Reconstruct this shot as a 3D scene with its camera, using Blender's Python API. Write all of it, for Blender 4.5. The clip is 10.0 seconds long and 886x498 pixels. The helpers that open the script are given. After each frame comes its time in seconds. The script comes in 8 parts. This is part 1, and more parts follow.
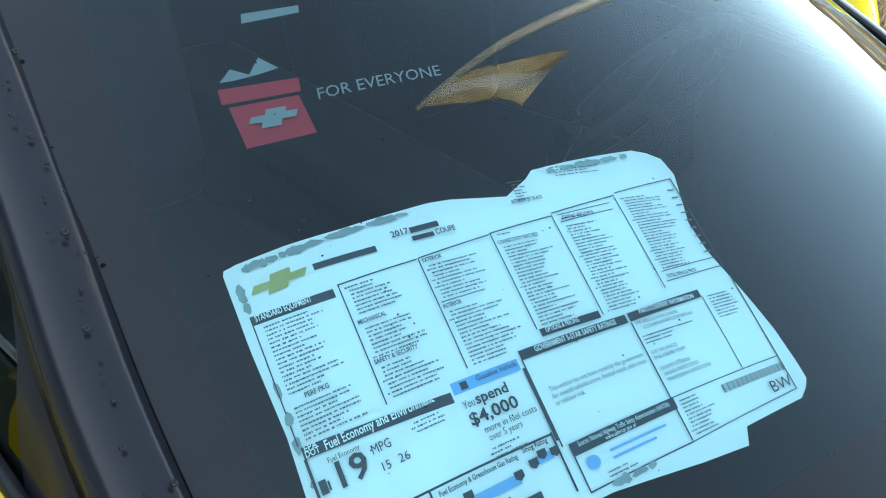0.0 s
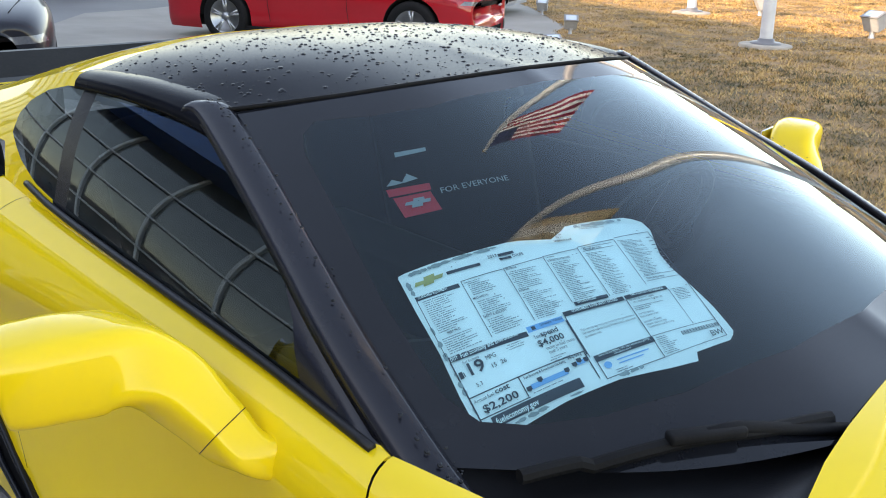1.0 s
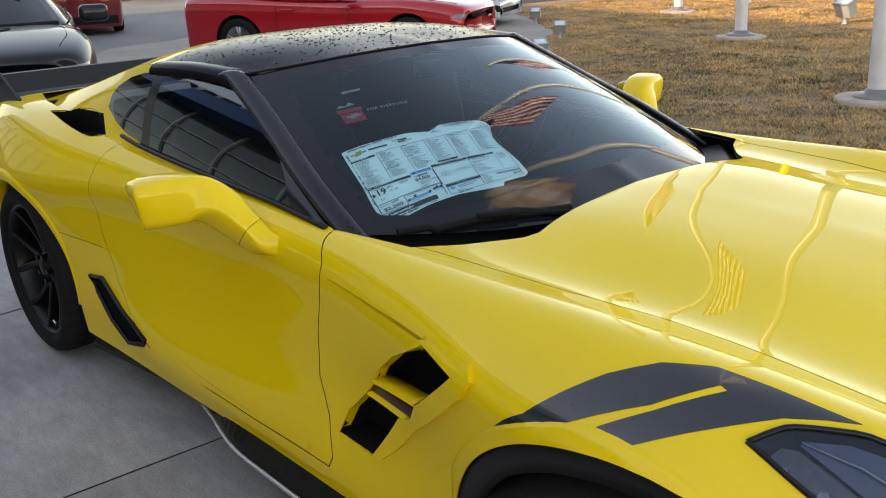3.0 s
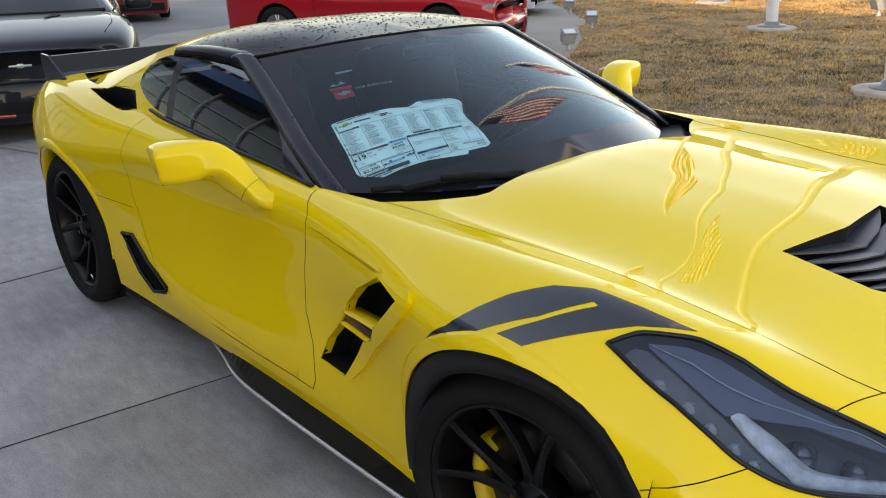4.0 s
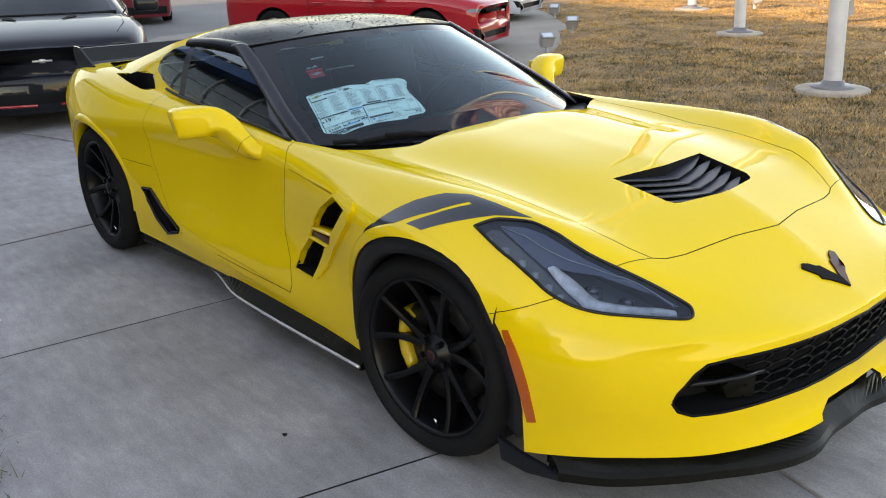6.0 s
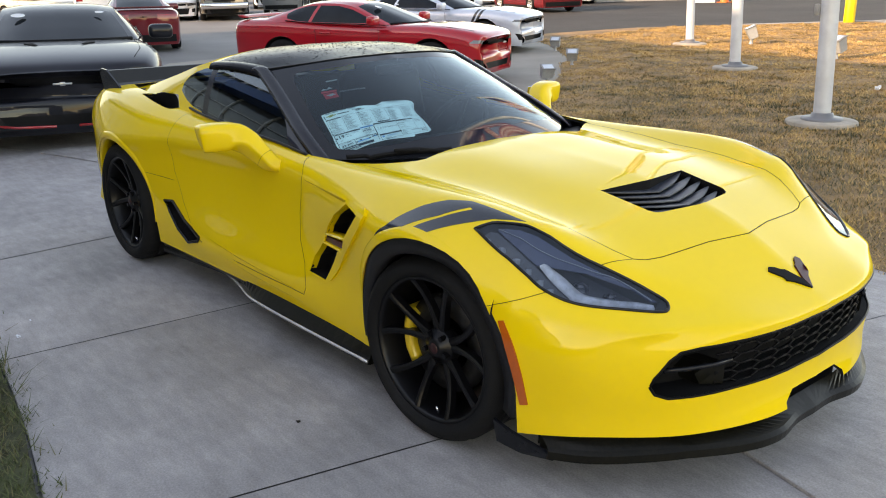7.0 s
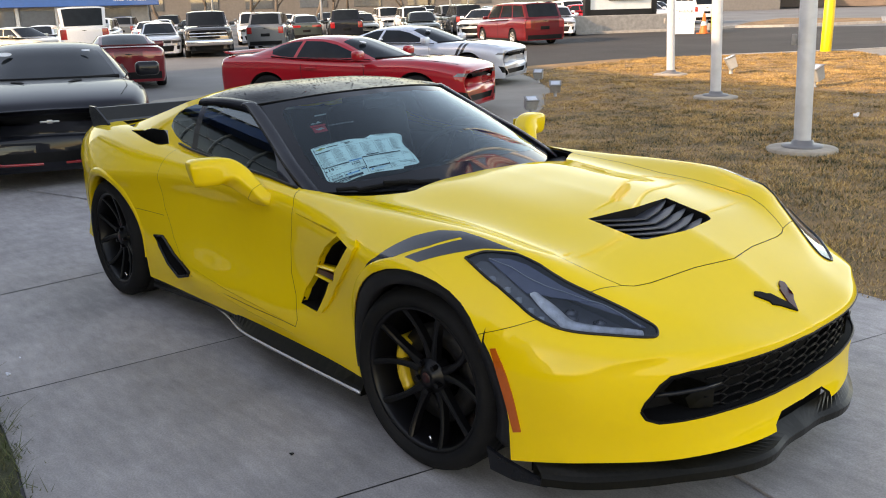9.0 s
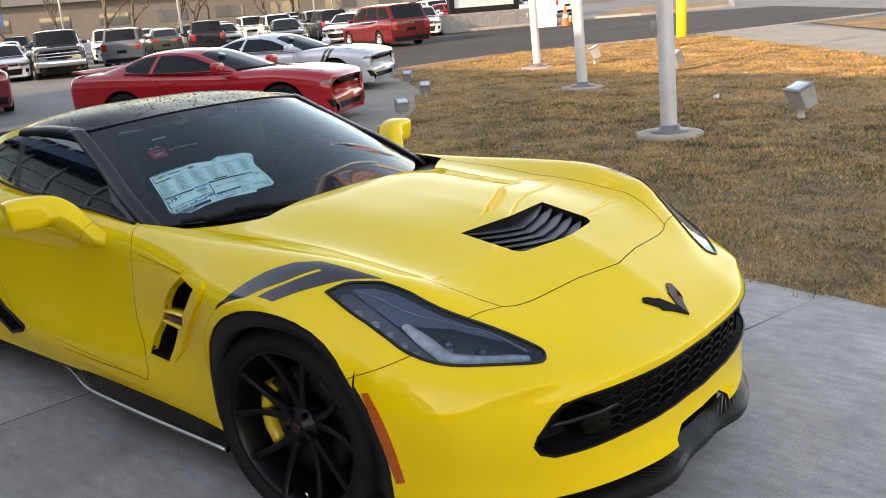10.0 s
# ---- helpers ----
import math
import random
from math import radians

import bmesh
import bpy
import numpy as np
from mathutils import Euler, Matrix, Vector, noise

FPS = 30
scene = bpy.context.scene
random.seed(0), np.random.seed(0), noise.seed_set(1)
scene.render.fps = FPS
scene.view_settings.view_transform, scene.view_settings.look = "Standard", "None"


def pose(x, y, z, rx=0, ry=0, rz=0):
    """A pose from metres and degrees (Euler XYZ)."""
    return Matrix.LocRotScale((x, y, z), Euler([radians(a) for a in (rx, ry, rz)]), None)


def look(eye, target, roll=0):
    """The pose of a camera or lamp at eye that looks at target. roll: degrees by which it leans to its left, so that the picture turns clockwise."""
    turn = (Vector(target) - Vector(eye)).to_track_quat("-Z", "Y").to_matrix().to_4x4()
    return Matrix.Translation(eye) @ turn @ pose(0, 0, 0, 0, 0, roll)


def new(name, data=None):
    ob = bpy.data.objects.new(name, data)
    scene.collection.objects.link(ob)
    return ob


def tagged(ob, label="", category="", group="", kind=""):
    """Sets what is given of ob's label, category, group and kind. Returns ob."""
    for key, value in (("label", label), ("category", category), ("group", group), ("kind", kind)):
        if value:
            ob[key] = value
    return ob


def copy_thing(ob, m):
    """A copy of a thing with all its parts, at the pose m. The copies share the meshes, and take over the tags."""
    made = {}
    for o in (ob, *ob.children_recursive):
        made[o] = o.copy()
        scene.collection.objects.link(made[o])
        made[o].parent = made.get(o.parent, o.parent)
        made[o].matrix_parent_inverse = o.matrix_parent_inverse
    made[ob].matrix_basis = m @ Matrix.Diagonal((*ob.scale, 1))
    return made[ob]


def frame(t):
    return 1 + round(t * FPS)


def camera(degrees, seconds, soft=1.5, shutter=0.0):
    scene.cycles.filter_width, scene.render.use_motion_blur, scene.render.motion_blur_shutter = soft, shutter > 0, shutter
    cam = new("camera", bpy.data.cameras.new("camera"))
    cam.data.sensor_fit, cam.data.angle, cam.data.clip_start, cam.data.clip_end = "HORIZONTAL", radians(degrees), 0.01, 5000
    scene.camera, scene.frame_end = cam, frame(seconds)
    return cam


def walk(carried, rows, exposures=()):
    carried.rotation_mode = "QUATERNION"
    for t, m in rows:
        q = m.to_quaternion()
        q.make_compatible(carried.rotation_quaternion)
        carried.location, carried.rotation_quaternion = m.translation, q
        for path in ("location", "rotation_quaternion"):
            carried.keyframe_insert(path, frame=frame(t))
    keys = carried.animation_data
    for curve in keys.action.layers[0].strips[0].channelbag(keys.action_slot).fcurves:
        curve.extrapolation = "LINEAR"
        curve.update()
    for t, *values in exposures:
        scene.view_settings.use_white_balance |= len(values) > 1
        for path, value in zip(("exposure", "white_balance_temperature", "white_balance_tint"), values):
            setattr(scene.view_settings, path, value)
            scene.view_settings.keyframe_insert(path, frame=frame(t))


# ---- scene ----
# ---- the camera and its walk ----
cam = camera(54.24, 10.0, soft=1.05)
PATH = [
    (0, (-0.632, -0.867, 1.379), (-1.720, 0.382, 0.259), 6.37),
    (0.5, (-0.486, -1.131, 1.418), (-1.703, 0.187, 0.532), 3.73),
    (1, (-0.252, -1.322, 1.445), (-1.593, -0.015, 0.742), 1.85),
    (1.5, (-0.017, -1.574, 1.458), (-1.425, -0.287, 0.859), 0.18),
    (2, (0.185, -1.716, 1.470), (-1.220, -0.440, 0.840), -0.45),
    (2.5, (0.470, -1.753, 1.469), (-0.949, -0.505, 0.814), -1.47),
    (3, (0.681, -1.872, 1.480), (-0.708, -0.598, 0.812), -2.04),
    (4.5, (1.308, -2.071, 1.518), (-0.157, -0.899, 0.825), -1.86),
    (5, (1.526, -2.242, 1.527), (0.073, -1.052, 0.839), -2.00),
    (5.5, (1.718, -2.299, 1.548), (0.274, -1.098, 0.860), -1.73),
    (7, (2.114, -2.583, 1.562), (0.651, -1.363, 0.952), -0.78),
    (7.5, (2.130, -2.601, 1.571), (0.667, -1.356, 1.014), -1.19),
    (8, (2.141, -2.608, 1.573), (0.683, -1.351, 1.031), -1.27),
    (8.5, (2.138, -2.623, 1.569), (0.678, -1.366, 1.031), -1.08),
    (9, (2.132, -2.616, 1.566), (0.674, -1.358, 1.026), -1.41),
    (9.5, (2.080, -2.549, 1.552), (0.647, -1.267, 1.003), -2.55),
    (10, (1.961, -2.347, 1.551), (0.687, -0.905, 1.004), -4.33),
]
walk(cam, [(t, look(eye, target, roll)) for t, eye, target, roll in PATH],
     [(0, 2.93, 8700, 4), (0.5, 2.86, 8700, 9), (1, 2.62, 9000, 18), (1.5, 2.27, 9600, 16), (2.5, 2.05, 10300, 20), (5, 2.3, 10300, 19), (7, 2.27, 10300, 19), (8, 2.12, 10200, 20), (9, 2.07, 10200, 20), (10, 2.07, 10300, 20)])

# ---- world, sun and exposure ----
SUN_AZ = (-0.208, -0.978)          # horizontal way towards the sun
SUN_EL = radians(21.8)
world = bpy.data.worlds.new("sky")
scene.world = world
world.use_nodes = True
wn = world.node_tree.nodes
sky = wn.new("ShaderNodeTexSky")
sky.sky_type = "NISHITA"
sky.sun_disc = False
sky.sun_elevation = SUN_EL
sky.sun_rotation = math.atan2(SUN_AZ[0], SUN_AZ[1])
sky.air_density, sky.dust_density, sky.ozone_density = 1.0, 0.5, 1.0
world.node_tree.links.new(sky.outputs[0], wn["Background"].inputs[0])
wn["Background"].inputs[1].default_value = 0.15

sun_data = bpy.data.lights.new("sun", "SUN")
sun_data.energy, sun_data.angle, sun_data.color = 1.72, radians(0.6), (1.0, 0.90, 0.78)
sun = new("sun", sun_data)
sun.matrix_world = look((SUN_AZ[0] * 40 * math.cos(SUN_EL), SUN_AZ[1] * 40 * math.cos(SUN_EL), 40 * math.sin(SUN_EL)), (0, 0, 0))
sun["kind"] = "structure"


# ---- materials ----
def material(name, color, rough=0.5, metal=0.0, vary=0.0, scale=8.0, bump=0.0, bump_scale=60.0, coat=0.0, spec=0.5, second=None, mix_scale=3.0):
    """A procedural surface: a base colour broken up at two scales, with fine relief."""
    m = bpy.data.materials.new(name)
    m.use_nodes = True
    nt = m.node_tree
    b = nt.nodes["Principled BSDF"]
    b.inputs["Base Color"].default_value = (*color, 1)
    b.inputs["Roughness"].default_value = rough
    b.inputs["Metallic"].default_value = metal
    b.inputs["Coat Weight"].default_value = coat
    b.inputs["Coat Roughness"].default_value = 0.015
    b.inputs["Specular IOR Level"].default_value = spec
    tc = nt.nodes.new("ShaderNodeTexCoord")
    if vary or second:
        n1 = nt.nodes.new("ShaderNodeTexNoise")
        n1.inputs["Scale"].default_value, n1.inputs["Detail"].default_value, n1.inputs["Roughness"].default_value = scale, 8, 0.65
        n2 = nt.nodes.new("ShaderNodeTexNoise")
        n2.inputs["Scale"].default_value, n2.inputs["Detail"].default_value = mix_scale, 4
        for n in (n1, n2):
            nt.links.new(tc.outputs["Object"], n.inputs["Vector"])
        other = second or tuple(c * (1 - vary) for c in color)
        r = nt.nodes.new("ShaderNodeValToRGB")
        r.color_ramp.elements[0].position, r.color_ramp.elements[1].position = 0.35, 0.65
        r.color_ramp.elements[0].color, r.color_ramp.elements[1].color = (*other, 1), (*color, 1)
        nt.links.new(n2.outputs["Fac"], r.inputs["Fac"])
        mul = nt.nodes.new("ShaderNodeMix")
        mul.data_type, mul.blend_type = "RGBA", "MULTIPLY"
        mul.inputs[0].default_value = 1.0
        r2 = nt.nodes.new("ShaderNodeValToRGB")
        lo = 1 - vary
        r2.color_ramp.elements[0].position, r2.color_ramp.elements[1].position = 0.3, 0.7
        r2.color_ramp.elements[0].color, r2.color_ramp.elements[1].color = (lo, lo, lo, 1), (1, 1, 1, 1)
        nt.links.new(n1.outputs["Fac"], r2.inputs["Fac"])
        nt.links.new(r.outputs["Color"], mul.inputs[6])
        nt.links.new(r2.outputs["Color"], mul.inputs[7])
        nt.links.new(mul.outputs[2], b.inputs["Base Color"])
    if bump:
        n3 = nt.nodes.new("ShaderNodeTexNoise")
        n3.inputs["Scale"].default_value, n3.inputs["Detail"].default_value = bump_scale, 6
        nt.links.new(tc.outputs["Object"], n3.inputs["Vector"])
        bp = nt.nodes.new("ShaderNodeBump")
        bp.inputs["Strength"].default_value, bp.inputs["Distance"].default_value = bump, 0.01
        nt.links.new(n3.outputs["Fac"], bp.inputs["Height"])
        nt.links.new(bp.outputs["Normal"], b.inputs["Normal"])
    return m


def glass(name, tint, gloss=(1.0, 1.0, 1.0), rough=0.0, haze=0.0, ior=1.52):
    """Thin car glass: tinted see-through, with a mirror coat by Fresnel."""
    m = bpy.data.materials.new(name)
    m.use_nodes = True
    nt = m.node_tree
    nt.nodes.remove(nt.nodes["Principled BSDF"])
    out = nt.nodes["Material Output"]
    tr = nt.nodes.new("ShaderNodeBsdfTransparent")
    tr.inputs[0].default_value = (*tint, 1)
    gl = nt.nodes.new("ShaderNodeBsdfGlossy")
    gl.inputs["Roughness"].default_value = rough
    gl.inputs["Color"].default_value = (*gloss, 1)
    fr = nt.nodes.new("ShaderNodeFresnel")
    fr.inputs["IOR"].default_value = ior
    mx = nt.nodes.new("ShaderNodeMixShader")
    nt.links.new(fr.outputs[0], mx.inputs[0])
    base = tr.outputs[0]
    if haze:
        df = nt.nodes.new("ShaderNodeBsdfDiffuse")
        df.inputs[0].default_value = (0.5, 0.52, 0.55, 1)
        tc = nt.nodes.new("ShaderNodeTexCoord")
        no = nt.nodes.new("ShaderNodeTexNoise")
        no.inputs["Scale"].default_value, no.inputs["Detail"].default_value = 4.0, 8
        nt.links.new(tc.outputs["Object"], no.inputs["Vector"])
        mp = nt.nodes.new("ShaderNodeMapRange")
        mp.inputs[1].default_value, mp.inputs[2].default_value, mp.inputs[3].default_value, mp.inputs[4].default_value = 0.3, 0.75, haze * 0.3, haze
        nt.links.new(no.outputs["Fac"], mp.inputs[0])
        m2 = nt.nodes.new("ShaderNodeMixShader")
        nt.links.new(mp.outputs[0], m2.inputs[0])
        nt.links.new(tr.outputs[0], m2.inputs[1])
        nt.links.new(df.outputs[0], m2.inputs[2])
        base = m2.outputs[0]
    nt.links.new(base, mx.inputs[1])
    nt.links.new(gl.outputs[0], mx.inputs[2])
    nt.links.new(mx.outputs[0], out.inputs["Surface"])
    return m


YELLOW = material("yellow_paint", (0.82, 0.55, 0.020), 0.45, 0.0, 0.02, 30, coat=0.65, spec=0.0)
GLOSS_BLACK = material("gloss_black", (0.010, 0.011, 0.014), 0.2, 0.0, 0.2, 20, coat=0.0, spec=0.25)
ROOF_BLACK = material("wet_black_roof", (0.009, 0.010, 0.014), 0.18, 0.0, 0.2, 12, coat=0.0, spec=0.025)
PILLAR_BLACK = material("pillar_black", (0.012, 0.012, 0.017), 0.24, 0.0, 0.15, 20, coat=0.08, spec=0.3)
SATIN_BLACK = material("satin_black", (0.016, 0.016, 0.018), 0.42, 0.0, 0.25, 40, bump=0.05, bump_scale=300, spec=0.22)
MATT_BLACK = material("matt_black", (0.008, 0.008, 0.009), 0.75, 0.0, 0.3, 30, bump=0.1, bump_scale=200, spec=0.15)
RUBBER = material("tyre_rubber", (0.012, 0.012, 0.013), 0.72, 0.0, 0.3, 40, bump=0.15, bump_scale=250, spec=0.15)
RIM_BLACK = material("black_rim", (0.004, 0.004, 0.005), 0.32, 0.0, 0.15, 25, coat=0.0, spec=0.25)
DECAL_BLACK = material("stripe_film", (0.022, 0.025, 0.032), 0.25, 0.0, 0.25, 50, coat=0.5)
BORDER_BLACK = material("ceramic_border", (0.010, 0.011, 0.014), 0.04, 0.0, 0.2, 20, coat=0.0, spec=0.32)
CARBON = material("dark_flecked_carbon", (0.013, 0.012, 0.008), 0.35, 0.0, 0.6, 90, coat=0.05, spec=0.15)
INTERIOR = material("black_interior", (0.012, 0.013, 0.015), 0.7, 0.0, 0.3, 60, bump=0.15, bump_scale=400, spec=0.2)
DARK = material("shadow_black", (0.006, 0.006, 0.006), 0.9, 0.0, 0.2, 20)
CHROME = material("chrome", (0.75, 0.76, 0.78), 0.12, 1.0, 0.05, 20)
AMBER = material("amber_lens", (0.55, 0.10, 0.008), 0.2, 0.0, 0.15, 60, coat=0.6)
# the gloss colours are tinted blue to imitate a bluer reflected sky
WINDSHIELD = glass("windshield_glass", (0.76, 1.0, 0.99), (0.80, 0.94, 1.0), 0.0, 0.003, 1.45)
SIDE_GLASS = glass("side_glass", (0.30, 0.35, 0.35), (0.84, 0.95, 1.0), 0.0, 0.0, 1.72)
LENS = glass("headlight_lens", (0.92, 0.96, 1.0), (0.85, 0.94, 1.0))


# ---- building tools ----
def part(name, bm, mat, parent=None, label="", smooth=True):
    """Links a bmesh as one mesh object, under a thing or a part."""
    me = bpy.data.meshes.new(name)
    bm.to_mesh(me)
    bm.free()
    for p in me.polygons:
        p.use_smooth = smooth
    for m in (mat if isinstance(mat, (list, tuple)) else [mat]):
        me.materials.append(m)
    ob = new(name, me)
    if parent is not None:
        ob.parent = parent
    if label:
        ob["label"] = label
    return ob


def thing(name, label, category, group="", m=None, kind=""):
    ob = new(name)
    ob.empty_display_size = 0.1
    if m is not None:
        ob.matrix_basis = m
    return tagged(ob, label, category, group, kind)


def box(bm, c, size, rot=None, bevel=0.0, seg=2):
    """A box with rounded edges, centred at c."""
    r = bmesh.ops.create_cube(bm, size=1.0)
    vs = r["verts"]
    m = Matrix.Translation(c) @ (rot or Matrix.Identity(4)) @ Matrix.Diagonal((*size, 1))
    bmesh.ops.transform(bm, matrix=m, verts=vs)
    if bevel:
        es = list({e for v in vs for e in v.link_edges})
        bmesh.ops.bevel(bm, geom=es, offset=bevel, segments=seg, affect="EDGES", profile=0.5)
    return vs


def cyl(bm, p0, p1, r0, r1=None, seg=24, cap=True):
    p0, p1 = Vector(p0), Vector(p1)
    d = p1 - p0
    r = bmesh.ops.create_cone(bm, cap_ends=cap, segments=seg, radius1=r0, radius2=r0 if r1 is None else r1, depth=d.length)
    bmesh.ops.transform(bm, matrix=Matrix.Translation((p0 + p1) / 2) @ d.to_track_quat("Z", "Y").to_matrix().to_4x4(), verts=r["verts"])
    return r["verts"]


def lathe(bm, profile, axis="Y", seg=48, centre=(0, 0, 0)):
    """Turns a profile of (radius, height) about an axis."""
    rings = []
    for r, h in profile:
        ring = []
        for i in range(seg):
            a = 2 * math.pi * i / seg
            c, s = r * math.cos(a), r * math.sin(a)
            p = (c, h, s) if axis == "Y" else (c, s, h)
            ring.append(bm.verts.new((p[0] + centre[0], p[1] + centre[1], p[2] + centre[2])))
        rings.append(ring)
    for a, b in zip(rings, rings[1:]):
        for i in range(seg):
            j = (i + 1) % seg
            bm.faces.new((a[i], a[j], b[j], b[i]))
    return rings


def tube(bm, pts, radius, seg=10, taper=None):
    """A round bar along a line of points."""
    pts = [Vector(p) for p in pts]
    rings = []
    for i, p in enumerate(pts):
        d = (pts[min(i + 1, len(pts) - 1)] - pts[max(i - 1, 0)]).normalized()
        q = d.to_track_quat("Z", "Y")
        r = radius if taper is None else radius + (taper - radius) * i / (len(pts) - 1)
        rings.append([bm.verts.new(p + q @ Vector((r * math.cos(2 * math.pi * k / seg), r * math.sin(2 * math.pi * k / seg), 0))) for k in range(seg)])
    for a, b in zip(rings, rings[1:]):
        for k in range(seg):
            bm.faces.new((a[k], a[(k + 1) % seg], b[(k + 1) % seg], b[k]))
    bm.faces.new(rings[0][::-1])
    bm.faces.new(rings[-1])


def extrude_poly(bm, pts, depth):
    """A prism: a flat outline (3D points) pushed along the vector depth."""
    depth = Vector(depth)
    a = [bm.verts.new(p) for p in pts]
    b = [bm.verts.new(Vector(p) + depth) for p in pts]
    bm.faces.new(a[::-1])
    bm.faces.new(b)
    n = len(a)
    for i in range(n):
        bm.faces.new((a[i], a[(i + 1) % n], b[(i + 1) % n], b[i]))


def spline(points, s):
    """Catmull-Rom through the points, at parameters s (0 to len - 1)."""
    p = np.asarray(points, float)
    p = np.vstack([2 * p[0] - p[1], p, 2 * p[-1] - p[-2]])
    s = np.asarray(s, float)
    i = np.clip(np.floor(s).astype(int), 0, len(p) - 4)
    f = (s - i)[:, None]
    a, b, c, d = p[i], p[i + 1], p[i + 2], p[i + 3]
    return 0.5 * (2 * b + (c - a) * f + (2 * a - 5 * b + 4 * c - d) * f * f + (3 * b - a - 3 * c + d) * f ** 3)


def loft(guides, su, sv):
    """A grid of points: each guide curve is sampled at su, then across the guides at sv."""
    g = np.stack([spline(c, su) for c in guides])
    return np.stack([spline(g[:, i], sv) for i in range(len(su))])


def grid_mesh(bm, grid, flip=False):
    vs = [[bm.verts.new(p) for p in row] for row in grid]
    for a, b in zip(vs, vs[1:]):
        for i in range(len(a) - 1):
            q = (a[i], a[i + 1], b[i + 1], b[i])
            bm.faces.new(q[::-1] if flip else q)
    return vs


def inside(poly, x, y):
    n, hit = len(poly), False
    for i in range(n):
        (x1, y1), (x2, y2) = poly[i], poly[i - 1]
        if (y1 > y) != (y2 > y) and x < (x2 - x1) * (y - y1) / (y2 - y1) + x1:
            hit = not hit
    return hit


def convex_cut(bm, poly, axes, keep=None):
    """Slices the faces along a convex outline seen along the third axis; returns the faces inside it."""
    ax, ay = axes
    az = 3 - ax - ay
    cx, cy = sum(p[0] for p in poly) / len(poly), sum(p[1] for p in poly) / len(poly)
    lo = [min(p[k] for p in poly) for k in (0, 1)]
    hi = [max(p[k] for p in poly) for k in (0, 1)]
    faces = []
    for f in bm.faces:
        if keep and not keep(f):
            continue
        xs, ys = [v.co[ax] for v in f.verts], [v.co[ay] for v in f.verts]
        if max(xs) >= lo[0] and min(xs) <= hi[0] and max(ys) >= lo[1] and min(ys) <= hi[1]:
            faces.append(f)
    for i in range(len(poly)):
        (x1, y1), (x2, y2) = poly[i - 1], poly[i]
        nx, ny = y2 - y1, x1 - x2
        if nx * (cx - x1) + ny * (cy - y1) > 0:
            nx, ny = -nx, -ny
        no, co = Vector((0, 0, 0)), Vector((0, 0, 0))
        no[ax], no[ay], co[ax], co[ay] = nx, ny, x1, y1
        if no.length < 1e-9 or not faces:
            continue
        no.normalize()
        geom = faces + list({e for f in faces for e in f.edges}) + list({v for f in faces for v in f.verts})
        r = bmesh.ops.bisect_plane(bm, geom=geom, dist=1e-5, plane_co=co, plane_no=no)
        got = [g for g in r["geom"] if isinstance(g, bmesh.types.BMFace)]
        faces = [f for f in got if f.is_valid and (f.calc_center_median() - co).dot(no) < 0]
    return faces


def take(bm, faces):
    """Moves faces into a mesh of their own."""
    out, made = bmesh.new(), {}
    for f in faces:
        for v in f.verts:
            if v not in made:
                made[v] = out.verts.new(v.co)
        out.faces.new([made[v] for v in f.verts])
    bmesh.ops.delete(bm, geom=faces, context="FACES")
    return out


def join(a, b, m=None):
    """Adds b to a (mirrored or moved by m) and frees b."""
    flip = m is not None and m.determinant() < 0
    made = {v: a.verts.new(m @ v.co if m is not None else v.co) for v in b.verts}
    for f in b.faces:
        vs = [made[v] for v in f.verts]
        try:
            a.faces.new(vs[::-1] if flip else vs)
        except ValueError:
            pass
    b.free()


def clone(bm, m=None):
    out = bmesh.new()
    join(out, bm.copy(), m)
    return out


MIRROR = Matrix.Diagonal((1, -1, 1, 1))


def strip(points, width):
    """Thin convex rectangles along a line, for the gaps between panels."""
    polys = []
    for (x1, y1), (x2, y2) in zip(points, points[1:]):
        d = Vector((x2 - x1, y2 - y1))
        if d.length < 1e-6:
            continue
        d.normalize()
        n = Vector((-d.y, d.x)) * width / 2
        e = d * width * 0.3
        polys.append([(x1 - e.x + n.x, y1 - e.y + n.y), (x2 + e.x + n.x, y2 + e.y + n.y), (x2 + e.x - n.x, y2 + e.y - n.y), (x1 - e.x - n.x, y1 - e.y - n.y)])
    return polys


def islands(bm):
    """Splits a mesh into its loose pieces."""
    left, out = set(bm.faces), []
    while left:
        stack, got = [left.pop()], []
        while stack:
            f = stack.pop()
            got.append(f)
            for e in f.edges:
                for g in e.link_faces:
                    if g in left:
                        left.discard(g)
                        stack.append(g)
        out.append(got)
    res = []
    for fs in out:
        o, made = bmesh.new(), {}
        for f in fs:
            for v in f.verts:
                if v not in made:
                    made[v] = o.verts.new(v.co)
            o.faces.new([made[v] for v in f.verts])
        res.append(o)
    return res


from mathutils.bvhtree import BVHTree


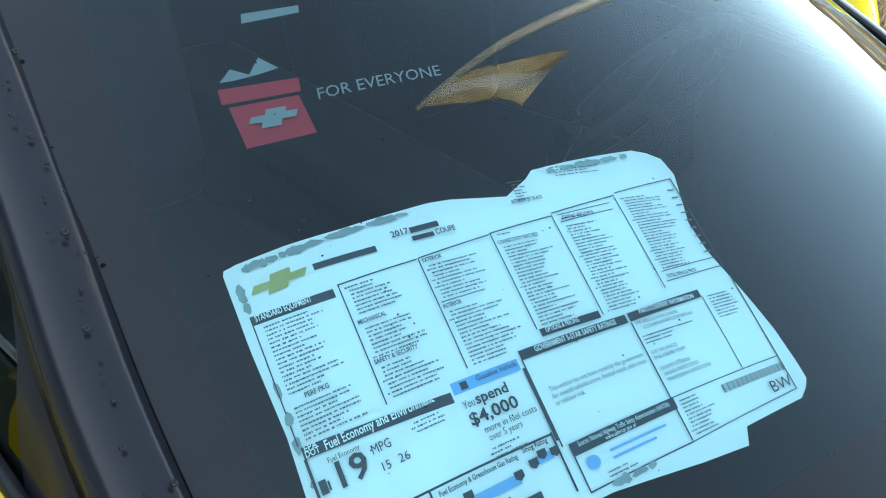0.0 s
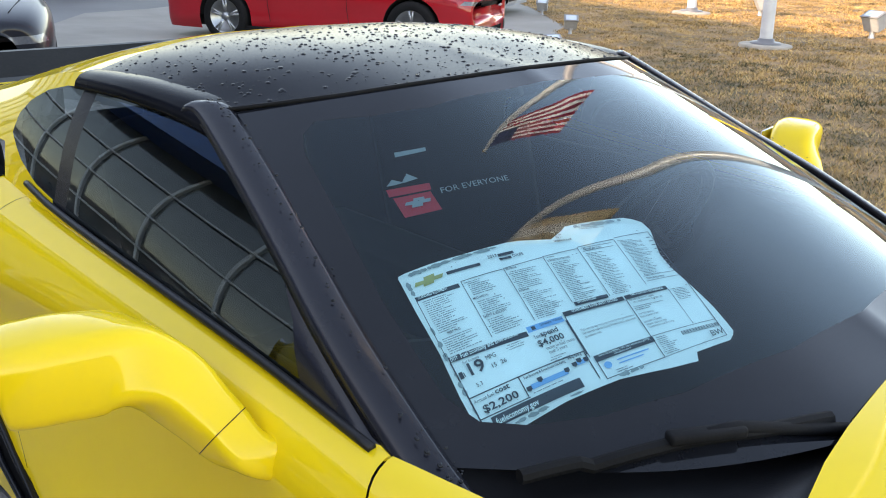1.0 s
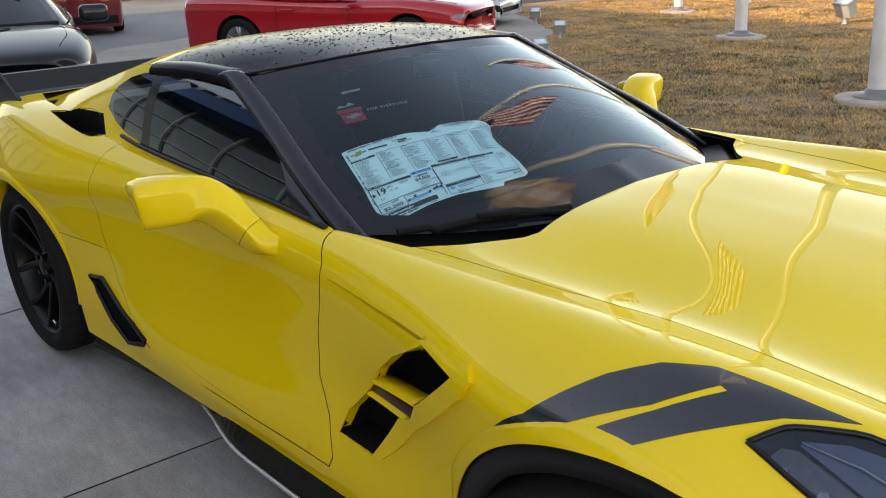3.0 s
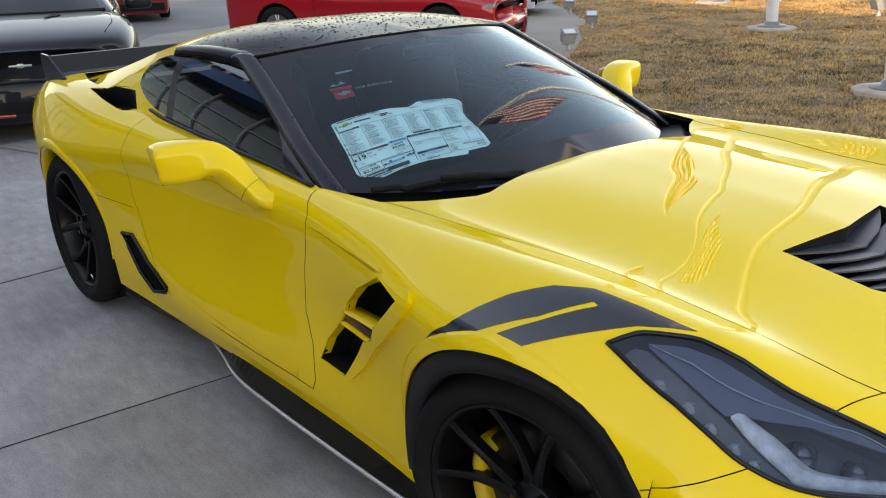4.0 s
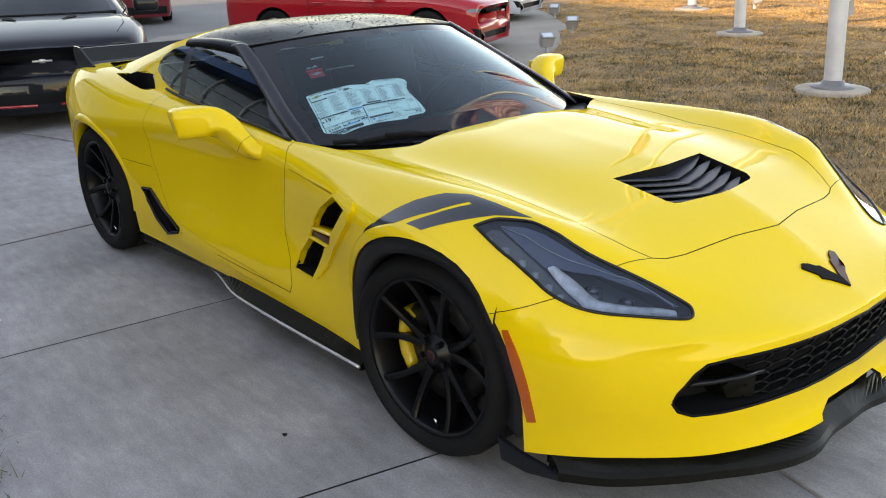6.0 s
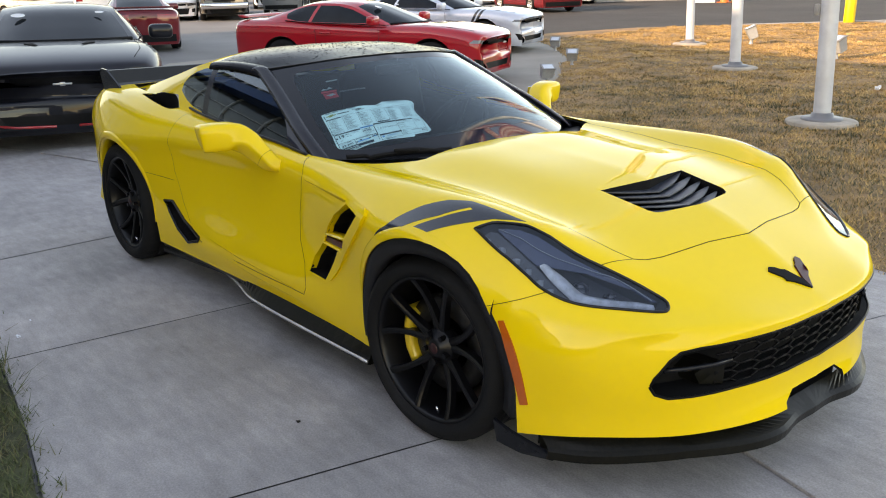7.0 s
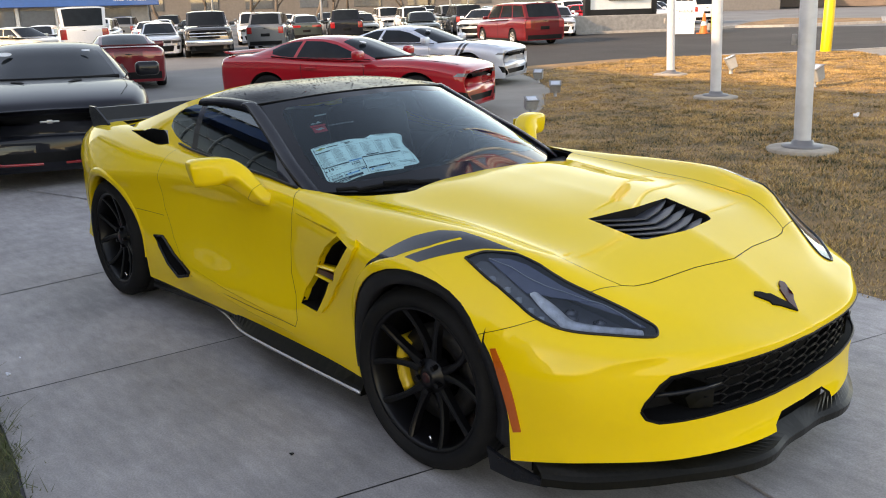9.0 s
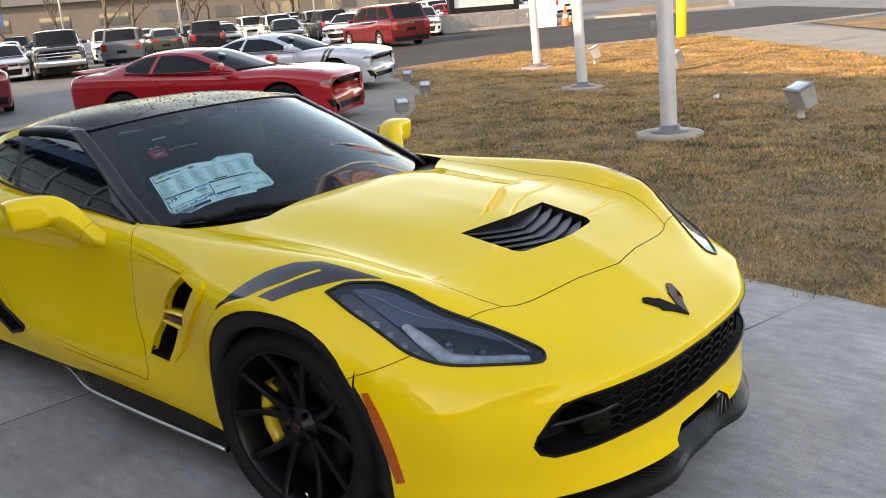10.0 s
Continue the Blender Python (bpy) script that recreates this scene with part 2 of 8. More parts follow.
class Skin:
    """Remembers a smooth surface, to give cut pieces its normals and to lay things on it."""

    def __init__(self, bm):
        bmesh.ops.triangulate(bm, faces=bm.faces)
        bm.normal_update()
        bm.verts.ensure_lookup_table()
        self.co = [v.co.copy() for v in bm.verts]
        self.no = []
        for v in bm.verts:
            n = v.normal.copy()
            if abs(v.co.y) < 1e-4:
                n.y = 0
                n.normalize()
            self.no.append(n)
        bm.verts.index_update()
        self.tri = [[v.index for v in f.verts] for f in bm.faces]
        self.tree = BVHTree.FromPolygons(self.co, self.tri)
        bm.free()

    def normal(self, p):
        hit = self.tree.find_nearest(Vector((p.x, -abs(p.y), p.z)))
        t = self.tri[hit[2]]
        from mathutils.interpolate import poly_3d_calc
        w = poly_3d_calc([self.co[i] for i in t], hit[0])
        n = sum((self.no[i] * k for i, k in zip(t, w)), Vector((0, 0, 0)))
        if p.y > 0:
            n.y = -n.y
        return n.normalized()

    def smooth(self, ob):
        me = ob.data
        me.normals_split_custom_set_from_vertices([self.normal(v.co) for v in me.vertices])
        return ob

    def down(self, x, y, top=3.0):
        """The surface's place straight below (x, y)."""
        h = self.tree.ray_cast(Vector((x, -abs(y), top)), Vector((0, 0, -1)))
        return Vector((x, y, h[0].z)) if h[0] else None

    def side(self, x, z, y=-3.0):
        h = self.tree.ray_cast(Vector((x, y, z)), Vector((0, 1, 0)))
        return h[0]


def thicken(bm, d, skin=None):
    """Gives a sheet a thickness d inwards, by its normals."""
    bm.normal_update()
    n = {v: (skin.normal(v.co) if skin else v.normal.copy()) for v in bm.verts}
    old = list(bm.faces)
    inner = {v: bm.verts.new(v.co - n[v] * d) for v in list(bm.verts)}
    for f in old:
        bm.faces.new([inner[v] for v in f.verts][::-1])
    for e in [e for e in bm.edges if len(e.link_faces) == 1 and e.verts[0] in inner and e.verts[1] in inner]:
        f = e.link_faces[0]
        vs = list(f.verts)
        i, j = vs.index(e.verts[0]), vs.index(e.verts[1])
        a, b = (e.verts[0], e.verts[1]) if (j - i) % len(vs) == 1 else (e.verts[1], e.verts[0])
        try:
            bm.faces.new((b, a, inner[a], inner[b]))
        except ValueError:
            pass
    return bm


def push(bm, d, skin):
    for v in bm.verts:
        v.co += skin.normal(v.co) * d
    return bm


# ---- the yellow sports car: smooth base surfaces ----
# Guide curves run from tail to nose; y is the half width.
K0 = [(-3.46, 0, .92), (-3.25, 0, .965), (-3.0, 0, .985), (-2.71, 0, .98), (-2.4, 0, .93), (-2.1, 0, .87), (-1.7, 0, .83), (-1.3, 0, .80), (-.95, 0, .80), (-.6, 0, .87), (-.25, 0, .862), (.08, 0, .838), (.40, 0, .787), (.66, 0, .692), (.86, 0, .578), (.947, 0, .53)]
K1 = [(-3.46, .25, .92), (-3.25, .25, .965), (-3.0, .28, .985), (-2.71, .3, .98), (-2.4, .3, .93), (-2.1, .3, .87), (-1.7, .3, .83), (-1.3, .3, .80), (-.95, .3, .80), (-.6, .30, .862), (-.25, .29, .853), (.06, .28, .826), (.37, .265, .772), (.61, .245, .687), (.825, .20, .582), (.936, .17, .532)]
K2 = [(-3.46, .50, .925), (-3.25, .52, .965), (-3.0, .54, .98), (-2.71, .55, .975), (-2.4, .55, .94), (-2.1, .55, .90), (-1.7, .56, .86), (-1.3, .58, .83), (-.95, .60, .83), (-.6, .60, .832), (-.25, .58, .815), (.05, .57, .799), (.34, .55, .760), (.56, .49, .682), (.76, .39, .596), (.918, .34, .538)]
K3 = [(-3.46, .66, .935), (-3.25, .73, .95), (-3.0, .78, .955), (-2.71, .805, .95), (-2.4, .80, .935), (-2.1, .775, .91), (-1.7, .755, .885), (-1.3, .755, .865), (-.95, .76, .845), (-.6, .785, .84), (-.25, .80, .845), (.05, .795, .84), (.30, .77, .795), (.52, .655, .688), (.69, .545, .602), (.85, .50, .545)]
K4 = [(-3.46, .76, .82), (-3.25, .84, .81), (-3, .905, .79), (-2.71, .94, .775), (-2.4, .925, .79), (-2.1, .875, .805), (-1.7, .84, .81), (-1.3, .825, .805), (-.95, .825, .79), (-.6, .875, .775), (-.25, .953, .755), (.05, .966, .745), (.34, .955, .615), (.5, .895, .585), (.66, .78, .565), (.765, .68, .553)]
K5 = [(-3.46, .77, .65), (-3.25, .845, .65), (-3, .915, .65), (-2.71, .948, .66), (-2.4, .918, .66), (-2.1, .868, .68), (-1.7, .830, .69), (-1.3, .827, .69), (-.95, .838, .67), (-.6, .895, .66), (-.25, .97, .66), (.05, .985, .65), (.34, .97, .53), (.52, .9, .5), (.7, .775, .495), (.83, .66, .49)]
K6 = [(-3.46, .77, .5), (-3.25, .845, .5), (-3, .91, .5), (-2.71, .945, .5), (-2.4, .905, .5), (-2.1, .870, .5), (-1.7, .851, .5), (-1.3, .850, .5), (-.95, .855, .5), (-.6, .885, .5), (-.25, .955, .5), (.05, .98, .5), (.34, .97, .43)]
K7 = [(-3.46, .76, .35), (-3.25, .83, .35), (-3, .895, .34), (-2.71, .93, .33), (-2.4, .895, .33), (-2.1, .885, .32), (-1.7, .895, .31), (-1.3, .89, .305), (-.95, .888, .3), (-.6, .89, .3), (-.25, .925, .3), (.05, .96, .3), (.34, .96, .31)]
K8 = [(-3.46, .78, .22), (-3.25, .8, .2), (-3, .86, .19), (-2.71, .895, .19), (-2.4, .88, .19), (-2.1, .87, .19), (-1.7, .865, .19), (-1.3, .86, .19), (-.95, .86, .18), (-.6, .87, .17), (-.25, .9, .17), (.05, .94, .17), (.34, .945, .17)]
# The nose below the bonnet's lip, from the middle out to the wheel.
F1 = [(.945, 0, .49), (.918, .3, .492), (.82, .6, .497), (.63, .83, .505), (.46, .93, .52), (.34, .97, .53)]
F2 = [(.945, 0, .40), (.918, .3, .40), (.828, .6, .40), (.645, .83, .41), (.465, .932, .42), (.34, .97, .43)]
F3 = [(.937, 0, .29), (.912, .3, .285), (.82, .6, .28), (.635, .815, .29), (.47, .917, .30), (.34, .96, .31)]
F4 = [(.955, 0, .225), (.933, .3, .22), (.822, .6, .22), (.640, .805, .212), (.475, .905, .19), (.345, .945, .17)]


def right(c):
    return [(x, -abs(y), z) for x, y, z in c]


def body_half():
    bm = bmesh.new()
    per = 9
    side = [right(k) for k in (K0, K1, K2, K3, K4, K5, K6, K7, K8)]
    rear = loft([k[:13] for k in side], np.arange(0, 12 * per + 1) / per, np.arange(0, 8 * 7 + 1) / 7)
    grid_mesh(bm, rear, True)
    nose = loft(side[:6], np.arange(12 * per, 15 * per + 1) / per, np.arange(0, 4 * 7 + 1) / 7)
    grid_mesh(bm, nose, True)
    rim = [nose[-1, j] for j in range(29)] + [nose[i, 28] for i in range(3 * per - 1, -1, -1)]
    d = np.concatenate([[0], np.cumsum([np.linalg.norm(b - a) for a, b in zip(rim, rim[1:])])])
    u = d / d[-1] * 5
    rows = [spline(right(f), u) for f in (F1, F2, F3, F4)]
    front = np.stack([np.stack([rim[i]] + [r[i] for r in rows]) for i in range(len(rim))])
    sv = np.arange(0, 4 * 7 + 1) / 7
    grid_mesh(bm, np.stack([spline(front[i], sv) for i in range(len(rim))]), False)
    bmesh.ops.remove_doubles(bm, verts=bm.verts, dist=0.003)
    for v in bm.verts:
        if abs(v.co.y) < 0.002:
            v.co.y = 0
    soft = [v for v in bm.verts if v.co.x > .40 and v.co.z > .36 and not v.is_boundary]
    for _ in range(12):
        bmesh.ops.smooth_vert(bm, verts=soft, factor=0.5, use_axis_x=True, use_axis_y=True, use_axis_z=True)
    return bm


def cabin_surfaces():
    s4 = np.arange(0, 3 * 10 + 1) / 10
    shield = loft([right(c) for c in (
        [(-.50, 0, .835), (-.56, .25, .835), (-.70, .50, .83), (-.935, .74, .83)],
        [(-.93, 0, 1.033), (-.98, .25, 1.025), (-1.085, .47, 1.01), (-1.255, .665, .992)],
        [(-1.37, 0, 1.205), (-1.40, .25, 1.195), (-1.47, .42, 1.175), (-1.575, .582, 1.147)])], s4, np.arange(0, 25) / 12)
    roof = loft([right(c) for c in (
        [(-1.375, 0, 1.207), (-1.405, .25, 1.197), (-1.475, .42, 1.177), (-1.585, .595, 1.148)],
        [(-1.75, 0, 1.235), (-1.76, .25, 1.228), (-1.78, .45, 1.205), (-1.82, .61, 1.165)],
        [(-2.12, 0, 1.228), (-2.12, .25, 1.22), (-2.11, .45, 1.195), (-2.10, .615, 1.158)],
        [(-2.5, 0, 1.155), (-2.5, .25, 1.147), (-2.49, .45, 1.12), (-2.46, .625, 1.075)],
        [(-2.9, 0, 1.045), (-2.9, .25, 1.04), (-2.9, .45, 1.02), (-2.88, .63, .975)],
        [(-3.2, 0, .965), (-3.2, .25, .962), (-3.2, .45, .955), (-3.15, .64, .94)])], s4, np.arange(0, 61) / 12)
    side = loft([right(c) for c in (
        [(-.935, .742, .832), (-1.26, .668, .994), (-1.585, .597, 1.148), (-1.82, .612, 1.165), (-2.10, .617, 1.158), (-2.46, .627, 1.075), (-2.88, .632, .975)],
        [(-.94, .75, .84), (-1.28, .725, .93), (-1.63, .69, 1.025), (-1.85, .69, 1.045), (-2.12, .69, 1.05), (-2.46, .675, 1.02), (-2.86, .66, .96)],
        [(-.945, .762, .842), (-1.3, .752, .862), (-1.68, .75, .882), (-1.9, .752, .894), (-2.14, .755, .908), (-2.46, .745, .93), (-2.84, .70, .945)])], np.arange(0, 6 * 9 + 1) / 9, np.arange(0, 2 * 9 + 1) / 9)
    out = []
    for g, fl in ((shield, False), (roof, False), (side, False)):
        b = bmesh.new()
        grid_mesh(b, g, fl)
        for v in b.verts:
            if abs(v.co.y) < 0.002:
                v.co.y = 0
        out.append(b)
    return out


def outward(bm, ref):
    """Turns the faces so that they look away from ref."""
    bm.normal_update()
    if sum((f.calc_center_median() - Vector(ref)).dot(f.normal) * f.calc_area() for f in bm.faces) < 0:
        bmesh.ops.reverse_faces(bm, faces=bm.faces)
        bm.normal_update()
    return bm


half = outward(body_half(), (-1.2, 0, .4))
shield_bm, roof_bm, flank_bm = [outward(b, (-1.6, 0, .6)) for b in cabin_surfaces()]
eased = half.copy()
eased_verts = [v for v in eased.verts if v.co.x > .30 and .30 < v.co.z < .70 and not v.is_boundary]
for _ in range(45):
    bmesh.ops.smooth_vert(eased, verts=eased_verts, factor=0.5, use_axis_x=True, use_axis_y=True, use_axis_z=True)
NOSE = Skin(eased)
BODY, SHIELD, ROOF, FLANK = Skin(half.copy()), Skin(shield_bm.copy()), Skin(roof_bm.copy()), Skin(flank_bm.copy())


# ---- the yellow sports car: panels, openings and parts ----
from mathutils.geometry import tessellate_polygon


def along(normal):
    """A turn that brings the normal to +z."""
    return Vector(normal).rotation_difference(Vector((0, 0, 1))).to_matrix().to_4x4()


def cut_shape(bm, points, normal, keep):
    """Takes out of bm what an outline covers, seen along the normal."""
    r = along(normal)
    bm.transform(r)
    flat = [r @ Vector(p) for p in points]
    back = r.inverted()
    out = bmesh.new()
    lookup = [Vector((p.x, p.y, 0)) for p in flat]
    for tri in tessellate_polygon([lookup]):
        poly = [(lookup[i].x, lookup[i].y) for i in tri]
        join(out, take(bm, convex_cut(bm, poly, (0, 1), lambda f: keep(back @ f.calc_center_median()))))
    bm.transform(back)
    out.transform(back)
    bmesh.ops.remove_doubles(out, verts=out.verts, dist=3e-5)
    return out


def ring_poly(cx, cz, r, n=40, a0=0, a1=360):
    return [(cx + r * math.cos(radians(a0 + (a1 - a0) * i / n)), cz + r * math.sin(radians(a0 + (a1 - a0) * i / n))) for i in range(n)]


car = thing("sports_car", "glossy yellow two-seat sports coupe with a wet black roof", "car")
FLANK_SIDE = lambda c: c.y < -0.6

# wheel openings
for cx, cz, r in ((0.015, 0.325, 0.408), (-2.71, 0.337, 0.392)):
    convex = [(x, z) for x, z in ring_poly(cx, cz, r, 44)]
    fs = convex_cut(half, convex, (0, 2), lambda f: f.calc_center_median().y < -0.6)
    take(half, fs).free()
    low = [(cx - r, cz), (cx + r, cz), (cx + r, 0), (cx - r, 0)]
    take(half, convex_cut(half, low, (0, 2), lambda f: f.calc_center_median().y < -0.6)).free()

# the cockpit and hatch opening
cowl_line = [(-.575, 0), (-.572, -.15), (-.569, -.29), (-.564, -.381), (-.554, -.455), (-.567, -.494), (-.628, -.563), (-.698, -.655), (-.722, -.71)]
belt_line = [(-.95, -.752), (-1.3, -.748), (-1.7, -.744), (-2.14, -.748), (-2.46, -.738), (-2.84, -.695), (-3.1, -.62), (-3.1, 0.02), (-.575, 0.02)]
cut_shape(half, [(x, y, 0) for x, y in cowl_line + belt_line], (0, 0, 1), lambda c: c.z > .7).free()

# headlight, bonnet vent, grille, side vents, scoop and rear intake
HEADLIGHT = [(.165, -.87), (.187, -.838), (.208, -.815), (.276, -.774), (.332, -.752), (.441, -.702), (.532, -.645), (.606, -.599), (.674, -.566), (.70, -.571), (.71, -.597), (.684, -.641), (.613, -.727), (.561, -.782), (.511, -.82), (.457, -.845), (.412, -.858), (.34, -.869), (.258, -.873)]
lamp_patch = cut_shape(half, [(x, y, 0) for x, y in HEADLIGHT], (0, 0, 1), lambda c: c.z > .5 and c.x > .1)
VENT = [(.187, -.25), (.228, -.01), (.228, .02), (.462, .02), (.460, -.02), (.418, -.205), (.408, -.225), (.385, -.24)]
vent_patch = cut_shape(half, [(x, y, 0) for x, y in VENT], (0, 0, 1), lambda c: c.z > .6)
GRILLE = [(.02, .499), (-.30, .503), (-.45, .502), (-.58, .498), (-.635, .490), (-.665, .468), (-.703, .415), (-.712, .388), (-.698, .362), (-.665, .348), (-.45, .352), (-.3, .350), (.02, .345)]
grille_patch = cut_shape(half, [(0, y, z) for y, z in GRILLE], (1, 0, 0), lambda c: c.x > .6)
chin = [(.02, .272), (-.15, .270), (-.20, .240), (-.222, .14), (.02, .14)]
cut_shape(half, [(0, y, z) for y, z in chin], (1, 0, 0), lambda c: c.x > .6).free()
V_HOLE = [(-.460, .752), (-.350, .735), (-.487, .612), (-.512, .570), (-.568, .543), (-.682, .392), (-.812, .398), (-.776, .470), (-.690, .556), (-.668, .582), (-.636, .630), (-.570, .690)]
vent_hole = cut_shape(half, [(x, 0, z) for x, z in V_HOLE], (0, -1, 0), FLANK_SIDE)
V_FRAME = [(-.468, .759), (-.39, .770), (-.318, .764), (-.300, .744), (-.324, .706), (-.427, .608), (-.491, .555), (-.59, .449), (-.645, .400), (-.705, .383), (-.818, .391), (-.783, .470), (-.699, .556), (-.676, .583), (-.644, .633), (-.578, .695)]
vent_frame = cut_shape(half, [(x, 0, z) for x, z in V_FRAME], (0, -1, 0), FLANK_SIDE)
INTAKE = [(-2.195, .448), (-2.11, .458), (-1.975, .382), (-1.793, .327), (-1.812, .308), (-1.933, .273), (-2.048, .323), (-2.144, .40)]
intake_patch = cut_shape(half, [(x, 0, z) for x, z in INTAKE], (0, -1, 0), FLANK_SIDE)
SCOOP = [(-2.645, -.757), (-2.57, -.712), (-2.40, -.706), (-2.28, -.722), (-2.215, -.748), (-2.24, -.784), (-2.31, -.792), (-2.46, -.783)]
scoop_keep = lambda c: c.z > .8
scoop_patch = cut_shape(half, [(x, y, 0) for x, y in SCOOP], (0, 0, 1), scoop_keep)
cut_shape(flank_bm, [(-2.43 + (x + 2.43) * 1.06, -.75 + (y + .75) * 1.25, 0) for x, y in SCOOP], (0, 0, 1), lambda c: c.z < .985 and c.x < -2).free()

# black hash stripes on the wing
STRIPE = [(-.262, -.97, .665), (-.171, -.972, .742), (-.118, -.928, .787), (-.07, -.883, .817), (-.006, -.828, .837), (.067, -.787, .838), (.156, -.77, .825), (.278, -.75, .803), (.228, -.784, .806), (.188, -.814, .806), (.147, -.854, .798), (.026, -.958, .757), (-.043, -.962, .76), (.028, -.907, .796), (.105, -.823, .825), (.091, -.82, .828), (.021, -.9, .801), (-.091, -.968, .752), (-.115, -.973, .744)]
stripe_patch = cut_shape(half, STRIPE, (0, -.62, .78), lambda c: c.y < -.6 and c.z > .6)

inner = clone(half)
# gaps between the panels
GAP = 0.0032
GAP_LINES = (
    ((0, 1), [(.65, .01), (.603, -.194), (.571, -.42), (.555, -.487), (.535, -.53), (.48, -.565), (.4, -.602), (.32, -.622), (.1, -.632), (-.128, -.634), (-.228, -.65), (-.358, -.669), (-.517, -.679), (-.664, -.688), (-.74, -.704)], lambda f: f.calc_center_median().z > .6),
    ((0, 2), [(-.956, .86), (-.925, .82), (-.904, .79), (-.906, .715), (-.915, .62), (-.907, .508), (-.857, .421), (-.836, .32), (-.853, .285), (-.95, .288), (-1.183, .287), (-1.471, .294), (-1.78, .312)], lambda f: f.calc_center_median().y < -.6),
    ((0, 2), [(-1.78, .312), (-1.9, .37), (-2.0, .47), (-2.075, .62), (-2.095, .77), (-2.07, .93)], lambda f: f.calc_center_median().y < -.6),
    ((0, 2), [(-2.36, .578), (-2.09, .572)], lambda f: f.calc_center_median().y < -.6),
    ((0, 1), [(.535, -.53), (.505, -.66)], lambda f: f.calc_center_median().z > .6),
    ((0, 2), [(.47, .647), (.412, .622), (.327, .592)], lambda f: f.calc_center_median().y < -.7))
for axes, line, keep in GAP_LINES:
    wide = 0.0022 if len(line) < 8 else GAP
    for poly in strip(line, wide):
        take(half, convex_cut(half, poly, axes, keep)).free()

panels = {}
for isle in islands(half):
    c = sum((v.co for v in isle.verts), Vector()) / len(isle.verts)
    mid = min(abs(v.co.y) for v in isle.verts) < 1e-4
    if len(isle.verts) < 12:
        isle.free()
        continue
    if mid:
        name = "front_bumper" if c.x > .6 else "bonnet" if c.x > -.5 else "rear_body"
    else:
        name = "door" if -2.05 < c.x < -.93 else "front_wing" if c.x > -.95 else "rear_wing"
    if name in panels:
        join(panels[name], isle)
    else:
        panels[name] = isle
for name, isle in panels.items():
    mid = min(abs(v.co.y) for v in isle.verts) < 1e-4
    other = clone(isle, MIRROR)
    if mid:
        join(isle, other)
        bmesh.ops.remove_doubles(isle, verts=isle.verts, dist=1e-4)
        (NOSE if name == "front_bumper" else BODY).smooth(part(name, isle, YELLOW, car))
    else:
        BODY.smooth(part(name, isle, YELLOW, car))
        BODY.smooth(part(name, other, YELLOW, car))
push(inner, -0.014, BODY)
join(inner, clone(inner, MIRROR))
part("inner_shell", inner, DARK, car, "black inner body shell behind the gaps")


def both(name, bm, mat, label="", skin=None, parent=car, smooth=True):
    """A part on the right side and its mirror image on the left."""
    other = clone(bm, MIRROR)
    obs = [part(name, bm, mat, parent, label, smooth), part(name, other, mat, parent, label, smooth)]
    if skin:
        for o in obs:
            skin.smooth(o)
    return obs


def walls(patch, depth, skin, way=None, floor_scale=1.0):
    """The sides and floor of a hole, from the patch cut out of it."""
    n = {v: (Vector(way) if way else -skin.normal(v.co)) for v in patch.verts}
    c = sum((v.co for v in patch.verts), Vector()) / len(patch.verts)
    low = {}
    for v in list(patch.verts):
        p = c + (v.co - c) * floor_scale
        low[v] = patch.verts.new(p + n[v] * depth)
    rim = [e for e in patch.edges if len(e.link_faces) == 1]
    for f in list(patch.faces):
        patch.faces.new([low[v] for v in f.verts])
    top = [f for f in patch.faces if all(v in low for v in f.verts)]
    for e in rim:
        a, b = e.verts
        patch.faces.new((a, b, low[b], low[a]))
    bmesh.ops.delete(patch, geom=top, context="FACES_ONLY")
    bmesh.ops.recalc_face_normals(patch, faces=patch.faces)
    return patch


def edge_bead(points, radius, closed=True, seg=8):
    b = bmesh.new()
    pts = list(points) + ([points[0], points[1]] if closed else [])
    tube(b, pts, radius, seg)
    return b


# stripes stand a film's thickness proud of the wing
both("hash_stripe", push(stripe_patch, 0.0008, BODY), DECAL_BLACK, "two-bar black stripe film over the wheel arch", BODY)

# side vent: raised yellow surround, black depth, two fins with a dark badge bar between them
for v in vent_frame.verts:
    t = max(0.0, min(1.0, (v.co.x + .86) / .4))
    v.co += BODY.normal(v.co) * (0.003 + 0.010 * t)
thicken(vent_frame, 0.03, BODY)
both("vent_surround", vent_frame, YELLOW, "raised yellow frame of the side vent", None, smooth=False)
both("vent_duct", walls(vent_hole, 0.09, BODY, (0.1, .97, 0)), MATT_BLACK, "black side vent opening", None, smooth=False)
for z0, x0, x1, climb in ((.590, -.672, -.49, .022), (.549, -.694, -.53, .002)):
    b = bmesh.new()
    n = 9
    pts = [Vector((x0 + (x1 - x0) * i / n, 0, z0 + climb * i / n)) for i in range(n + 1)]
    for p in pts:
        h = BODY.side(p.x, p.z)
        p.y = (h.y if h else -.9) - .006
    prof = [(-.006, -.0045), (-.006, .0045), (.045, .0045), (.045, -.0045)]
    rows = [[b.verts.new((p.x, p.y + a, p.z + c)) for a, c in prof] for p in pts]
    for r0, r1 in zip(rows, rows[1:]):
        for k in range(4):
            b.faces.new((r0[k], r0[(k + 1) % 4], r1[(k + 1) % 4], r1[k]))
    b.faces.new(rows[0][::-1])
    b.faces.new(rows[-1])
    bmesh.ops.bevel(b, geom=[e for e in b.edges], offset=.003, segments=2, affect="EDGES")
    both("vent_fin", b, YELLOW, "slim yellow fin across the side vent")
b = bmesh.new()
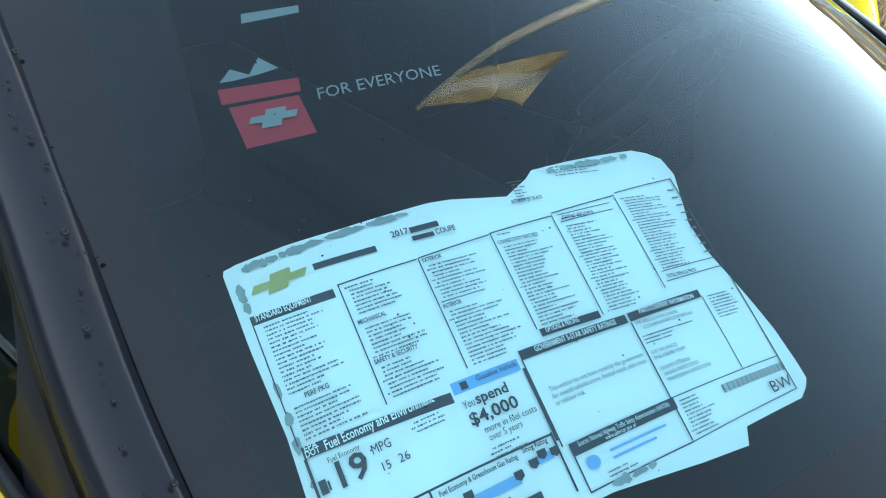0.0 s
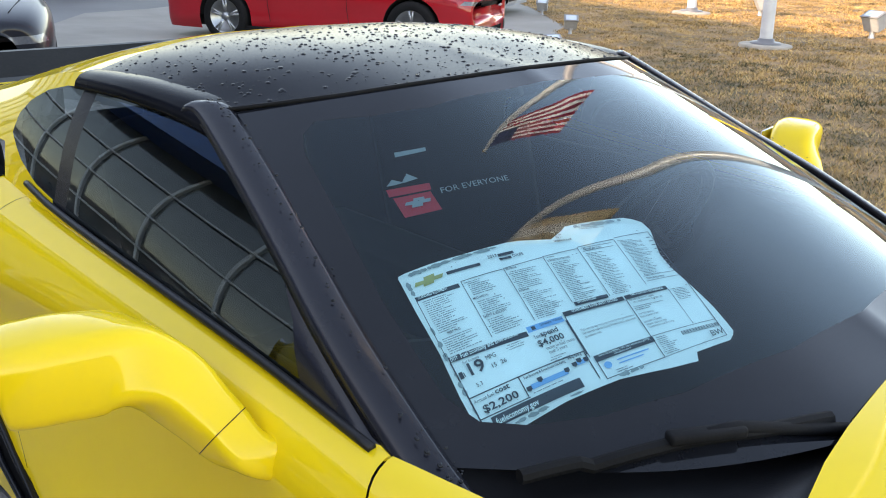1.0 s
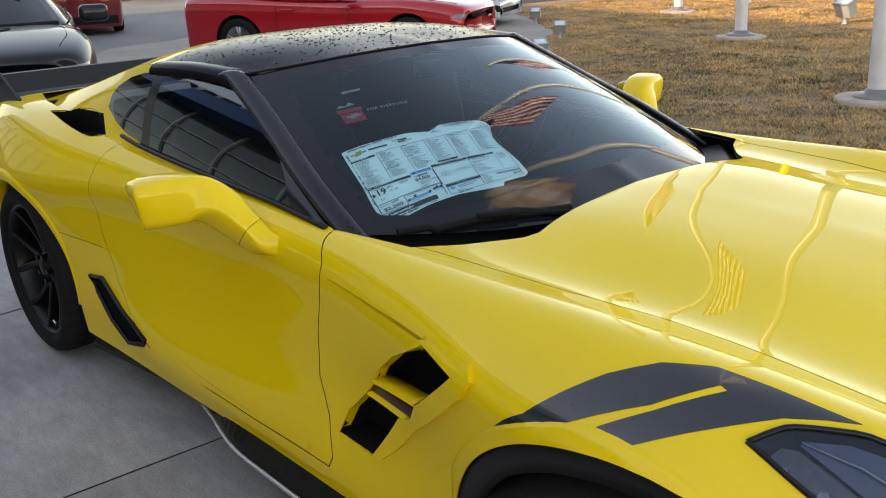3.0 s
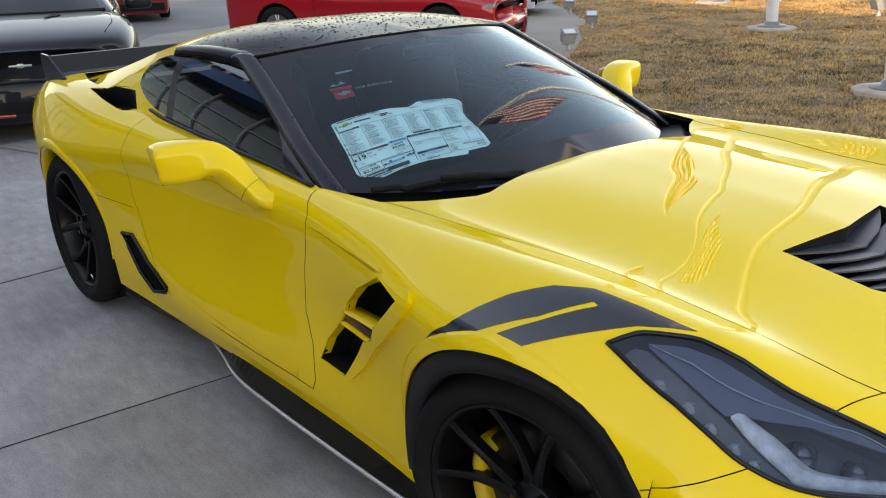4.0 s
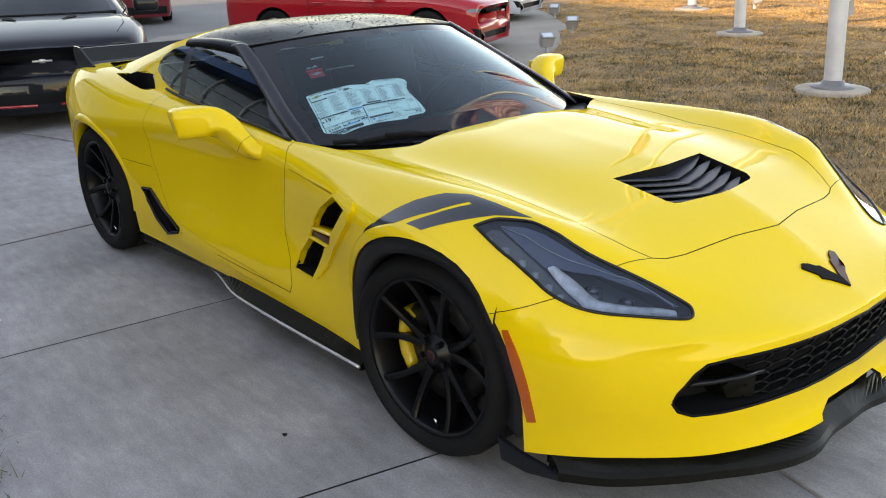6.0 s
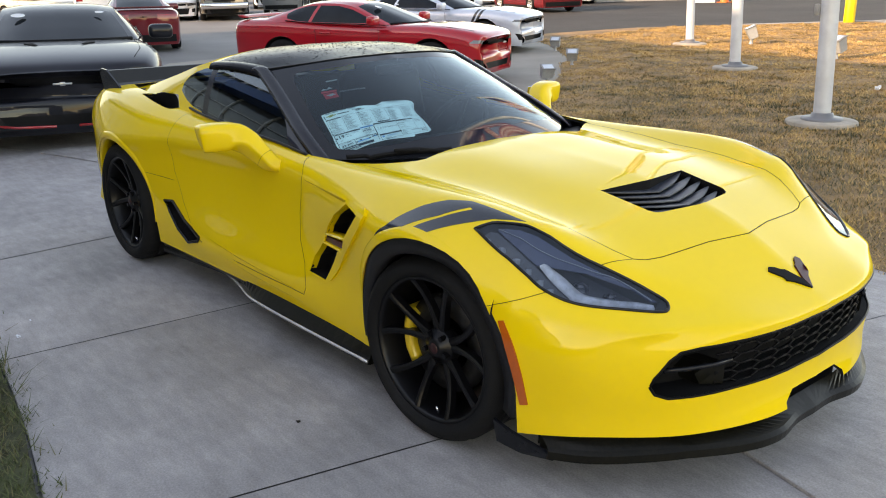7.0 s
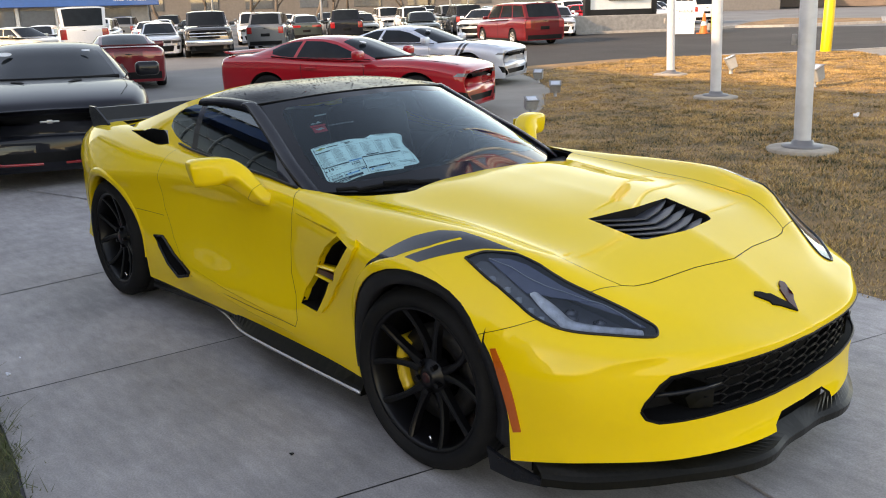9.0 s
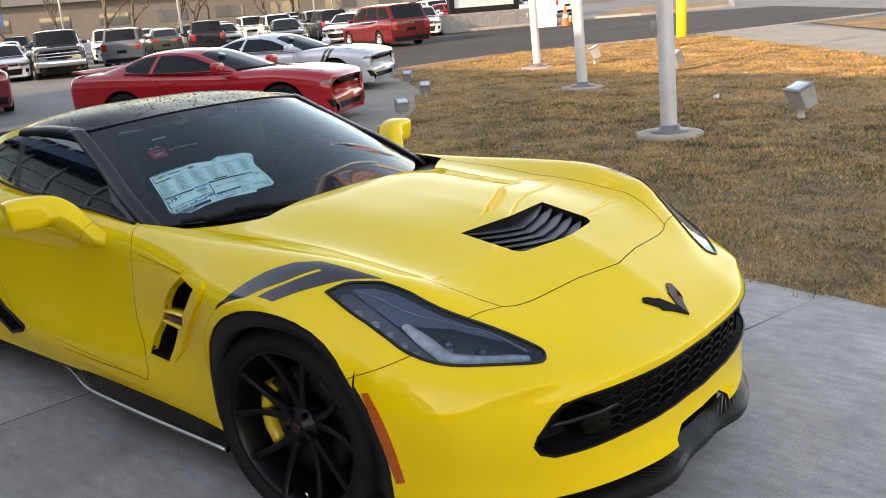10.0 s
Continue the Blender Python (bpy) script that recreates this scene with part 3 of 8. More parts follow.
box(b, (-.58, BODY.side(-.58, .573).y + .010, .573), (.215, .03, .024), Matrix.Rotation(radians(-4), 4, "Y") @ Matrix.Rotation(radians(-12), 4, "Z"), .004)
both("vent_badge", b, material("dark_red_trim", (.10, .012, .010), .35, 0, .3, 80), "dark red badge bar between the fins")

# scoop on the rear haunch and the intake ahead of the rear wheel
scoop_patch.free()
ring = []
for x, y in spline(SCOOP + SCOOP[:1], np.arange(0, len(SCOOP) * 4) / 4):
    tops = [h.z for h in (BODY.down(x, y), FLANK.down(x, y)) if h is not None and .8 < h.z < 1.0]
    ring.append(Vector((x, y, max(tops) if tops else .94)))
mid = sum(ring, Vector()) / len(ring)
b = bmesh.new()
levels = [[b.verts.new(mid + (p - mid) * k + Vector((0, 0, .003)) + Vector((-.25, .25, -.93)) * d) for p in ring] for k, d in ((1.02, .0), (.97, .02), (.85, .09), (.3, .11))]
for r0, r1 in zip(levels, levels[1:]):
    for k in range(len(ring)):
        b.faces.new((r0[k], r0[k - 1], r1[k - 1], r1[k]))
b.faces.new(levels[-1])
bmesh.ops.recalc_face_normals(b, faces=b.faces)
both("haunch_scoop", b, MATT_BLACK, "black air scoop on the rear haunch", smooth=False)
# creases: a flush upper face over a dark undercut
def crease(line, depth, rise_, drop_, label, n=25):
    """A pressed line along (x, z) points on the flank; depth, rise and drop are given for its two ends and its middle."""
    for sgn in (1, -1):
        b = bmesh.new()
        rows = []
        for i, (x, z) in enumerate(spline(line, np.linspace(0, len(line) - 1, n))):
            t = i / (n - 1)
            d, up, lo = [float(np.interp(t, (0, .5, 1), q)) for q in (depth, rise_, drop_)]
            pts = []
            for dz, o in ((up, .0003), (0, .0005 + d), (0, .0005 + d), (-lo, -.005)):
                h = BODY.side(x, z + dz)
                pts.append(b.verts.new((x, sgn * ((h.y if h else -.88) - o), z + dz)))
            rows.append(pts)
        for r0, r1 in zip(rows, rows[1:]):
            for k in (0, 2):
                b.faces.new((r0[k], r1[k], r1[k + 1], r0[k + 1]))
        outward(b, (-.6, 0, .6))
        ids = {v: k for q in rows for k, v in enumerate(q)}
        kinds = [ids[v] for v in b.verts]
        ob = part("crease", b, YELLOW, car, label)
        down = Vector((-.1, -.45 * sgn, -.88)).normalized()
        ob.data.normals_split_custom_set_from_vertices([BODY.normal(v.co) if k < 2 else (down if k == 2 else (down + BODY.normal(v.co)).normalized()) for v, k in zip(ob.data.vertices, kinds)])


crease([(-.875, .768), (-.67, .765), (-.475, .761)], (.004, .007, .004), (.012, .035, .055), (.008, .018, .026), "sharp overhanging crease above the side vent")
crease([(-1.976, .378), (-1.676, .347), (-1.398, .323), (-1.177, .310), (-.93, .296)], (.0, .006, .004), (.004, .05, .04), (.002, .016, .010), "crease along the foot of the door")
crease([(-1.769, .310), (-1.545, .290), (-1.293, .266), (-1.034, .253), (-.87, .247)], (.0, .006, .004), (.004, .018, .018), (.002, .016, .010), "lower crease of the sill")
ip = intake_patch
rim_pts = []
for x, z in INTAKE:
    h = BODY.side(x, z)
    rim_pts.append(Vector((x, h.y - .004, z)))
both("intake_rim", edge_bead(rim_pts, .008), GLOSS_BLACK, "gloss black rim of the rear brake intake")
both("rear_intake", walls(ip, 0.05, BODY, (0, 1, 0)), MATT_BLACK, "black intake ahead of the rear wheel", smooth=False)

# bonnet vent with its louvres
VENT_BLACK = material("vent_black", (.030, .036, .050), .42, 0, .2, 40, spec=.45)
vp = clone(vent_patch, MIRROR)
join(vent_patch, vp)
bmesh.ops.remove_doubles(vent_patch, verts=vent_patch.verts, dist=1e-4)
part("vent_tray", walls(vent_patch, 0.10, BODY, (-.15, 0, -1)), MATT_BLACK, car, "black tray under the bonnet vent", smooth=False)
for i in range(5):
    b = bmesh.new()
    rows = []
    for k in range(41):
        f = (k - 20) / 20
        q = abs(f)
        x = .180 + .046 * i + (.044 - .004 * i) * (1 - q)
        y = f * (.243 - .012 * max(0, i - 2))
        h = BODY.down(x, min(-.0001, -abs(y)))
        z = (h.z if h else .80) - .007 - .030 * (1 - q) - .002 * i
        far = x + .053 - .042 * max(0.0, (q - .38) / .62) ** 1.5
        rows.append([b.verts.new(p) for p in ((x, y, z - .004), (far, y, z - .001), (far + .001, y, z - .005), (x, y, z - .009))])
    for r0, r1 in zip(rows, rows[1:]):
        for k in range(4):
            b.faces.new((r0[k], r1[k], r1[(k + 1) % 4], r0[(k + 1) % 4]))
    b.faces.new(rows[0])
    b.faces.new(rows[-1][::-1])
    bmesh.ops.recalc_face_normals(b, faces=b.faces)
    part("louvre", b, VENT_BLACK, car, "satin black bonnet louvre, folded down in the middle", smooth=False)

# headlights
LED = material("led_lens", (.30, .34, .40), .15, 0, .2, 60)
GUIDE = material("light_guide", (.72, .76, .84), .25, 0, .45, 30, bump=.4, bump_scale=90)
# blue in the bezel, strip and housing colours stands for reflected sky
BEZEL = material("lamp_bezel", (.075, .095, .16), .22, .0, .2, 30)
STRIP = material("lamp_strip", (.060, .072, .095), .3, .0, .4, 70)
PROJECTOR = material("projector_glass", (.03, .035, .05), .05, 0, .05, 20, coat=1)
HOUSING = material("lamp_housing", (.045, .052, .07), .35, 0, .3, 30)
BEZEL_LINE = [(.222, -.820), (.347, -.793), (.405, -.761), (.456, -.720), (.507, -.680), (.544, -.646), (.600, -.614), (.655, -.593)]
UPPER_BEZEL = [(.222, -.823), (.31, -.829), (.384, -.819), (.407, -.793), (.439, -.763), (.492, -.706), (.544, -.648), (.600, -.618), (.655, -.596), (.664, -.580), (.606, -.608), (.532, -.655), (.441, -.711), (.332, -.761), (.276, -.783), (.222, -.816)]
LED_STRIP = [(.190, -.861), (.258, -.866), (.34, -.862), (.412, -.850), (.457, -.837), (.505, -.812), (.516, -.798), (.493, -.803), (.443, -.811), (.388, -.818), (.31, -.829), (.222, -.824), (.200, -.835)]
lamp_rim = [(x, y) for x, y in HEADLIGHT]
housing = walls(clone(lamp_patch), 0.06, BODY, (-.2, .15, -.95), 0.93)
for sgn in (1, -1):
    m = None if sgn == 1 else MIRROR
    lens = BODY.smooth(part("headlight", clone(lamp_patch, m), LENS, car, "clear headlight lens with a black edge"))
    lens.visible_shadow = False
    part("lamp_housing", clone(housing, m), HOUSING, lens, "dark lamp housing, tinted blue as if reflecting the sky", smooth=False)
    b = edge_bead([Vector((x, y, BODY.down(x, y).z + .001)) for x, y in spline(lamp_rim + lamp_rim[:1], np.arange(0, len(lamp_rim) * 3) / 3)], .0048)
    part("lamp_seal", clone(b, m), GLOSS_BLACK, lens)
    b.free()
    # white daytime light guide
    b = bmesh.new()
    low = spline([(.392, -.812), (.443, -.809), (.493, -.801), (.519, -.795), (.569, -.746), (.627, -.677), (.676, -.607)], np.linspace(0, 6, 43))
    high = spline([(.405, -.792), (.464, -.773), (.513, -.765), (.540, -.748), (.593, -.693), (.633, -.639), (.664, -.603)], np.linspace(0, 6, 43))
    rows = []
    for (x0, y0), (x1, y1) in zip(low, high):
        row = []
        for k, lift in ((0, -.016), (0, -.010), (.5, -.006), (1, -.010), (1, -.018)):
            x, y = x0 + (x1 - x0) * k, y0 + (y1 - y0) * k
            row.append(b.verts.new((x, y, BODY.down(x, y).z + lift)))
        rows.append(row)
    for r0, r1 in zip(rows, rows[1:]):
        for k in range(4):
            b.faces.new((r0[k], r1[k], r1[k + 1], r0[k + 1]))
    outward(b, (.3, -.6, .4))
    part("light_guide", clone(b, m), GUIDE, lens, "frosted white L-shaped light guide")
    b.free()
    for nm, outline, depth, mat, lab in (("lamp_bezel", UPPER_BEZEL, .012, BEZEL, "dark upper bezel with the sky's blue reflection in its colour"), ("lamp_strip", LED_STRIP, .020, STRIP, "dark strip that holds the small lamps")):
        b = bmesh.new()
        f = b.faces.new([b.verts.new((x, y, BODY.down(x, y).z - depth)) for x, y in outline])
        bmesh.ops.triangulate(b, faces=[f])
        b.normal_update()
        if sum(q.normal.z for q in b.faces) < 0:
            bmesh.ops.reverse_faces(b, faces=b.faces)
        thicken(b, .004)
        part(nm, clone(b, m), mat, lens, lab, smooth=False)
        b.free()
    b = bmesh.new()
    tube(b, [Vector((x, y, BODY.down(x, y).z - .010)) for x, y in spline(BEZEL_LINE, np.linspace(0, len(BEZEL_LINE) - 1, 36))], .0018, 6)
    part("bezel_line", clone(b, m), LED, lens, "pale moulded line across the bezel")
    b.free()
    for x, y in ((.215, -.862), (.272, -.854), (.330, -.850), (.373, -.845), (.415, -.836), (.450, -.829)):
        z = BODY.down(x, y).z - .016
        b = bmesh.new()
        lathe(b, [(.001, .006), (.006, .005), (.010, .001), (.0115, -.003), (.0125, .003), (.0145, -.010)], "Z", 6, (x, y, z))
        tube(b, [(x - .012, y, z - .002), (x - .034, y + .004, z + .004)], .0022, 5)
        part("led_lens", clone(b, m), LED, lens, smooth=False)
        b.free()
    for x, y, r in ((.487, -.733, .024), (.560, -.675, .019)):
        z = BODY.down(x, y).z - .042
        b = bmesh.new()
        lathe(b, [(.001, r * .7), (r * .5, r * .6), (r * .85, r * .3), (r, 0), (r * 1.15, .004), (r * 1.2, -.02)], "Z", 24, (x, y, z))
        part("projector", clone(b, m), PROJECTOR, lens, "round projector lamp")
        b.free()
lamp_patch.free()
housing.free()

GRILLE_GLOSS = material("grille_gloss", (.004, .004, .005), .35, 0, .2, 40, spec=.10)
# grille: deep black mouth with a honeycomb insert and side ducts
gp = clone(grille_patch, MIRROR)
join(grille_patch, gp)
bmesh.ops.remove_doubles(grille_patch, verts=grille_patch.verts, dist=1e-4)
part("grille_mouth", walls(grille_patch, 0.12, BODY, (-1, 0, 0)), MATT_BLACK, car, "deep black grille mouth", smooth=False)
rim = [(y, z) for y, z in GRILLE[1:-1]]
loop = [(-y, z) for y, z in rim][::-1]
full = rim + loop


def nose_x(y, z):
    h = BODY.tree.ray_cast(Vector((2, -abs(y), z)), Vector((-1, 0, 0)))
    return h[0].x if h[0] else .95


part("grille_rim", edge_bead([Vector((nose_x(y, z) - .001, y, z)) for (y0, z0), (y1, z1) in zip(full, full[1:] + full[:1]) for y, z in [(y0 + (y1 - y0) * k / 6, z0 + (z1 - z0) * k / 6) for k in range(6)]], .0045), GRILLE_GLOSS, car, "thin gloss black grille edge")
b = bmesh.new()
hw, hh = .062, .030
for row in range(-1, 7):
    for col in range(-9, 10):
        cy, cz = col * hw * 1.5, .335 + row * hh + (hh / 2 if col % 2 else 0)
        pts = [(cy + hw * .98 * math.cos(radians(60 * k)), cz + hh * .56 * math.sin(radians(60 * k))) for k in range(6)]
        for k in range(6):
            (y0, z0), (y1, z1) = pts[k], pts[(k + 1) % 6]
            my, mz = (y0 + y1) / 2, (z0 + z1) / 2
            if abs(my) > .47 or not (.349 < mz < .502) or k > 2:
                continue
            x0, x1 = nose_x(y0, min(max(z0, .35), .5)) - .035, nose_x(y1, min(max(z1, .35), .5)) - .035
            tube(b, [(x0, y0, z0), (x1, y1, z1)], .0042, 5)
part("honeycomb", b, GRILLE_GLOSS, car, "gloss black honeycomb grille insert")["kind"] = "stuff"
for s in (-1, 1):
    b = bmesh.new()
    pts = [(.805, s * .53, .36), (.85, s * .47, .36), (.85, s * .47, .43), (.825, s * .52, .43), (.80, s * .555, .40)]
    extrude_poly(b, pts, (-.10, 0, .0))
    bmesh.ops.recalc_face_normals(b, faces=b.faces)
    part("grille_duct", b, CARBON, car, "dark duct block in the grille", smooth=False)
    b = bmesh.new()
    tube(b, [(.755, s * .655, .425), (.79, s * .595, .425), (.833, s * .52, .43), (.86, s * .45, .435)], .008, 8)
    part("grille_bar", b, GLOSS_BLACK, car)

# crossed-wing emblem: plain shapes
for s, col, lab in ((-1, MATT_BLACK, "black wing of the emblem"), (1, material("emblem_red", (.10, .008, .012), .4, .0, .5, 60, spec=.25), "dark red wing of the emblem")):
    b = bmesh.new()
    prof = [(-.006, 0), (.010, .018), (.034, .046), (.048, .072), (.060, .070), (.098, .104), (.108, .088), (.098, .066), (.084, .050), (.078, .034), (.056, .020), (.030, .002)]
    pts = []
    for a, c in prof:
        x, y = .884 - a * 1.02, s * c
        h = BODY.down(x, y)
        pts.append((x, y, h.z + .003))
    vs = [b.verts.new(p) for p in pts]
    f = b.faces.new(vs)
    bmesh.ops.triangulate(b, faces=[f])
    b.normal_update()
    if sum(q.normal.z for q in b.faces) < 0:
        bmesh.ops.reverse_faces(b, faces=b.faces)
    for v in b.verts:
        v.co.z += .004
    thicken(b, .006)
    part("emblem_wing", b, col, car, lab, smooth=False)

# side marker lamps
b = bmesh.new()
front = spline([(.383, .557), (.420, .487), (.446, .400), (.462, .293)], np.linspace(0, 3, 16))
back = spline([(.366, .553), (.393, .480), (.417, .395), (.438, .287)], np.linspace(0, 3, 16))
rows = []
for (x0, z0), (x1, z1) in zip(back, front):
    rows.append([b.verts.new((x, BODY.side(x, z).y - .005, z)) for x, z in ((x0 + (x1 - x0) * k / 3, z0 + (z1 - z0) * k / 3) for k in range(4))])
for r0, r1 in zip(rows, rows[1:]):
    for k in range(3):
        b.faces.new((r0[k], r0[k + 1], r1[k + 1], r1[k]))
outward(b, (0, 0, .4))
thicken(b, .012)
both("side_marker", b, AMBER, "orange side marker lamp", smooth=False)

# black arch mouldings and liners
for cx, cz, r, w, a0, a1, nm in ((.015, .325, .408, .056, -14, 190, "arch_moulding"), (-2.71, .337, .392, .014, -5, 185, "arch_moulding")):
    b = bmesh.new()
    rows = []
    out = []
    for i in range(61):
        a = radians(a0 + (a1 - a0) * i / 60)
        h = BODY.side(cx + (r + .012) * math.cos(a), max(.19, cz + (r + .012) * math.sin(a)))
        out.append(h.y if h else -.93)
    out = [float(np.median(out[max(0, i - 5):i + 6])) for i in range(61)]
    for i in range(61):
        a = radians(a0 + (a1 - a0) * i / 60)
        c, s = math.cos(a), math.sin(a)
        y = float(np.mean(out[max(0, i - 2):i + 3]))
        rows.append([b.verts.new((cx + (r + .001) * c, y - .002, cz + (r + .001) * s)), b.verts.new((cx + (r - w * .3) * c, y - .004, cz + (r - w * .3) * s)), b.verts.new((cx + (r - w) * c, y + .006, cz + (r - w) * s)), b.verts.new((cx + (r - w) * c, y + .08, cz + (r - w) * s)), b.verts.new((cx + (r + .001) * c, y + .08, cz + (r + .001) * s))])
    for r0, r1 in zip(rows, rows[1:]):
        for k in range(5):
            b.faces.new((r0[k], r0[(k + 1) % 5], r1[(k + 1) % 5], r1[k]))
    b.faces.new(rows[0])
    b.faces.new(rows[-1][::-1])
    bmesh.ops.recalc_face_normals(b, faces=b.faces)
    both(nm, b, SATIN_BLACK if w > .02 else YELLOW, "black wheel arch moulding" if w > .02 else "")
    b = bmesh.new()
    rows = []
    for i in range(41):
        a = radians(-25 + 230 * i / 40)
        c, s = math.cos(a), math.sin(a)
        rows.append([b.verts.new((cx + (r + .004) * c, y, cz + (r + .004) * s)) for y in (-.86, -.5)])
    for r0, r1 in zip(rows, rows[1:]):
        b.faces.new((r0[0], r0[1], r1[1], r1[0]))
    b.faces.new([q[1] for q in rows])
    both("wheel_liner", b, DARK, "", smooth=True)


# raised yellow lips round the arches
for cx, cz, r, w_, a0, a1, up in ((.015, .325, .409, .036, 60, 172, .005), (-2.71, .337, .393, .034, -4, 165, .007)):
    for sgn in (1, -1):
        b = bmesh.new()
        rows = []
        for i in range(61):
            t = i / 60
            a = radians(a0 + (a1 - a0) * t)
            c, s_ = math.cos(a), math.sin(a)
            k = min(1, t * 3, (1 - t) * 6)
            row = []
            for rr, o in ((r, .004 + up * .3), (r + .006 * k, up), (r + w_ * .8 * k, up), (r + w_ * k + .001, -.001)):
                h = BODY.side(cx + rr * c, max(.19, cz + rr * s_))
                row.append(b.verts.new((cx + rr * c, sgn * ((h.y if h else -.93) - o * (.02 + .98 * k)), cz + rr * s_)))
            rows.append(row)
        for r0, r1 in zip(rows, rows[1:]):
            for k in range(3):
                b.faces.new((r0[k], r0[k + 1], r1[k + 1], r1[k]))
        outward(b, (cx, 0, cz))
        ob = part("arch_lip", b, YELLOW, car, "raised yellow lip of the wheel arch")
        for p in ob.data.polygons:
            p.use_smooth = p.index % 3 == 1


# wheels
def spoke(b, a0, a1, r0, r1, y0, y1, w0, w1):
    rows = []
    for i in range(9):
        t = i / 8
        a = radians(a0 + (a1 - a0) * t ** 1.4)
        r = r0 + (r1 - r0) * t
        y = y0 + (y1 - y0) * t ** 1.8
        w = w0 + (w1 - w0) * t + .004 * (2 * t - 1) ** 2
        c, s = math.cos(a), math.sin(a)
        tx, tz = -s, c
        rows.append([b.verts.new((r * c + k * tx, yy, r * s + k * tz)) for k, yy in ((-w, y + .030), (-w, y + .004), (-w * .35, y), (w * .35, y), (w, y + .004), (w, y + .030))])
    for r0_, r1_ in zip(rows, rows[1:]):
        for k in range(6):
            b.faces.new((r0_[k], r0_[(k + 1) % 6], r1_[(k + 1) % 6], r1_[k]))
    b.faces.new(rows[0][::-1])
    b.faces.new(rows[-1])


def build_wheel(r, rim_r, width, turn, disc_r, caliper_at):
    """A black split-spoke wheel, its outer side towards -y and the outer face at y = 0."""
    w = part("wheel", bmesh.new(), RIM_BLACK, car, "black ten-spoke alloy wheel")
    bm = bmesh.new()
    lathe(bm, [(rim_r + .004, .012), (rim_r, .004), (rim_r - .008, .006), (rim_r - .014, .018), (rim_r - .022, .05), (rim_r - .03, .12), (rim_r - .03, width - .01), (rim_r, width)], "Y", 72)
    me = w.data
    bm.to_mesh(me)
    bm.free()
    for p in me.polygons:
        p.use_smooth = True
    b = bmesh.new()
    sd = [(rim_r - .002, .014), (rim_r + .004, .002), (rim_r + .02, -.010), ((r + rim_r) / 2, -.014), (r - .025, -.006), (r - .010, .008), (r - .002, .028)]
    tread = []
    n = 5
    t0, t1 = .032, width - .032
    for i in range(n):
        a, c = t0 + (t1 - t0) * i / n, t0 + (t1 - t0) * (i + .84) / n
        d = t0 + (t1 - t0) * (i + 1) / n
        tread += [(r, a), (r, c)] + ([(r - .008, c + .001), (r - .008, d - .001)] if i < n - 1 else [])
    sd += tread + [(r - .002, width - .028), (r - .012, width - .006), (r - .03, width), (rim_r, width)]
    seg = 120
    rings = lathe(b, sd, "Y", seg)
    for ring, (rr, h) in zip(rings, sd):
        if rr >= r - .003 and (h < t0 + .03 or h > t1 - .03):
            for i in range(0, seg, 4):
                v = ring[i]
                k = (r - .007) / rr
                v.co.x, v.co.z = v.co.x * k, v.co.z * k
    bmesh.ops.recalc_face_normals(b, faces=b.faces)
    part("tyre", b, RUBBER, w, "black low-profile tyre")
    for i in range(5):
        for s in (-1, 1):
            b = bmesh.new()
            spoke(b, turn + 72 * i + s * 9, turn + 72 * i + s * 19, .045, rim_r - .012, .055, .010, .0135, .0085)
            bmesh.ops.recalc_face_normals(b, faces=b.faces)
            part("spoke", b, RIM_BLACK, w, smooth=False)
    b = bmesh.new()
    lathe(b, [(.001, .030), (.020, .030), (.033, .034), (.036, .040), (.060, .052), (.066, .06), (.066, .10)], "Y", 40)
    bmesh.ops.recalc_face_normals(b, faces=b.faces)
    part("hub", b, RIM_BLACK, w)
    b = bmesh.new()
    lathe(b, [(.001, .0285), (.019, .029), (.020, .031)], "Y", 24)
    part("hub_cap", b, material("cap_red", (.07, .012, .012), .35, .1, .5, 150), w, "dark hub cap with a red mark")
    for i in range(5):
        a = radians(turn + 36 + 72 * i)
        b = bmesh.new()
        cyl(b, (.052 * math.cos(a), .030, .052 * math.sin(a)), (.052 * math.cos(a), .06, .052 * math.sin(a)), .010, .011, 6)
        part("lug_nut", b, RIM_BLACK, w, smooth=False)
    b = bmesh.new()
    rings = lathe(b, [(.10, .098), (.105, .092), (disc_r, .092), (disc_r, .122), (.10, .122)], "Y", 64)
    bmesh.ops.recalc_face_normals(b, faces=b.faces)
    part("brake_disc", b, material("dark_disc", (.07, .065, .065), .4, .8, .4, 60), w, "drilled steel brake disc")
    b = bmesh.new()
    rows = []
    for i in range(13):
        a = radians(caliper_at - 34 + 68 * i / 12)
        c, s = math.cos(a), math.sin(a)
        e = .012 if 2 < i < 10 else 0.0
        rows.append([b.verts.new((q * c, y, q * s)) for q, y in ((disc_r - .030, .085), (disc_r - .028, .066 - e * .3), (disc_r - .005, .060 - e * .4), (disc_r + .018, .075), (disc_r + .02, .14), (disc_r - .028, .14))])
    for r0, r1 in zip(rows, rows[1:]):
        for k in range(6):
            b.faces.new((r0[k], r0[(k + 1) % 6], r1[(k + 1) % 6], r1[k]))
    b.faces.new(rows[0])
    b.faces.new(rows[-1][::-1])
    bmesh.ops.recalc_face_normals(b, faces=b.faces)
    part("brake_caliper", b, material("caliper_yellow", (.62, .40, .02), .35, 0, .15, 40, coat=.4), w, "yellow brake caliper")
    b = bmesh.new()
    a = radians(turn - 100)
    cyl(b, ((rim_r - .03) * math.cos(a), .02, (rim_r - .03) * math.sin(a)), ((rim_r - .055) * math.cos(a), .012, (rim_r - .055) * math.sin(a)), .005, .004, 8)
    part("valve", b, CHROME, w)
    return w


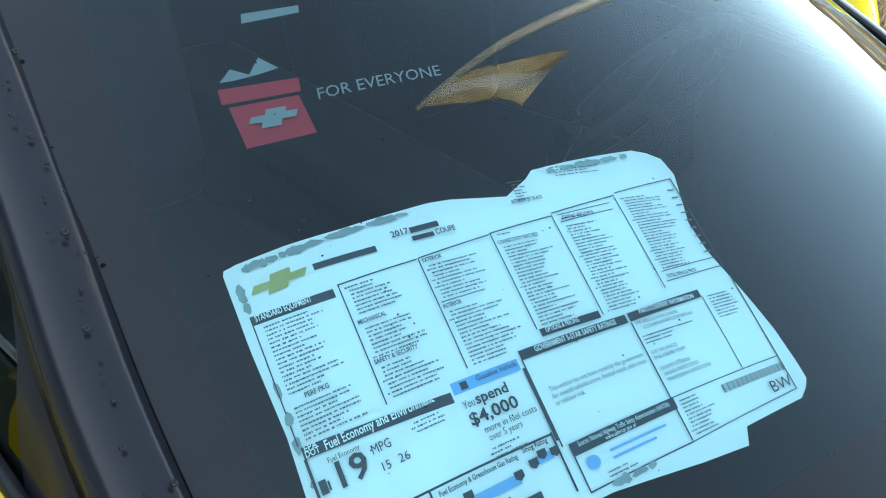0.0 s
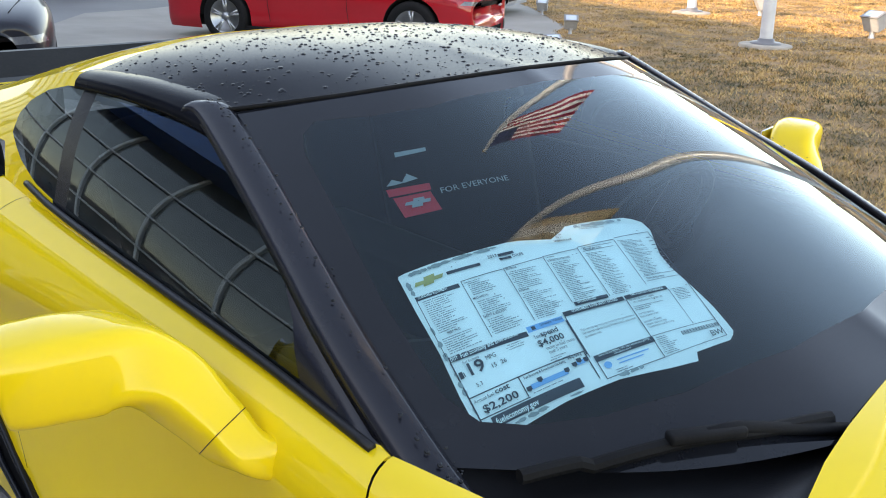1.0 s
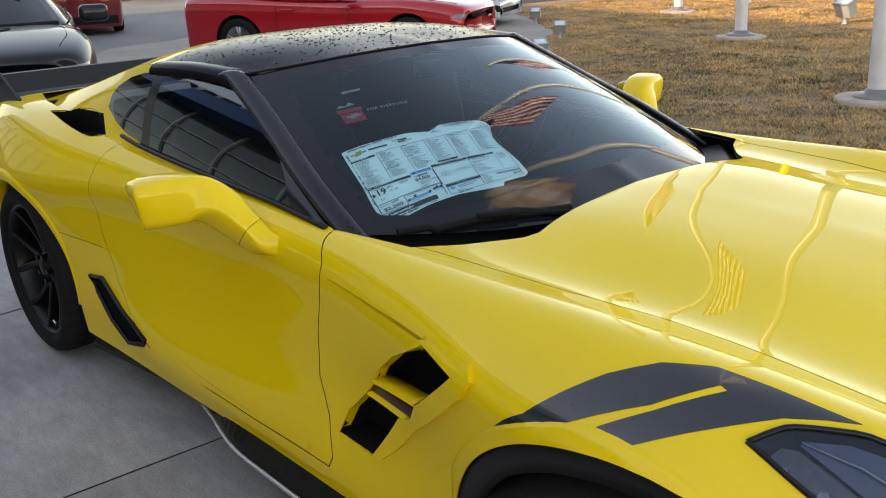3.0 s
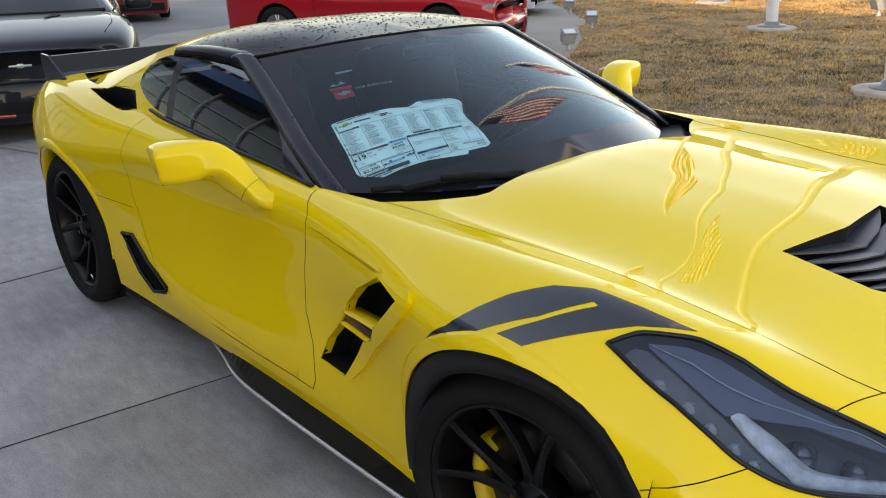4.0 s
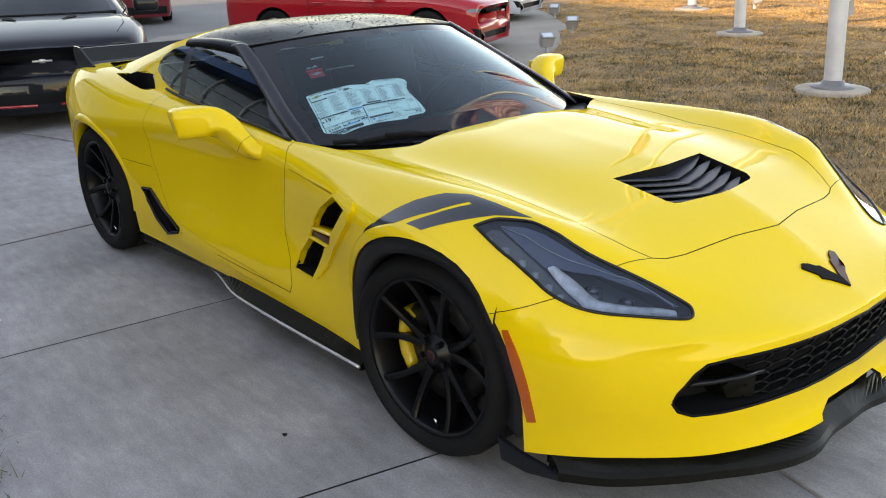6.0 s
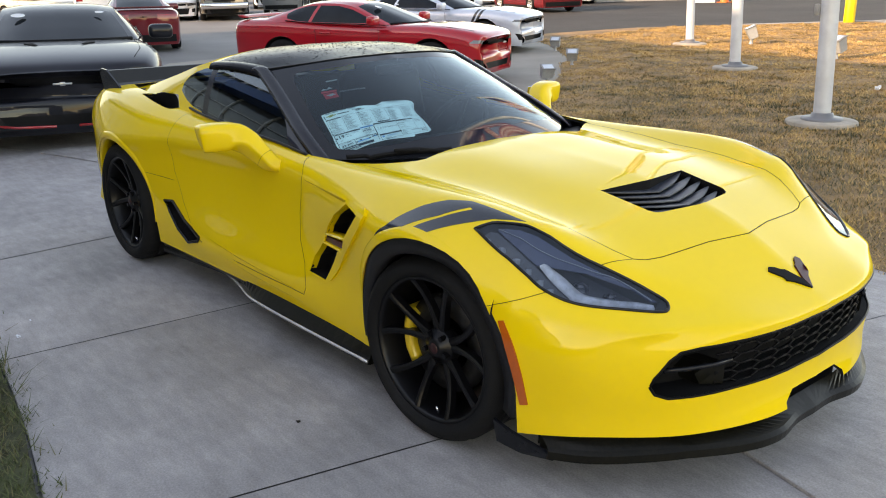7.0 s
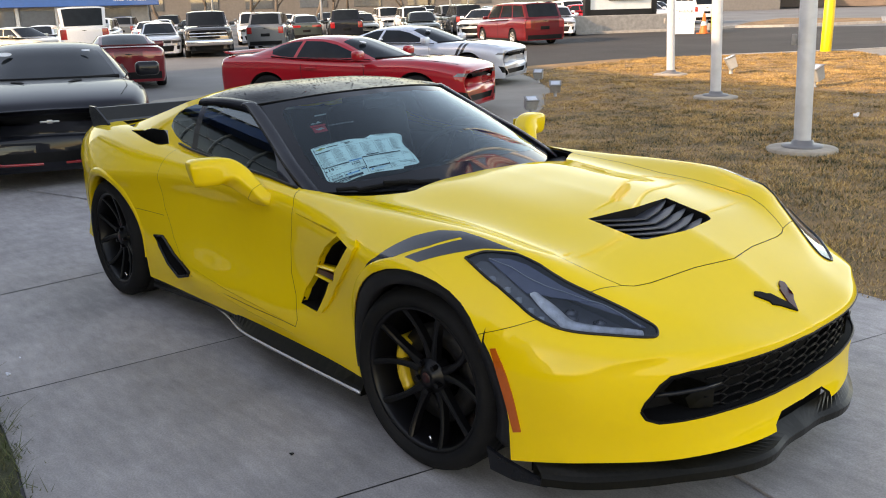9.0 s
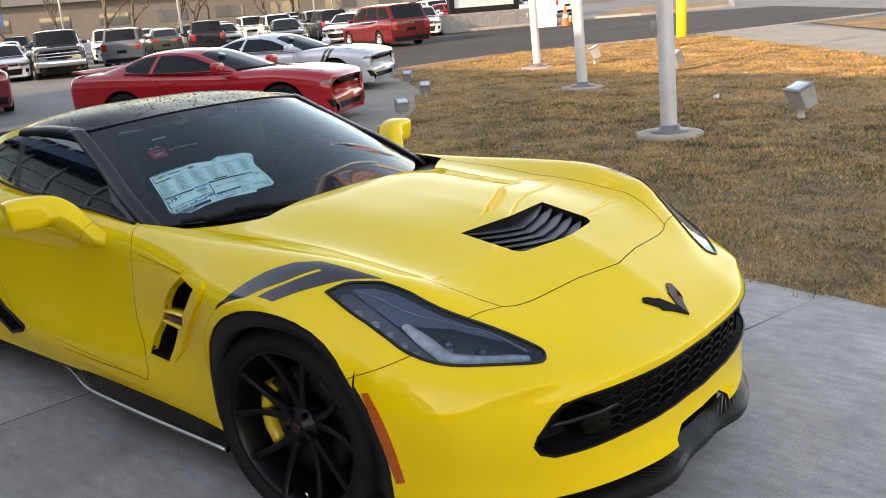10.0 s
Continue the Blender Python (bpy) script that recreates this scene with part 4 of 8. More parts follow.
w = build_wheel(.334, .261, .285, 18, .178, 182)
w.matrix_basis = pose(0, -.897, .331, 0, 0, 5)
copy_thing(w, pose(0, .897, .331, 0, 0, 175))
w = build_wheel(.338, .26, .33, 32, .182, 20)
w.matrix_basis = pose(-2.71, -.914, .338)
copy_thing(w, pose(-2.71, .914, .338, 0, 0, 180))


# ---- the yellow sports car: trim, glass, cabin ----
# front splitter, with a tongue in the middle and upturned ends
outer = [(.958, 0), (.955, -.12), (.970, -.27), (.932, -.42), (.835, -.595), (.735, -.72), (.63, -.82), (.52, -.885)]
inner_edge = [(.47, -.87), (.57, -.80), (.69, -.68), (.80, -.52), (.89, -.30), (.905, 0)]
b = bmesh.new()
n = 36
so, si = spline(outer, np.linspace(0, 7, n)), spline(inner_edge[::-1], np.linspace(0, 5, n))
rows = []
for (ox, oy), (ix, iy) in zip(so, si):
    dip = .03 * max(0.0, (abs(oy) - .60) / .285)
    rows.append([b.verts.new((ix, iy, .208 - dip)), b.verts.new((ox - .014, oy * .99, .180 - dip)), b.verts.new((ox, oy, .170 - dip)), b.verts.new((ox - .004, oy, .142 - dip)), b.verts.new((ix, iy, .146 - dip))])
for r0, r1 in zip(rows, rows[1:]):
    for k in range(5):
        b.faces.new((r0[k], r0[(k + 1) % 5], r1[(k + 1) % 5], r1[k]))
b.faces.new(rows[-1])
join(b, clone(b, MIRROR))
bmesh.ops.remove_doubles(b, verts=b.verts, dist=1e-4)
bmesh.ops.recalc_face_normals(b, faces=b.faces)
part("splitter", b, CARBON, car, "black flecked front splitter", smooth=False)
b = bmesh.new()
prof = [(.33, -.945, .205), (.40, -.945, .185), (.52, -.885, .135), (.53, -.872, .105), (.42, -.91, .10), (.335, -.93, .115)]
extrude_poly(b, prof, (0, .014, 0))
bmesh.ops.recalc_face_normals(b, faces=b.faces)
bmesh.ops.bevel(b, geom=b.edges[:], offset=.004, segments=2, affect="EDGES")
both("splitter_winglet", b, GLOSS_BLACK, "upturned end of the splitter", smooth=False)
b = bmesh.new()
rows = []
for (ox, oy), (ix, iy) in zip(so, si):
    rows.append([b.verts.new((ix - .03, iy * .97, .26)), b.verts.new((ix - .03, iy * .97, .12))])
for r0, r1 in zip(rows, rows[1:]):
    b.faces.new((r0[0], r1[0], r1[1], r0[1]))
join(b, clone(b, MIRROR))
part("lower_intake", b, MATT_BLACK, car, "black lower intake behind the lip")

# side skirts
so = spline([(-.375, -.912), (-.75, -.912), (-1.05, -.908), (-1.3, -.895), (-1.5, -.845), (-1.65, -.815), (-1.8, -.815), (-2.0, -.84), (-2.31, -.868)], np.linspace(0, 8, 50))
b = bmesh.new()
rows = []
for x, y in so:
    h = BODY.side(x, .21)
    by = h.y if h else -.86
    rows.append([b.verts.new(p) for p in ((x, by + .03, .212), (x, by + .004, .204), (x, min(y + .01, by + .03), .160), (x, y, .150), (x, y + .002, .132), (x, by + .10, .130))])
for r0, r1 in zip(rows, rows[1:]):
    for k in range(6):
        b.faces.new((r0[k], r0[(k + 1) % 6], r1[(k + 1) % 6], r1[k]))
b.faces.new(rows[0])
b.faces.new(rows[-1][::-1])
bmesh.ops.recalc_face_normals(b, faces=b.faces)
both("side_skirt", b, CARBON, "black flecked side skirt under the door", smooth=False)
# the reflection along the skirt's lip is added as a pale tube
b = bmesh.new()
tube(b, [(x, y - .003, .148) for x, y in so[:34]], .0068, 6)
both("skirt_edge", b, material("glint_grey", (.60, .60, .62), .22, .6, .1, 20), "thin pale line standing for the reflection on the skirt's edge")
b = bmesh.new()
box(b, (-1.36, 0, .16), (3.7, 1.44, .05), None, .01)
part("floor_pan", b, DARK, car, "black underbody")

# rear spoiler
b = bmesh.new()
n = 24
rows = []
for i in range(n + 1):
    y = -.735 + 1.47 * i / n
    q = 1 - (abs(y) / .735) ** 2
    x0 = -3.05 - .06 * q
    rows.append([b.verts.new(p) for p in ((x0, y, .948 + .012 * q), (x0 - .10, y, .985), (x0 - .205, y, 1.055), (x0 - .222, y, 1.058), (x0 - .225, y, 1.045), (x0 - .17, y, .955), (x0 - .1, y, .93))])
for r0, r1 in zip(rows, rows[1:]):
    for k in range(7):
        b.faces.new((r0[k], r0[(k + 1) % 7], r1[(k + 1) % 7], r1[k]))
b.faces.new(rows[0])
b.faces.new(rows[-1][::-1])
bmesh.ops.recalc_face_normals(b, faces=b.faces)
part("spoiler", b, CARBON, car, "dark flecked rear spoiler blade", smooth=False)
for s in (-1, 1):
    b = bmesh.new()
    extrude_poly(b, [(-2.98, s * .735, .935), (-3.01, s * .735, .975), (-3.20, s * .735, 1.066), (-3.29, s * .735, 1.07), (-3.30, s * .735, 1.03), (-3.26, s * .735, .94)], (0, s * .012, 0))
    bmesh.ops.recalc_face_normals(b, faces=b.faces)
    part("spoiler_end", b, GLOSS_BLACK, car, "black end plate of the spoiler", smooth=False)

# door mirrors
def mirror_sections():
    return [((-1.335, -1.064, .905), .042, .065), ((-1.332, -1.054, .907), .057, .092), ((-1.318, -1.03, .909), .060, .102), ((-1.30, -.985, .911), .061, .104),
            ((-1.272, -.93, .907), .059, .096), ((-1.235, -.890, .882), .047, .084), ((-1.187, -.862, .838), .037, .070), ((-1.145, -.838, .800), .033, .062), ((-1.12, -.80, .782), .030, .056), ((-1.10, -.73, .772), .030, .056)]


b = bmesh.new()
secs = mirror_sections()
rows = []
t = np.linspace(0, len(secs) - 1, 40)
ctr, sz = spline([s[0] for s in secs], t), spline([(s[1], s[2]) for s in secs], t)
for i in range(40):
    c = Vector(ctr[i])
    d = (Vector(ctr[min(i + 1, 39)]) - Vector(ctr[max(i - 1, 0)])).normalized()
    fwd = Vector((1, .25, 0))
    fwd = (fwd - d * fwd.dot(d)).normalized()
    upv = d.cross(fwd).normalized()
    if upv.z < 0:
        upv = -upv
    ring = []
    for k in range(24):
        a = 2 * math.pi * k / 24
        ca, sa = math.cos(a), math.sin(a)
        ring.append(b.verts.new(c + fwd * (math.copysign(abs(ca) ** .55, ca) * sz[i][1] * .62) + upv * (math.copysign(abs(sa) ** .5, sa) * sz[i][0])))
    rows.append(ring)
for r0, r1 in zip(rows, rows[1:]):
    for k in range(24):
        b.faces.new((r0[k], r0[(k + 1) % 24], r1[(k + 1) % 24], r1[k]))
b.faces.new(rows[0])
b.faces.new(rows[-1][::-1])
bmesh.ops.recalc_face_normals(b, faces=b.faces)
seam = [v.co.copy() for v in rows[28]]
caps = both("door_mirror", b, YELLOW, "yellow teardrop door mirror on a stalk")
for ob, s in zip(caps, (1, -1)):
    b = bmesh.new()
    box(b, (-1.362, -s * .95, .911), (.006, .09, .07), Matrix.Rotation(radians(-8 * s), 4, "Z"), .003, 1)
    part("mirror_glass", b, CHROME, ob)
    b = bmesh.new()
    tube(b, [(p.x, s * p.y, p.z) for p in seam + seam[:1]], .0008, 6)
    part("mirror_seam", b, GLOSS_BLACK, ob)

# windshield: clear glass inside a black border
CLEAR = [(-.655, .02), (-.685, -.2), (-.745, -.40), (-.80, -.515), (-.855, -.59), (-.905, -.635), (-.96, -.647), (-1.114, -.618), (-1.254, -.577), (-1.40, -.535), (-1.435, -.512), (-1.445, -.48), (-1.39, -.40), (-1.345, -.30), (-1.325, -.12), (-1.32, .02)]
clear = cut_shape(shield_bm, [(x, y, SHIELD.down(x, min(y, -.0001)).z if SHIELD.down(x, min(y, -.0001)) else 1) for x, y in CLEAR], (0, 0, 1), lambda c: True)
for nm, bm_, mt, lab in (("windshield", clear, WINDSHIELD, "raked dusty windshield with a black border"), ("windshield_border", shield_bm, BORDER_BLACK, "black ceramic border of the windshield")):
    join(bm_, clone(bm_, MIRROR))
    bmesh.ops.remove_doubles(bm_, verts=bm_.verts, dist=1e-4)
    ob = SHIELD.smooth(part(nm, bm_, mt, car, lab))
    if nm == "windshield":
        ob.visible_shadow = False
        co = [v.co.copy() for v in ob.data.vertices]
        even = lambda p: (1, p.x + 1, (p.x + 1) ** 2, p.y ** 2, p.y ** 4, (p.x + 1) * p.y ** 2)
        odd = lambda p: (p.y, p.y ** 3, (p.x + 1) * p.y, (p.x + 1) ** 2 * p.y)
        N = np.array([tuple(SHIELD.normal(p)) for p in co])
        E_, O_ = np.array([even(p) for p in co]), np.array([odd(p) for p in co])
        fx, fz, fy = [np.linalg.lstsq(M, N[:, k], rcond=None)[0] for M, k in ((E_, 0), (E_, 2), (O_, 1))]
        ob.data.normals_split_custom_set_from_vertices([Vector((a, b_, c)).normalized() for a, b_, c in zip(E_ @ fx, O_ @ fy, E_ @ fz)])

# roof panel, hatch glass and the yellow halo behind
panel = cut_shape(roof_bm, [(-1.30, -.7, 0), (-1.30, .02, 0), (-2.10, .02, 0), (-2.10, -.3, 0), (-2.05, -.5, 0), (-1.985, -.7, 0)], (0, 0, 1), lambda c: True)
hatch = cut_shape(roof_bm, [(-2.17, .02, 0), (-2.17, -.30, 0), (-2.2, -.42, 0), (-2.6, -.46, 0), (-3.0, -.47, 0), (-3.13, -.40, 0), (-3.13, .02, 0)], (0, 0, 1), lambda c: True)
for nm, bm_, mt, lab in (("roof_panel", panel, ROOF_BLACK, "black removable roof panel beaded with rain"), ("hatch_glass", hatch, SIDE_GLASS, "tinted rear hatch glass"), ("roof_halo", roof_bm, YELLOW, "yellow rear roof frame")):
    join(bm_, clone(bm_, MIRROR))
    bmesh.ops.remove_doubles(bm_, verts=bm_.verts, dist=1e-4)
    ROOF.smooth(part(nm, bm_, mt, car, lab))

# side windows
DOOR_GLASS = [(-1.125, .860), (-1.19, .925), (-1.25, .968), (-1.36, 1.022), (-1.47, 1.076), (-1.60, 1.130), (-1.72, 1.148), (-1.83, 1.152), (-1.945, 1.149), (-1.90, .918), (-1.70, .900), (-1.50, .886), (-1.35, .875)]
QUARTER_GLASS = [(-2.0, 1.140), (-2.08, 1.133), (-2.17, 1.112), (-2.235, 1.082), (-2.262, 1.05), (-2.25, 1.012), (-2.15, .972), (-2.05, .943), (-1.955, .928)]
side_glass = [cut_shape(flank_bm, [(x, 0, z) for x, z in p], (0, -1, 0), lambda c: c.y < 0) for p in (DOOR_GLASS, QUARTER_GLASS)]
front_trim = cut_shape(flank_bm, [(-.90, 0, .80), (-.90, 0, 1.3), (-2.03, 0, 1.3), (-2.015, 0, 1.145), (-1.965, 0, .935), (-1.955, 0, .918), (-1.7, 0, .898), (-1.4, 0, .877), (-1.2, 0, .866), (-.95, 0, .846)], (0, -1, 0), lambda c: True)
panes = []
for g, nm, lab in zip(side_glass, ("door_window", "quarter_window"), ("dark tinted door window", "dark tinted quarter window")):
    for o in both(nm, g, SIDE_GLASS, lab, FLANK):
        o.visible_shadow = False
        panes.append(o)
pts = [v.co for o in panes for v in o.data.vertices if v.co.y < 0]
A = np.array([(1, p.x + 1.7, p.z - 1.0) for p in pts])
N = np.array([tuple(FLANK.normal(p)) for p in pts])
bend = np.linalg.lstsq(A, N, rcond=None)[0]
for o in panes:
    ns = []
    for v in o.data.vertices:
        n = Vector(np.array((1, v.co.x + 1.7, v.co.z - 1.0)) @ bend)
        if v.co.y > 0:
            n.y = -n.y
        ns.append(n.normalized())
    o.data.normals_split_custom_set_from_vertices(ns)
both("window_trim", front_trim, PILLAR_BLACK, "gloss black window frame and pillar", FLANK)
sill_pts = [(-.97, -.757, .846), (-1.21, -.752, .868), (-1.5, -.748, .884), (-1.7, -.749, .898), (-1.94, -.748, .918), (-2.08, -.742, .936)]
both("rear_pillar", flank_bm, YELLOW, "yellow rear pillar", FLANK)
b = bmesh.new()
tube(b, [Vector(p) + Vector((0, -.004, .002)) for p in spline(sill_pts, np.linspace(0, 5, 40))], .007, 8)
both("window_seal", b, SATIN_BLACK, "black rubber seal under the window")

# windscreen pillars
b = bmesh.new()
base = spline([(-.845, -.742, .806), (-.925, -.738, .842), (-1.10, -.712, .926), (-1.26, -.672, .998), (-1.42, -.635, 1.075), (-1.585, -.602, 1.152), (-1.63, -.606, 1.160)], np.linspace(0, 6, 36))
rows = []
for x, y, z in base:
    rows.append([b.verts.new(p) for p in ((x + .024, y + .040, z + .0005), (x + .019, y + .032, z + .004), (x + .013, y + .021, z + .006), (x + .006, y + .010, z + .006), (x - .001, y - .001, z + .003), (x - .007, y - .011, z - .003), (x - .011, y - .016, z - .014), (x - .01, y + .01, z - .02))])
for r0, r1 in zip(rows, rows[1:]):
    for k in range(8):
        b.faces.new((r0[k], r0[(k + 1) % 8], r1[(k + 1) % 8], r1[k]))
b.faces.new(rows[0])
b.faces.new(rows[-1][::-1])
bmesh.ops.recalc_face_normals(b, faces=b.faces)
both("windscreen_pillar", b, PILLAR_BLACK, "rain-spotted gloss black windscreen pillar")
b = bmesh.new()
rows = []
for x, y, z in spline([(-1.56, -.598, 1.142), (-1.66, -.604, 1.158), (-1.82, -.614, 1.166), (-1.95, -.618, 1.164), (-2.035, -.619, 1.160)], np.linspace(0, 4, 24)):
    rows.append([b.verts.new(p) for p in ((x, y + .055, z + .010), (x, y + .028, z + .0105), (x, y + .006, z + .008), (x, y - .010, z + .001), (x, y - .020, z - .011), (x, y - .024, z - .026), (x, y - .012, z - .030))])
for r0, r1 in zip(rows, rows[1:]):
    for k in range(6):
        b.faces.new((r0[k], r0[k + 1], r1[k + 1], r1[k]))
outward(b, (-1.8, -.3, .9))
both("roof_rail", b, ROOF_BLACK, "black roof rail above the door window")
b = bmesh.new()
top_seam = spline([(-1.372, 0, 1.207), (-1.402, -.25, 1.197), (-1.472, -.42, 1.177), (-1.59, -.60, 1.150)], np.linspace(0, 3, 30))
tube(b, list(top_seam)[::-1] + [(x, -y, z) for x, y, z in top_seam[1:]], .004, 6)
part("roof_seal", b, MATT_BLACK, car, "black seal between roof and windshield")

# cowl below the windshield, and the wipers
b = bmesh.new()
cl = spline([(-.55, .0), (-.545, -.25), (-.535, -.40), (-.53, -.46), (-.55, -.51), (-.61, -.58), (-.69, -.67), (-.73, -.715)], np.linspace(0, 7, 40))
bl = spline([(-.66, 0), (-.69, -.2), (-.72, -.35), (-.76, -.44), (-.80, -.5), (-.85, -.58), (-.90, -.66), (-.95, -.74)], np.linspace(0, 7, 40))
rows = []
for (x0, y0), (x1, y1) in zip(cl, bl):
    rows.append([b.verts.new((x0 + (x1 - x0) * k / 4, y0 + (y1 - y0) * k / 4, (.80 if k < 4 else .835) + .012 * math.sin(k * 1.6) - (.02 if k == 0 else 0))) for k in range(5)])
for r0, r1 in zip(rows, rows[1:]):
    for k in range(4):
        b.faces.new((r0[k], r0[k + 1], r1[k + 1], r1[k]))
join(b, clone(b, MIRROR))
bmesh.ops.remove_doubles(b, verts=b.verts, dist=1e-4)
bmesh.ops.recalc_face_normals(b, faces=b.faces)
part("cowl", b, SATIN_BLACK, car, "black plastic cowl under the windshield")


def on_shield(x, y, lift):
    p = SHIELD.down(x, -abs(y))
    q = Vector((x, y, p.z if p else .84))
    return q + SHIELD.normal(q) * lift


def wiper(line, pivot, drop=0.0):
    wob = part("wiper", bmesh.new(), MATT_BLACK, car, "black wiper resting low on the windshield")
    bm_ = bmesh.new()
    tube(bm_, [on_shield(x, y, .009) - Vector((0, 0, drop)) for x, y in spline(line, np.linspace(0, len(line) - 1, 24))], .0095, 8)
    bm_.to_mesh(wob.data)
    bm_.free()
    b2 = bmesh.new()
    mid = line[len(line) // 2]
    m0 = on_shield(*mid, .018) - Vector((0, 0, drop))
    tube(b2, [m0, m0 + Vector((.02, .04, .002)), Vector(pivot) + Vector((0, -.06, .025)), Vector(pivot)], .009, 8)
    part("wiper_arm", b2, MATT_BLACK, wob)
    b2 = bmesh.new()
    box(b2, m0, (.022, .11, .016), Matrix.Rotation(radians(-32), 4, "Z"), .005)
    part("wiper_clip", b2, MATT_BLACK, wob)
    return wob


wiper([(-.812, -.668), (-.784, -.60), (-.741, -.52), (-.696, -.44), (-.646, -.36), (-.600, -.27)], (-.575, -.20, .82))
wiper([(-.585, -.08), (-.58, .05), (-.585, .17), (-.60, .28), (-.63, .39)], (-.57, .26, .765), .05)

# cabin
b = bmesh.new()
box(b, (-1.75, 0, .33), (1.9, 1.40, .10), None, .02)
part("cabin_floor", b, INTERIOR, car)
b = bmesh.new()
rows = []
for i in range(17):
    y = -.70 + 1.40 * i / 16
    hump = .025 * math.exp(-((y - .37) / .16) ** 2)
    xf = -.62 - .30 * (abs(y) / .70) ** 2.2
    rows.append([b.verts.new(p) for p in ((xf, y, .80), (xf - .15, y, .825), (xf - .38, y, .84 + hump), (xf - .46, y, .81 + hump), (xf - .47, y, .70), (xf - .40, y, .50))])
for r0, r1 in zip(rows, rows[1:]):
    for k in range(5):
        b.faces.new((r0[k], r1[k], r1[k + 1], r0[k + 1]))
bmesh.ops.recalc_face_normals(b, faces=b.faces)
part("dashboard", b, INTERIOR, car, "black stitched dashboard")
b = bmesh.new()
box(b, (-1.65, 0, .58), (.95, .24, .26), None, .04, 3)
part("centre_console", b, INTERIOR, car)
for s in (-1, 1):
    seat = part("seat", bmesh.new(), INTERIOR, car, "black leather bucket seat")
    bm_ = bmesh.new()
    box(bm_, (-1.62, s * .37, .50), (.50, .48, .18), Matrix.Rotation(radians(-8), 4, "Y"), .06, 3)
    bm_.to_mesh(seat.data)
    bm_.free()
    b = bmesh.new()
    box(b, (-1.93, s * .37, .80), (.16, .48, .56), Matrix.Rotation(radians(-18), 4, "Y"), .06, 3)
    part("seat_back", b, INTERIOR, seat)
    b = bmesh.new()
    box(b, (-2.02, s * .37, 1.08), (.09, .26, .14), Matrix.Rotation(radians(-12), 4, "Y"), .04, 3)
    part("headrest", b, INTERIOR, seat)
b = bmesh.new()
box(b, (-2.28, 0, .72), (.06, 1.34, .62), None, .02)
part("rear_bulkhead", b, INTERIOR, car)
for s in (-1, 1):
    b = bmesh.new()
    box(b, (-1.55, s * .715, .64), (1.1, .05, .42), None, .02)
    part("door_card", b, INTERIOR, car)
wheel_in = part("steering_wheel", bmesh.new(), INTERIOR, car, "black three-spoke steering wheel")
bm_ = bmesh.new()
ring = [(0, .18 * math.cos(2 * math.pi * i / 32), .18 * math.sin(2 * math.pi * i / 32)) for i in range(34)]
tube(bm_, ring, .016, 8)
for a in (90, 215, 325):
    tube(bm_, [(0, 0, 0), (0, .17 * math.cos(radians(a)), .17 * math.sin(radians(a)))], .016, 6)
bm_.transform(pose(-1.30, .37, .80, 0, 24, 0))
bm_.to_mesh(wheel_in.data)
bm_.free()
b = bmesh.new()
box(b, (-1.32, 0, 1.135), (.03, .22, .06), None, .015)
part("rear_view_mirror", b, GLOSS_BLACK, car, "black rear-view mirror under the roof")

# ---- window sticker behind the windshield ----
PAPER = material("sticker_paper", (.90, .93, .93), .6, 0, .06, 14, bump=.08, bump_scale=8)
INK = material("printed_ink", (.035, .045, .065), .6, 0, .2, 60)
FINE_INK = material("fine_ink", (.14, .17, .19), .6, 0, .2, 60)
GREY_INK = material("worn_glue", (.42, .50, .52), .7, 0, .3, 60)
BLUE_INK = material("blue_ink", (.12, .45, .80), .6, 0, .08, 40)
GOLD_INK = material("gold_ink", (.55, .47, .16), .5, 0, .2, 60)
CORNERS = (Vector((-1.128, -.575)), Vector((-.940, -.188)), Vector((-.742, -.262)), Vector((-.882, -.647)))
SHEET_W, SHEET_H = .415, .30


def sheet(u, v, lift=0.0):
    """A place on the sticker: u along its top, v down its side."""
    tl, tr, br, bl = CORNERS
    p = (1 - v) * ((1 - u) * tl + u * tr) + v * ((1 - u) * bl + u * br)
    q = SHIELD.down(p.x, p.y)
    return q + SHIELD.normal(q) * (-.006 + lift)


def text_outline(text, size, bold=False):
    cu = bpy.data.curves.new("lettering", "FONT")
    cu.body, cu.size = text, size
    cu.resolution_u = 2
    cu.offset = size * .018 if bold else 0
    ob = bpy.data.objects.new("lettering", cu)
    me = bpy.data.meshes.new_from_object(ob)
    vs = [v.co.copy() for v in me.vertices]
    fs = [list(p.vertices) for p in me.polygons]
    bpy.data.objects.remove(ob)
    bpy.data.curves.remove(cu)
    bpy.data.meshes.remove(me)
    return vs, fs


def letter(b, text, u, v, h, width=None, bold=False, lift=.0022):
    """Lettering on the sticker, its baseline from (u, v), h metres tall, fitted to a width in u."""
    vs, fs = text_outline(text, h * 1.38, bold)
    wx = max(p.x for p in vs) or 1
    k = (width * SHEET_W / wx) if width else 1
    made = [b.verts.new(sheet(u + p.x * k / SHEET_W, v - p.y / SHEET_H, lift)) for p in vs]
    for f in fs:
        try:
            b.faces.new([made[i] for i in f])
        except ValueError:
            pass


def quad(b, u0, v0, u1, v1, lift=.0008, skew=0.0):
    nu = max(1, int(abs(u1 - u0) / .02))
    nv = max(1, int(abs(v1 - v0) / .04))
    g = [[b.verts.new(sheet(u0 + (u1 - u0) * i / nu, v0 + (v1 - v0) * j / nv + skew * i / nu, lift)) for j in range(nv + 1)] for i in range(nu + 1)]
    for a, c in zip(g, g[1:]):
        for j in range(nv):
            b.faces.new((a[j], a[j + 1], c[j + 1], c[j]))


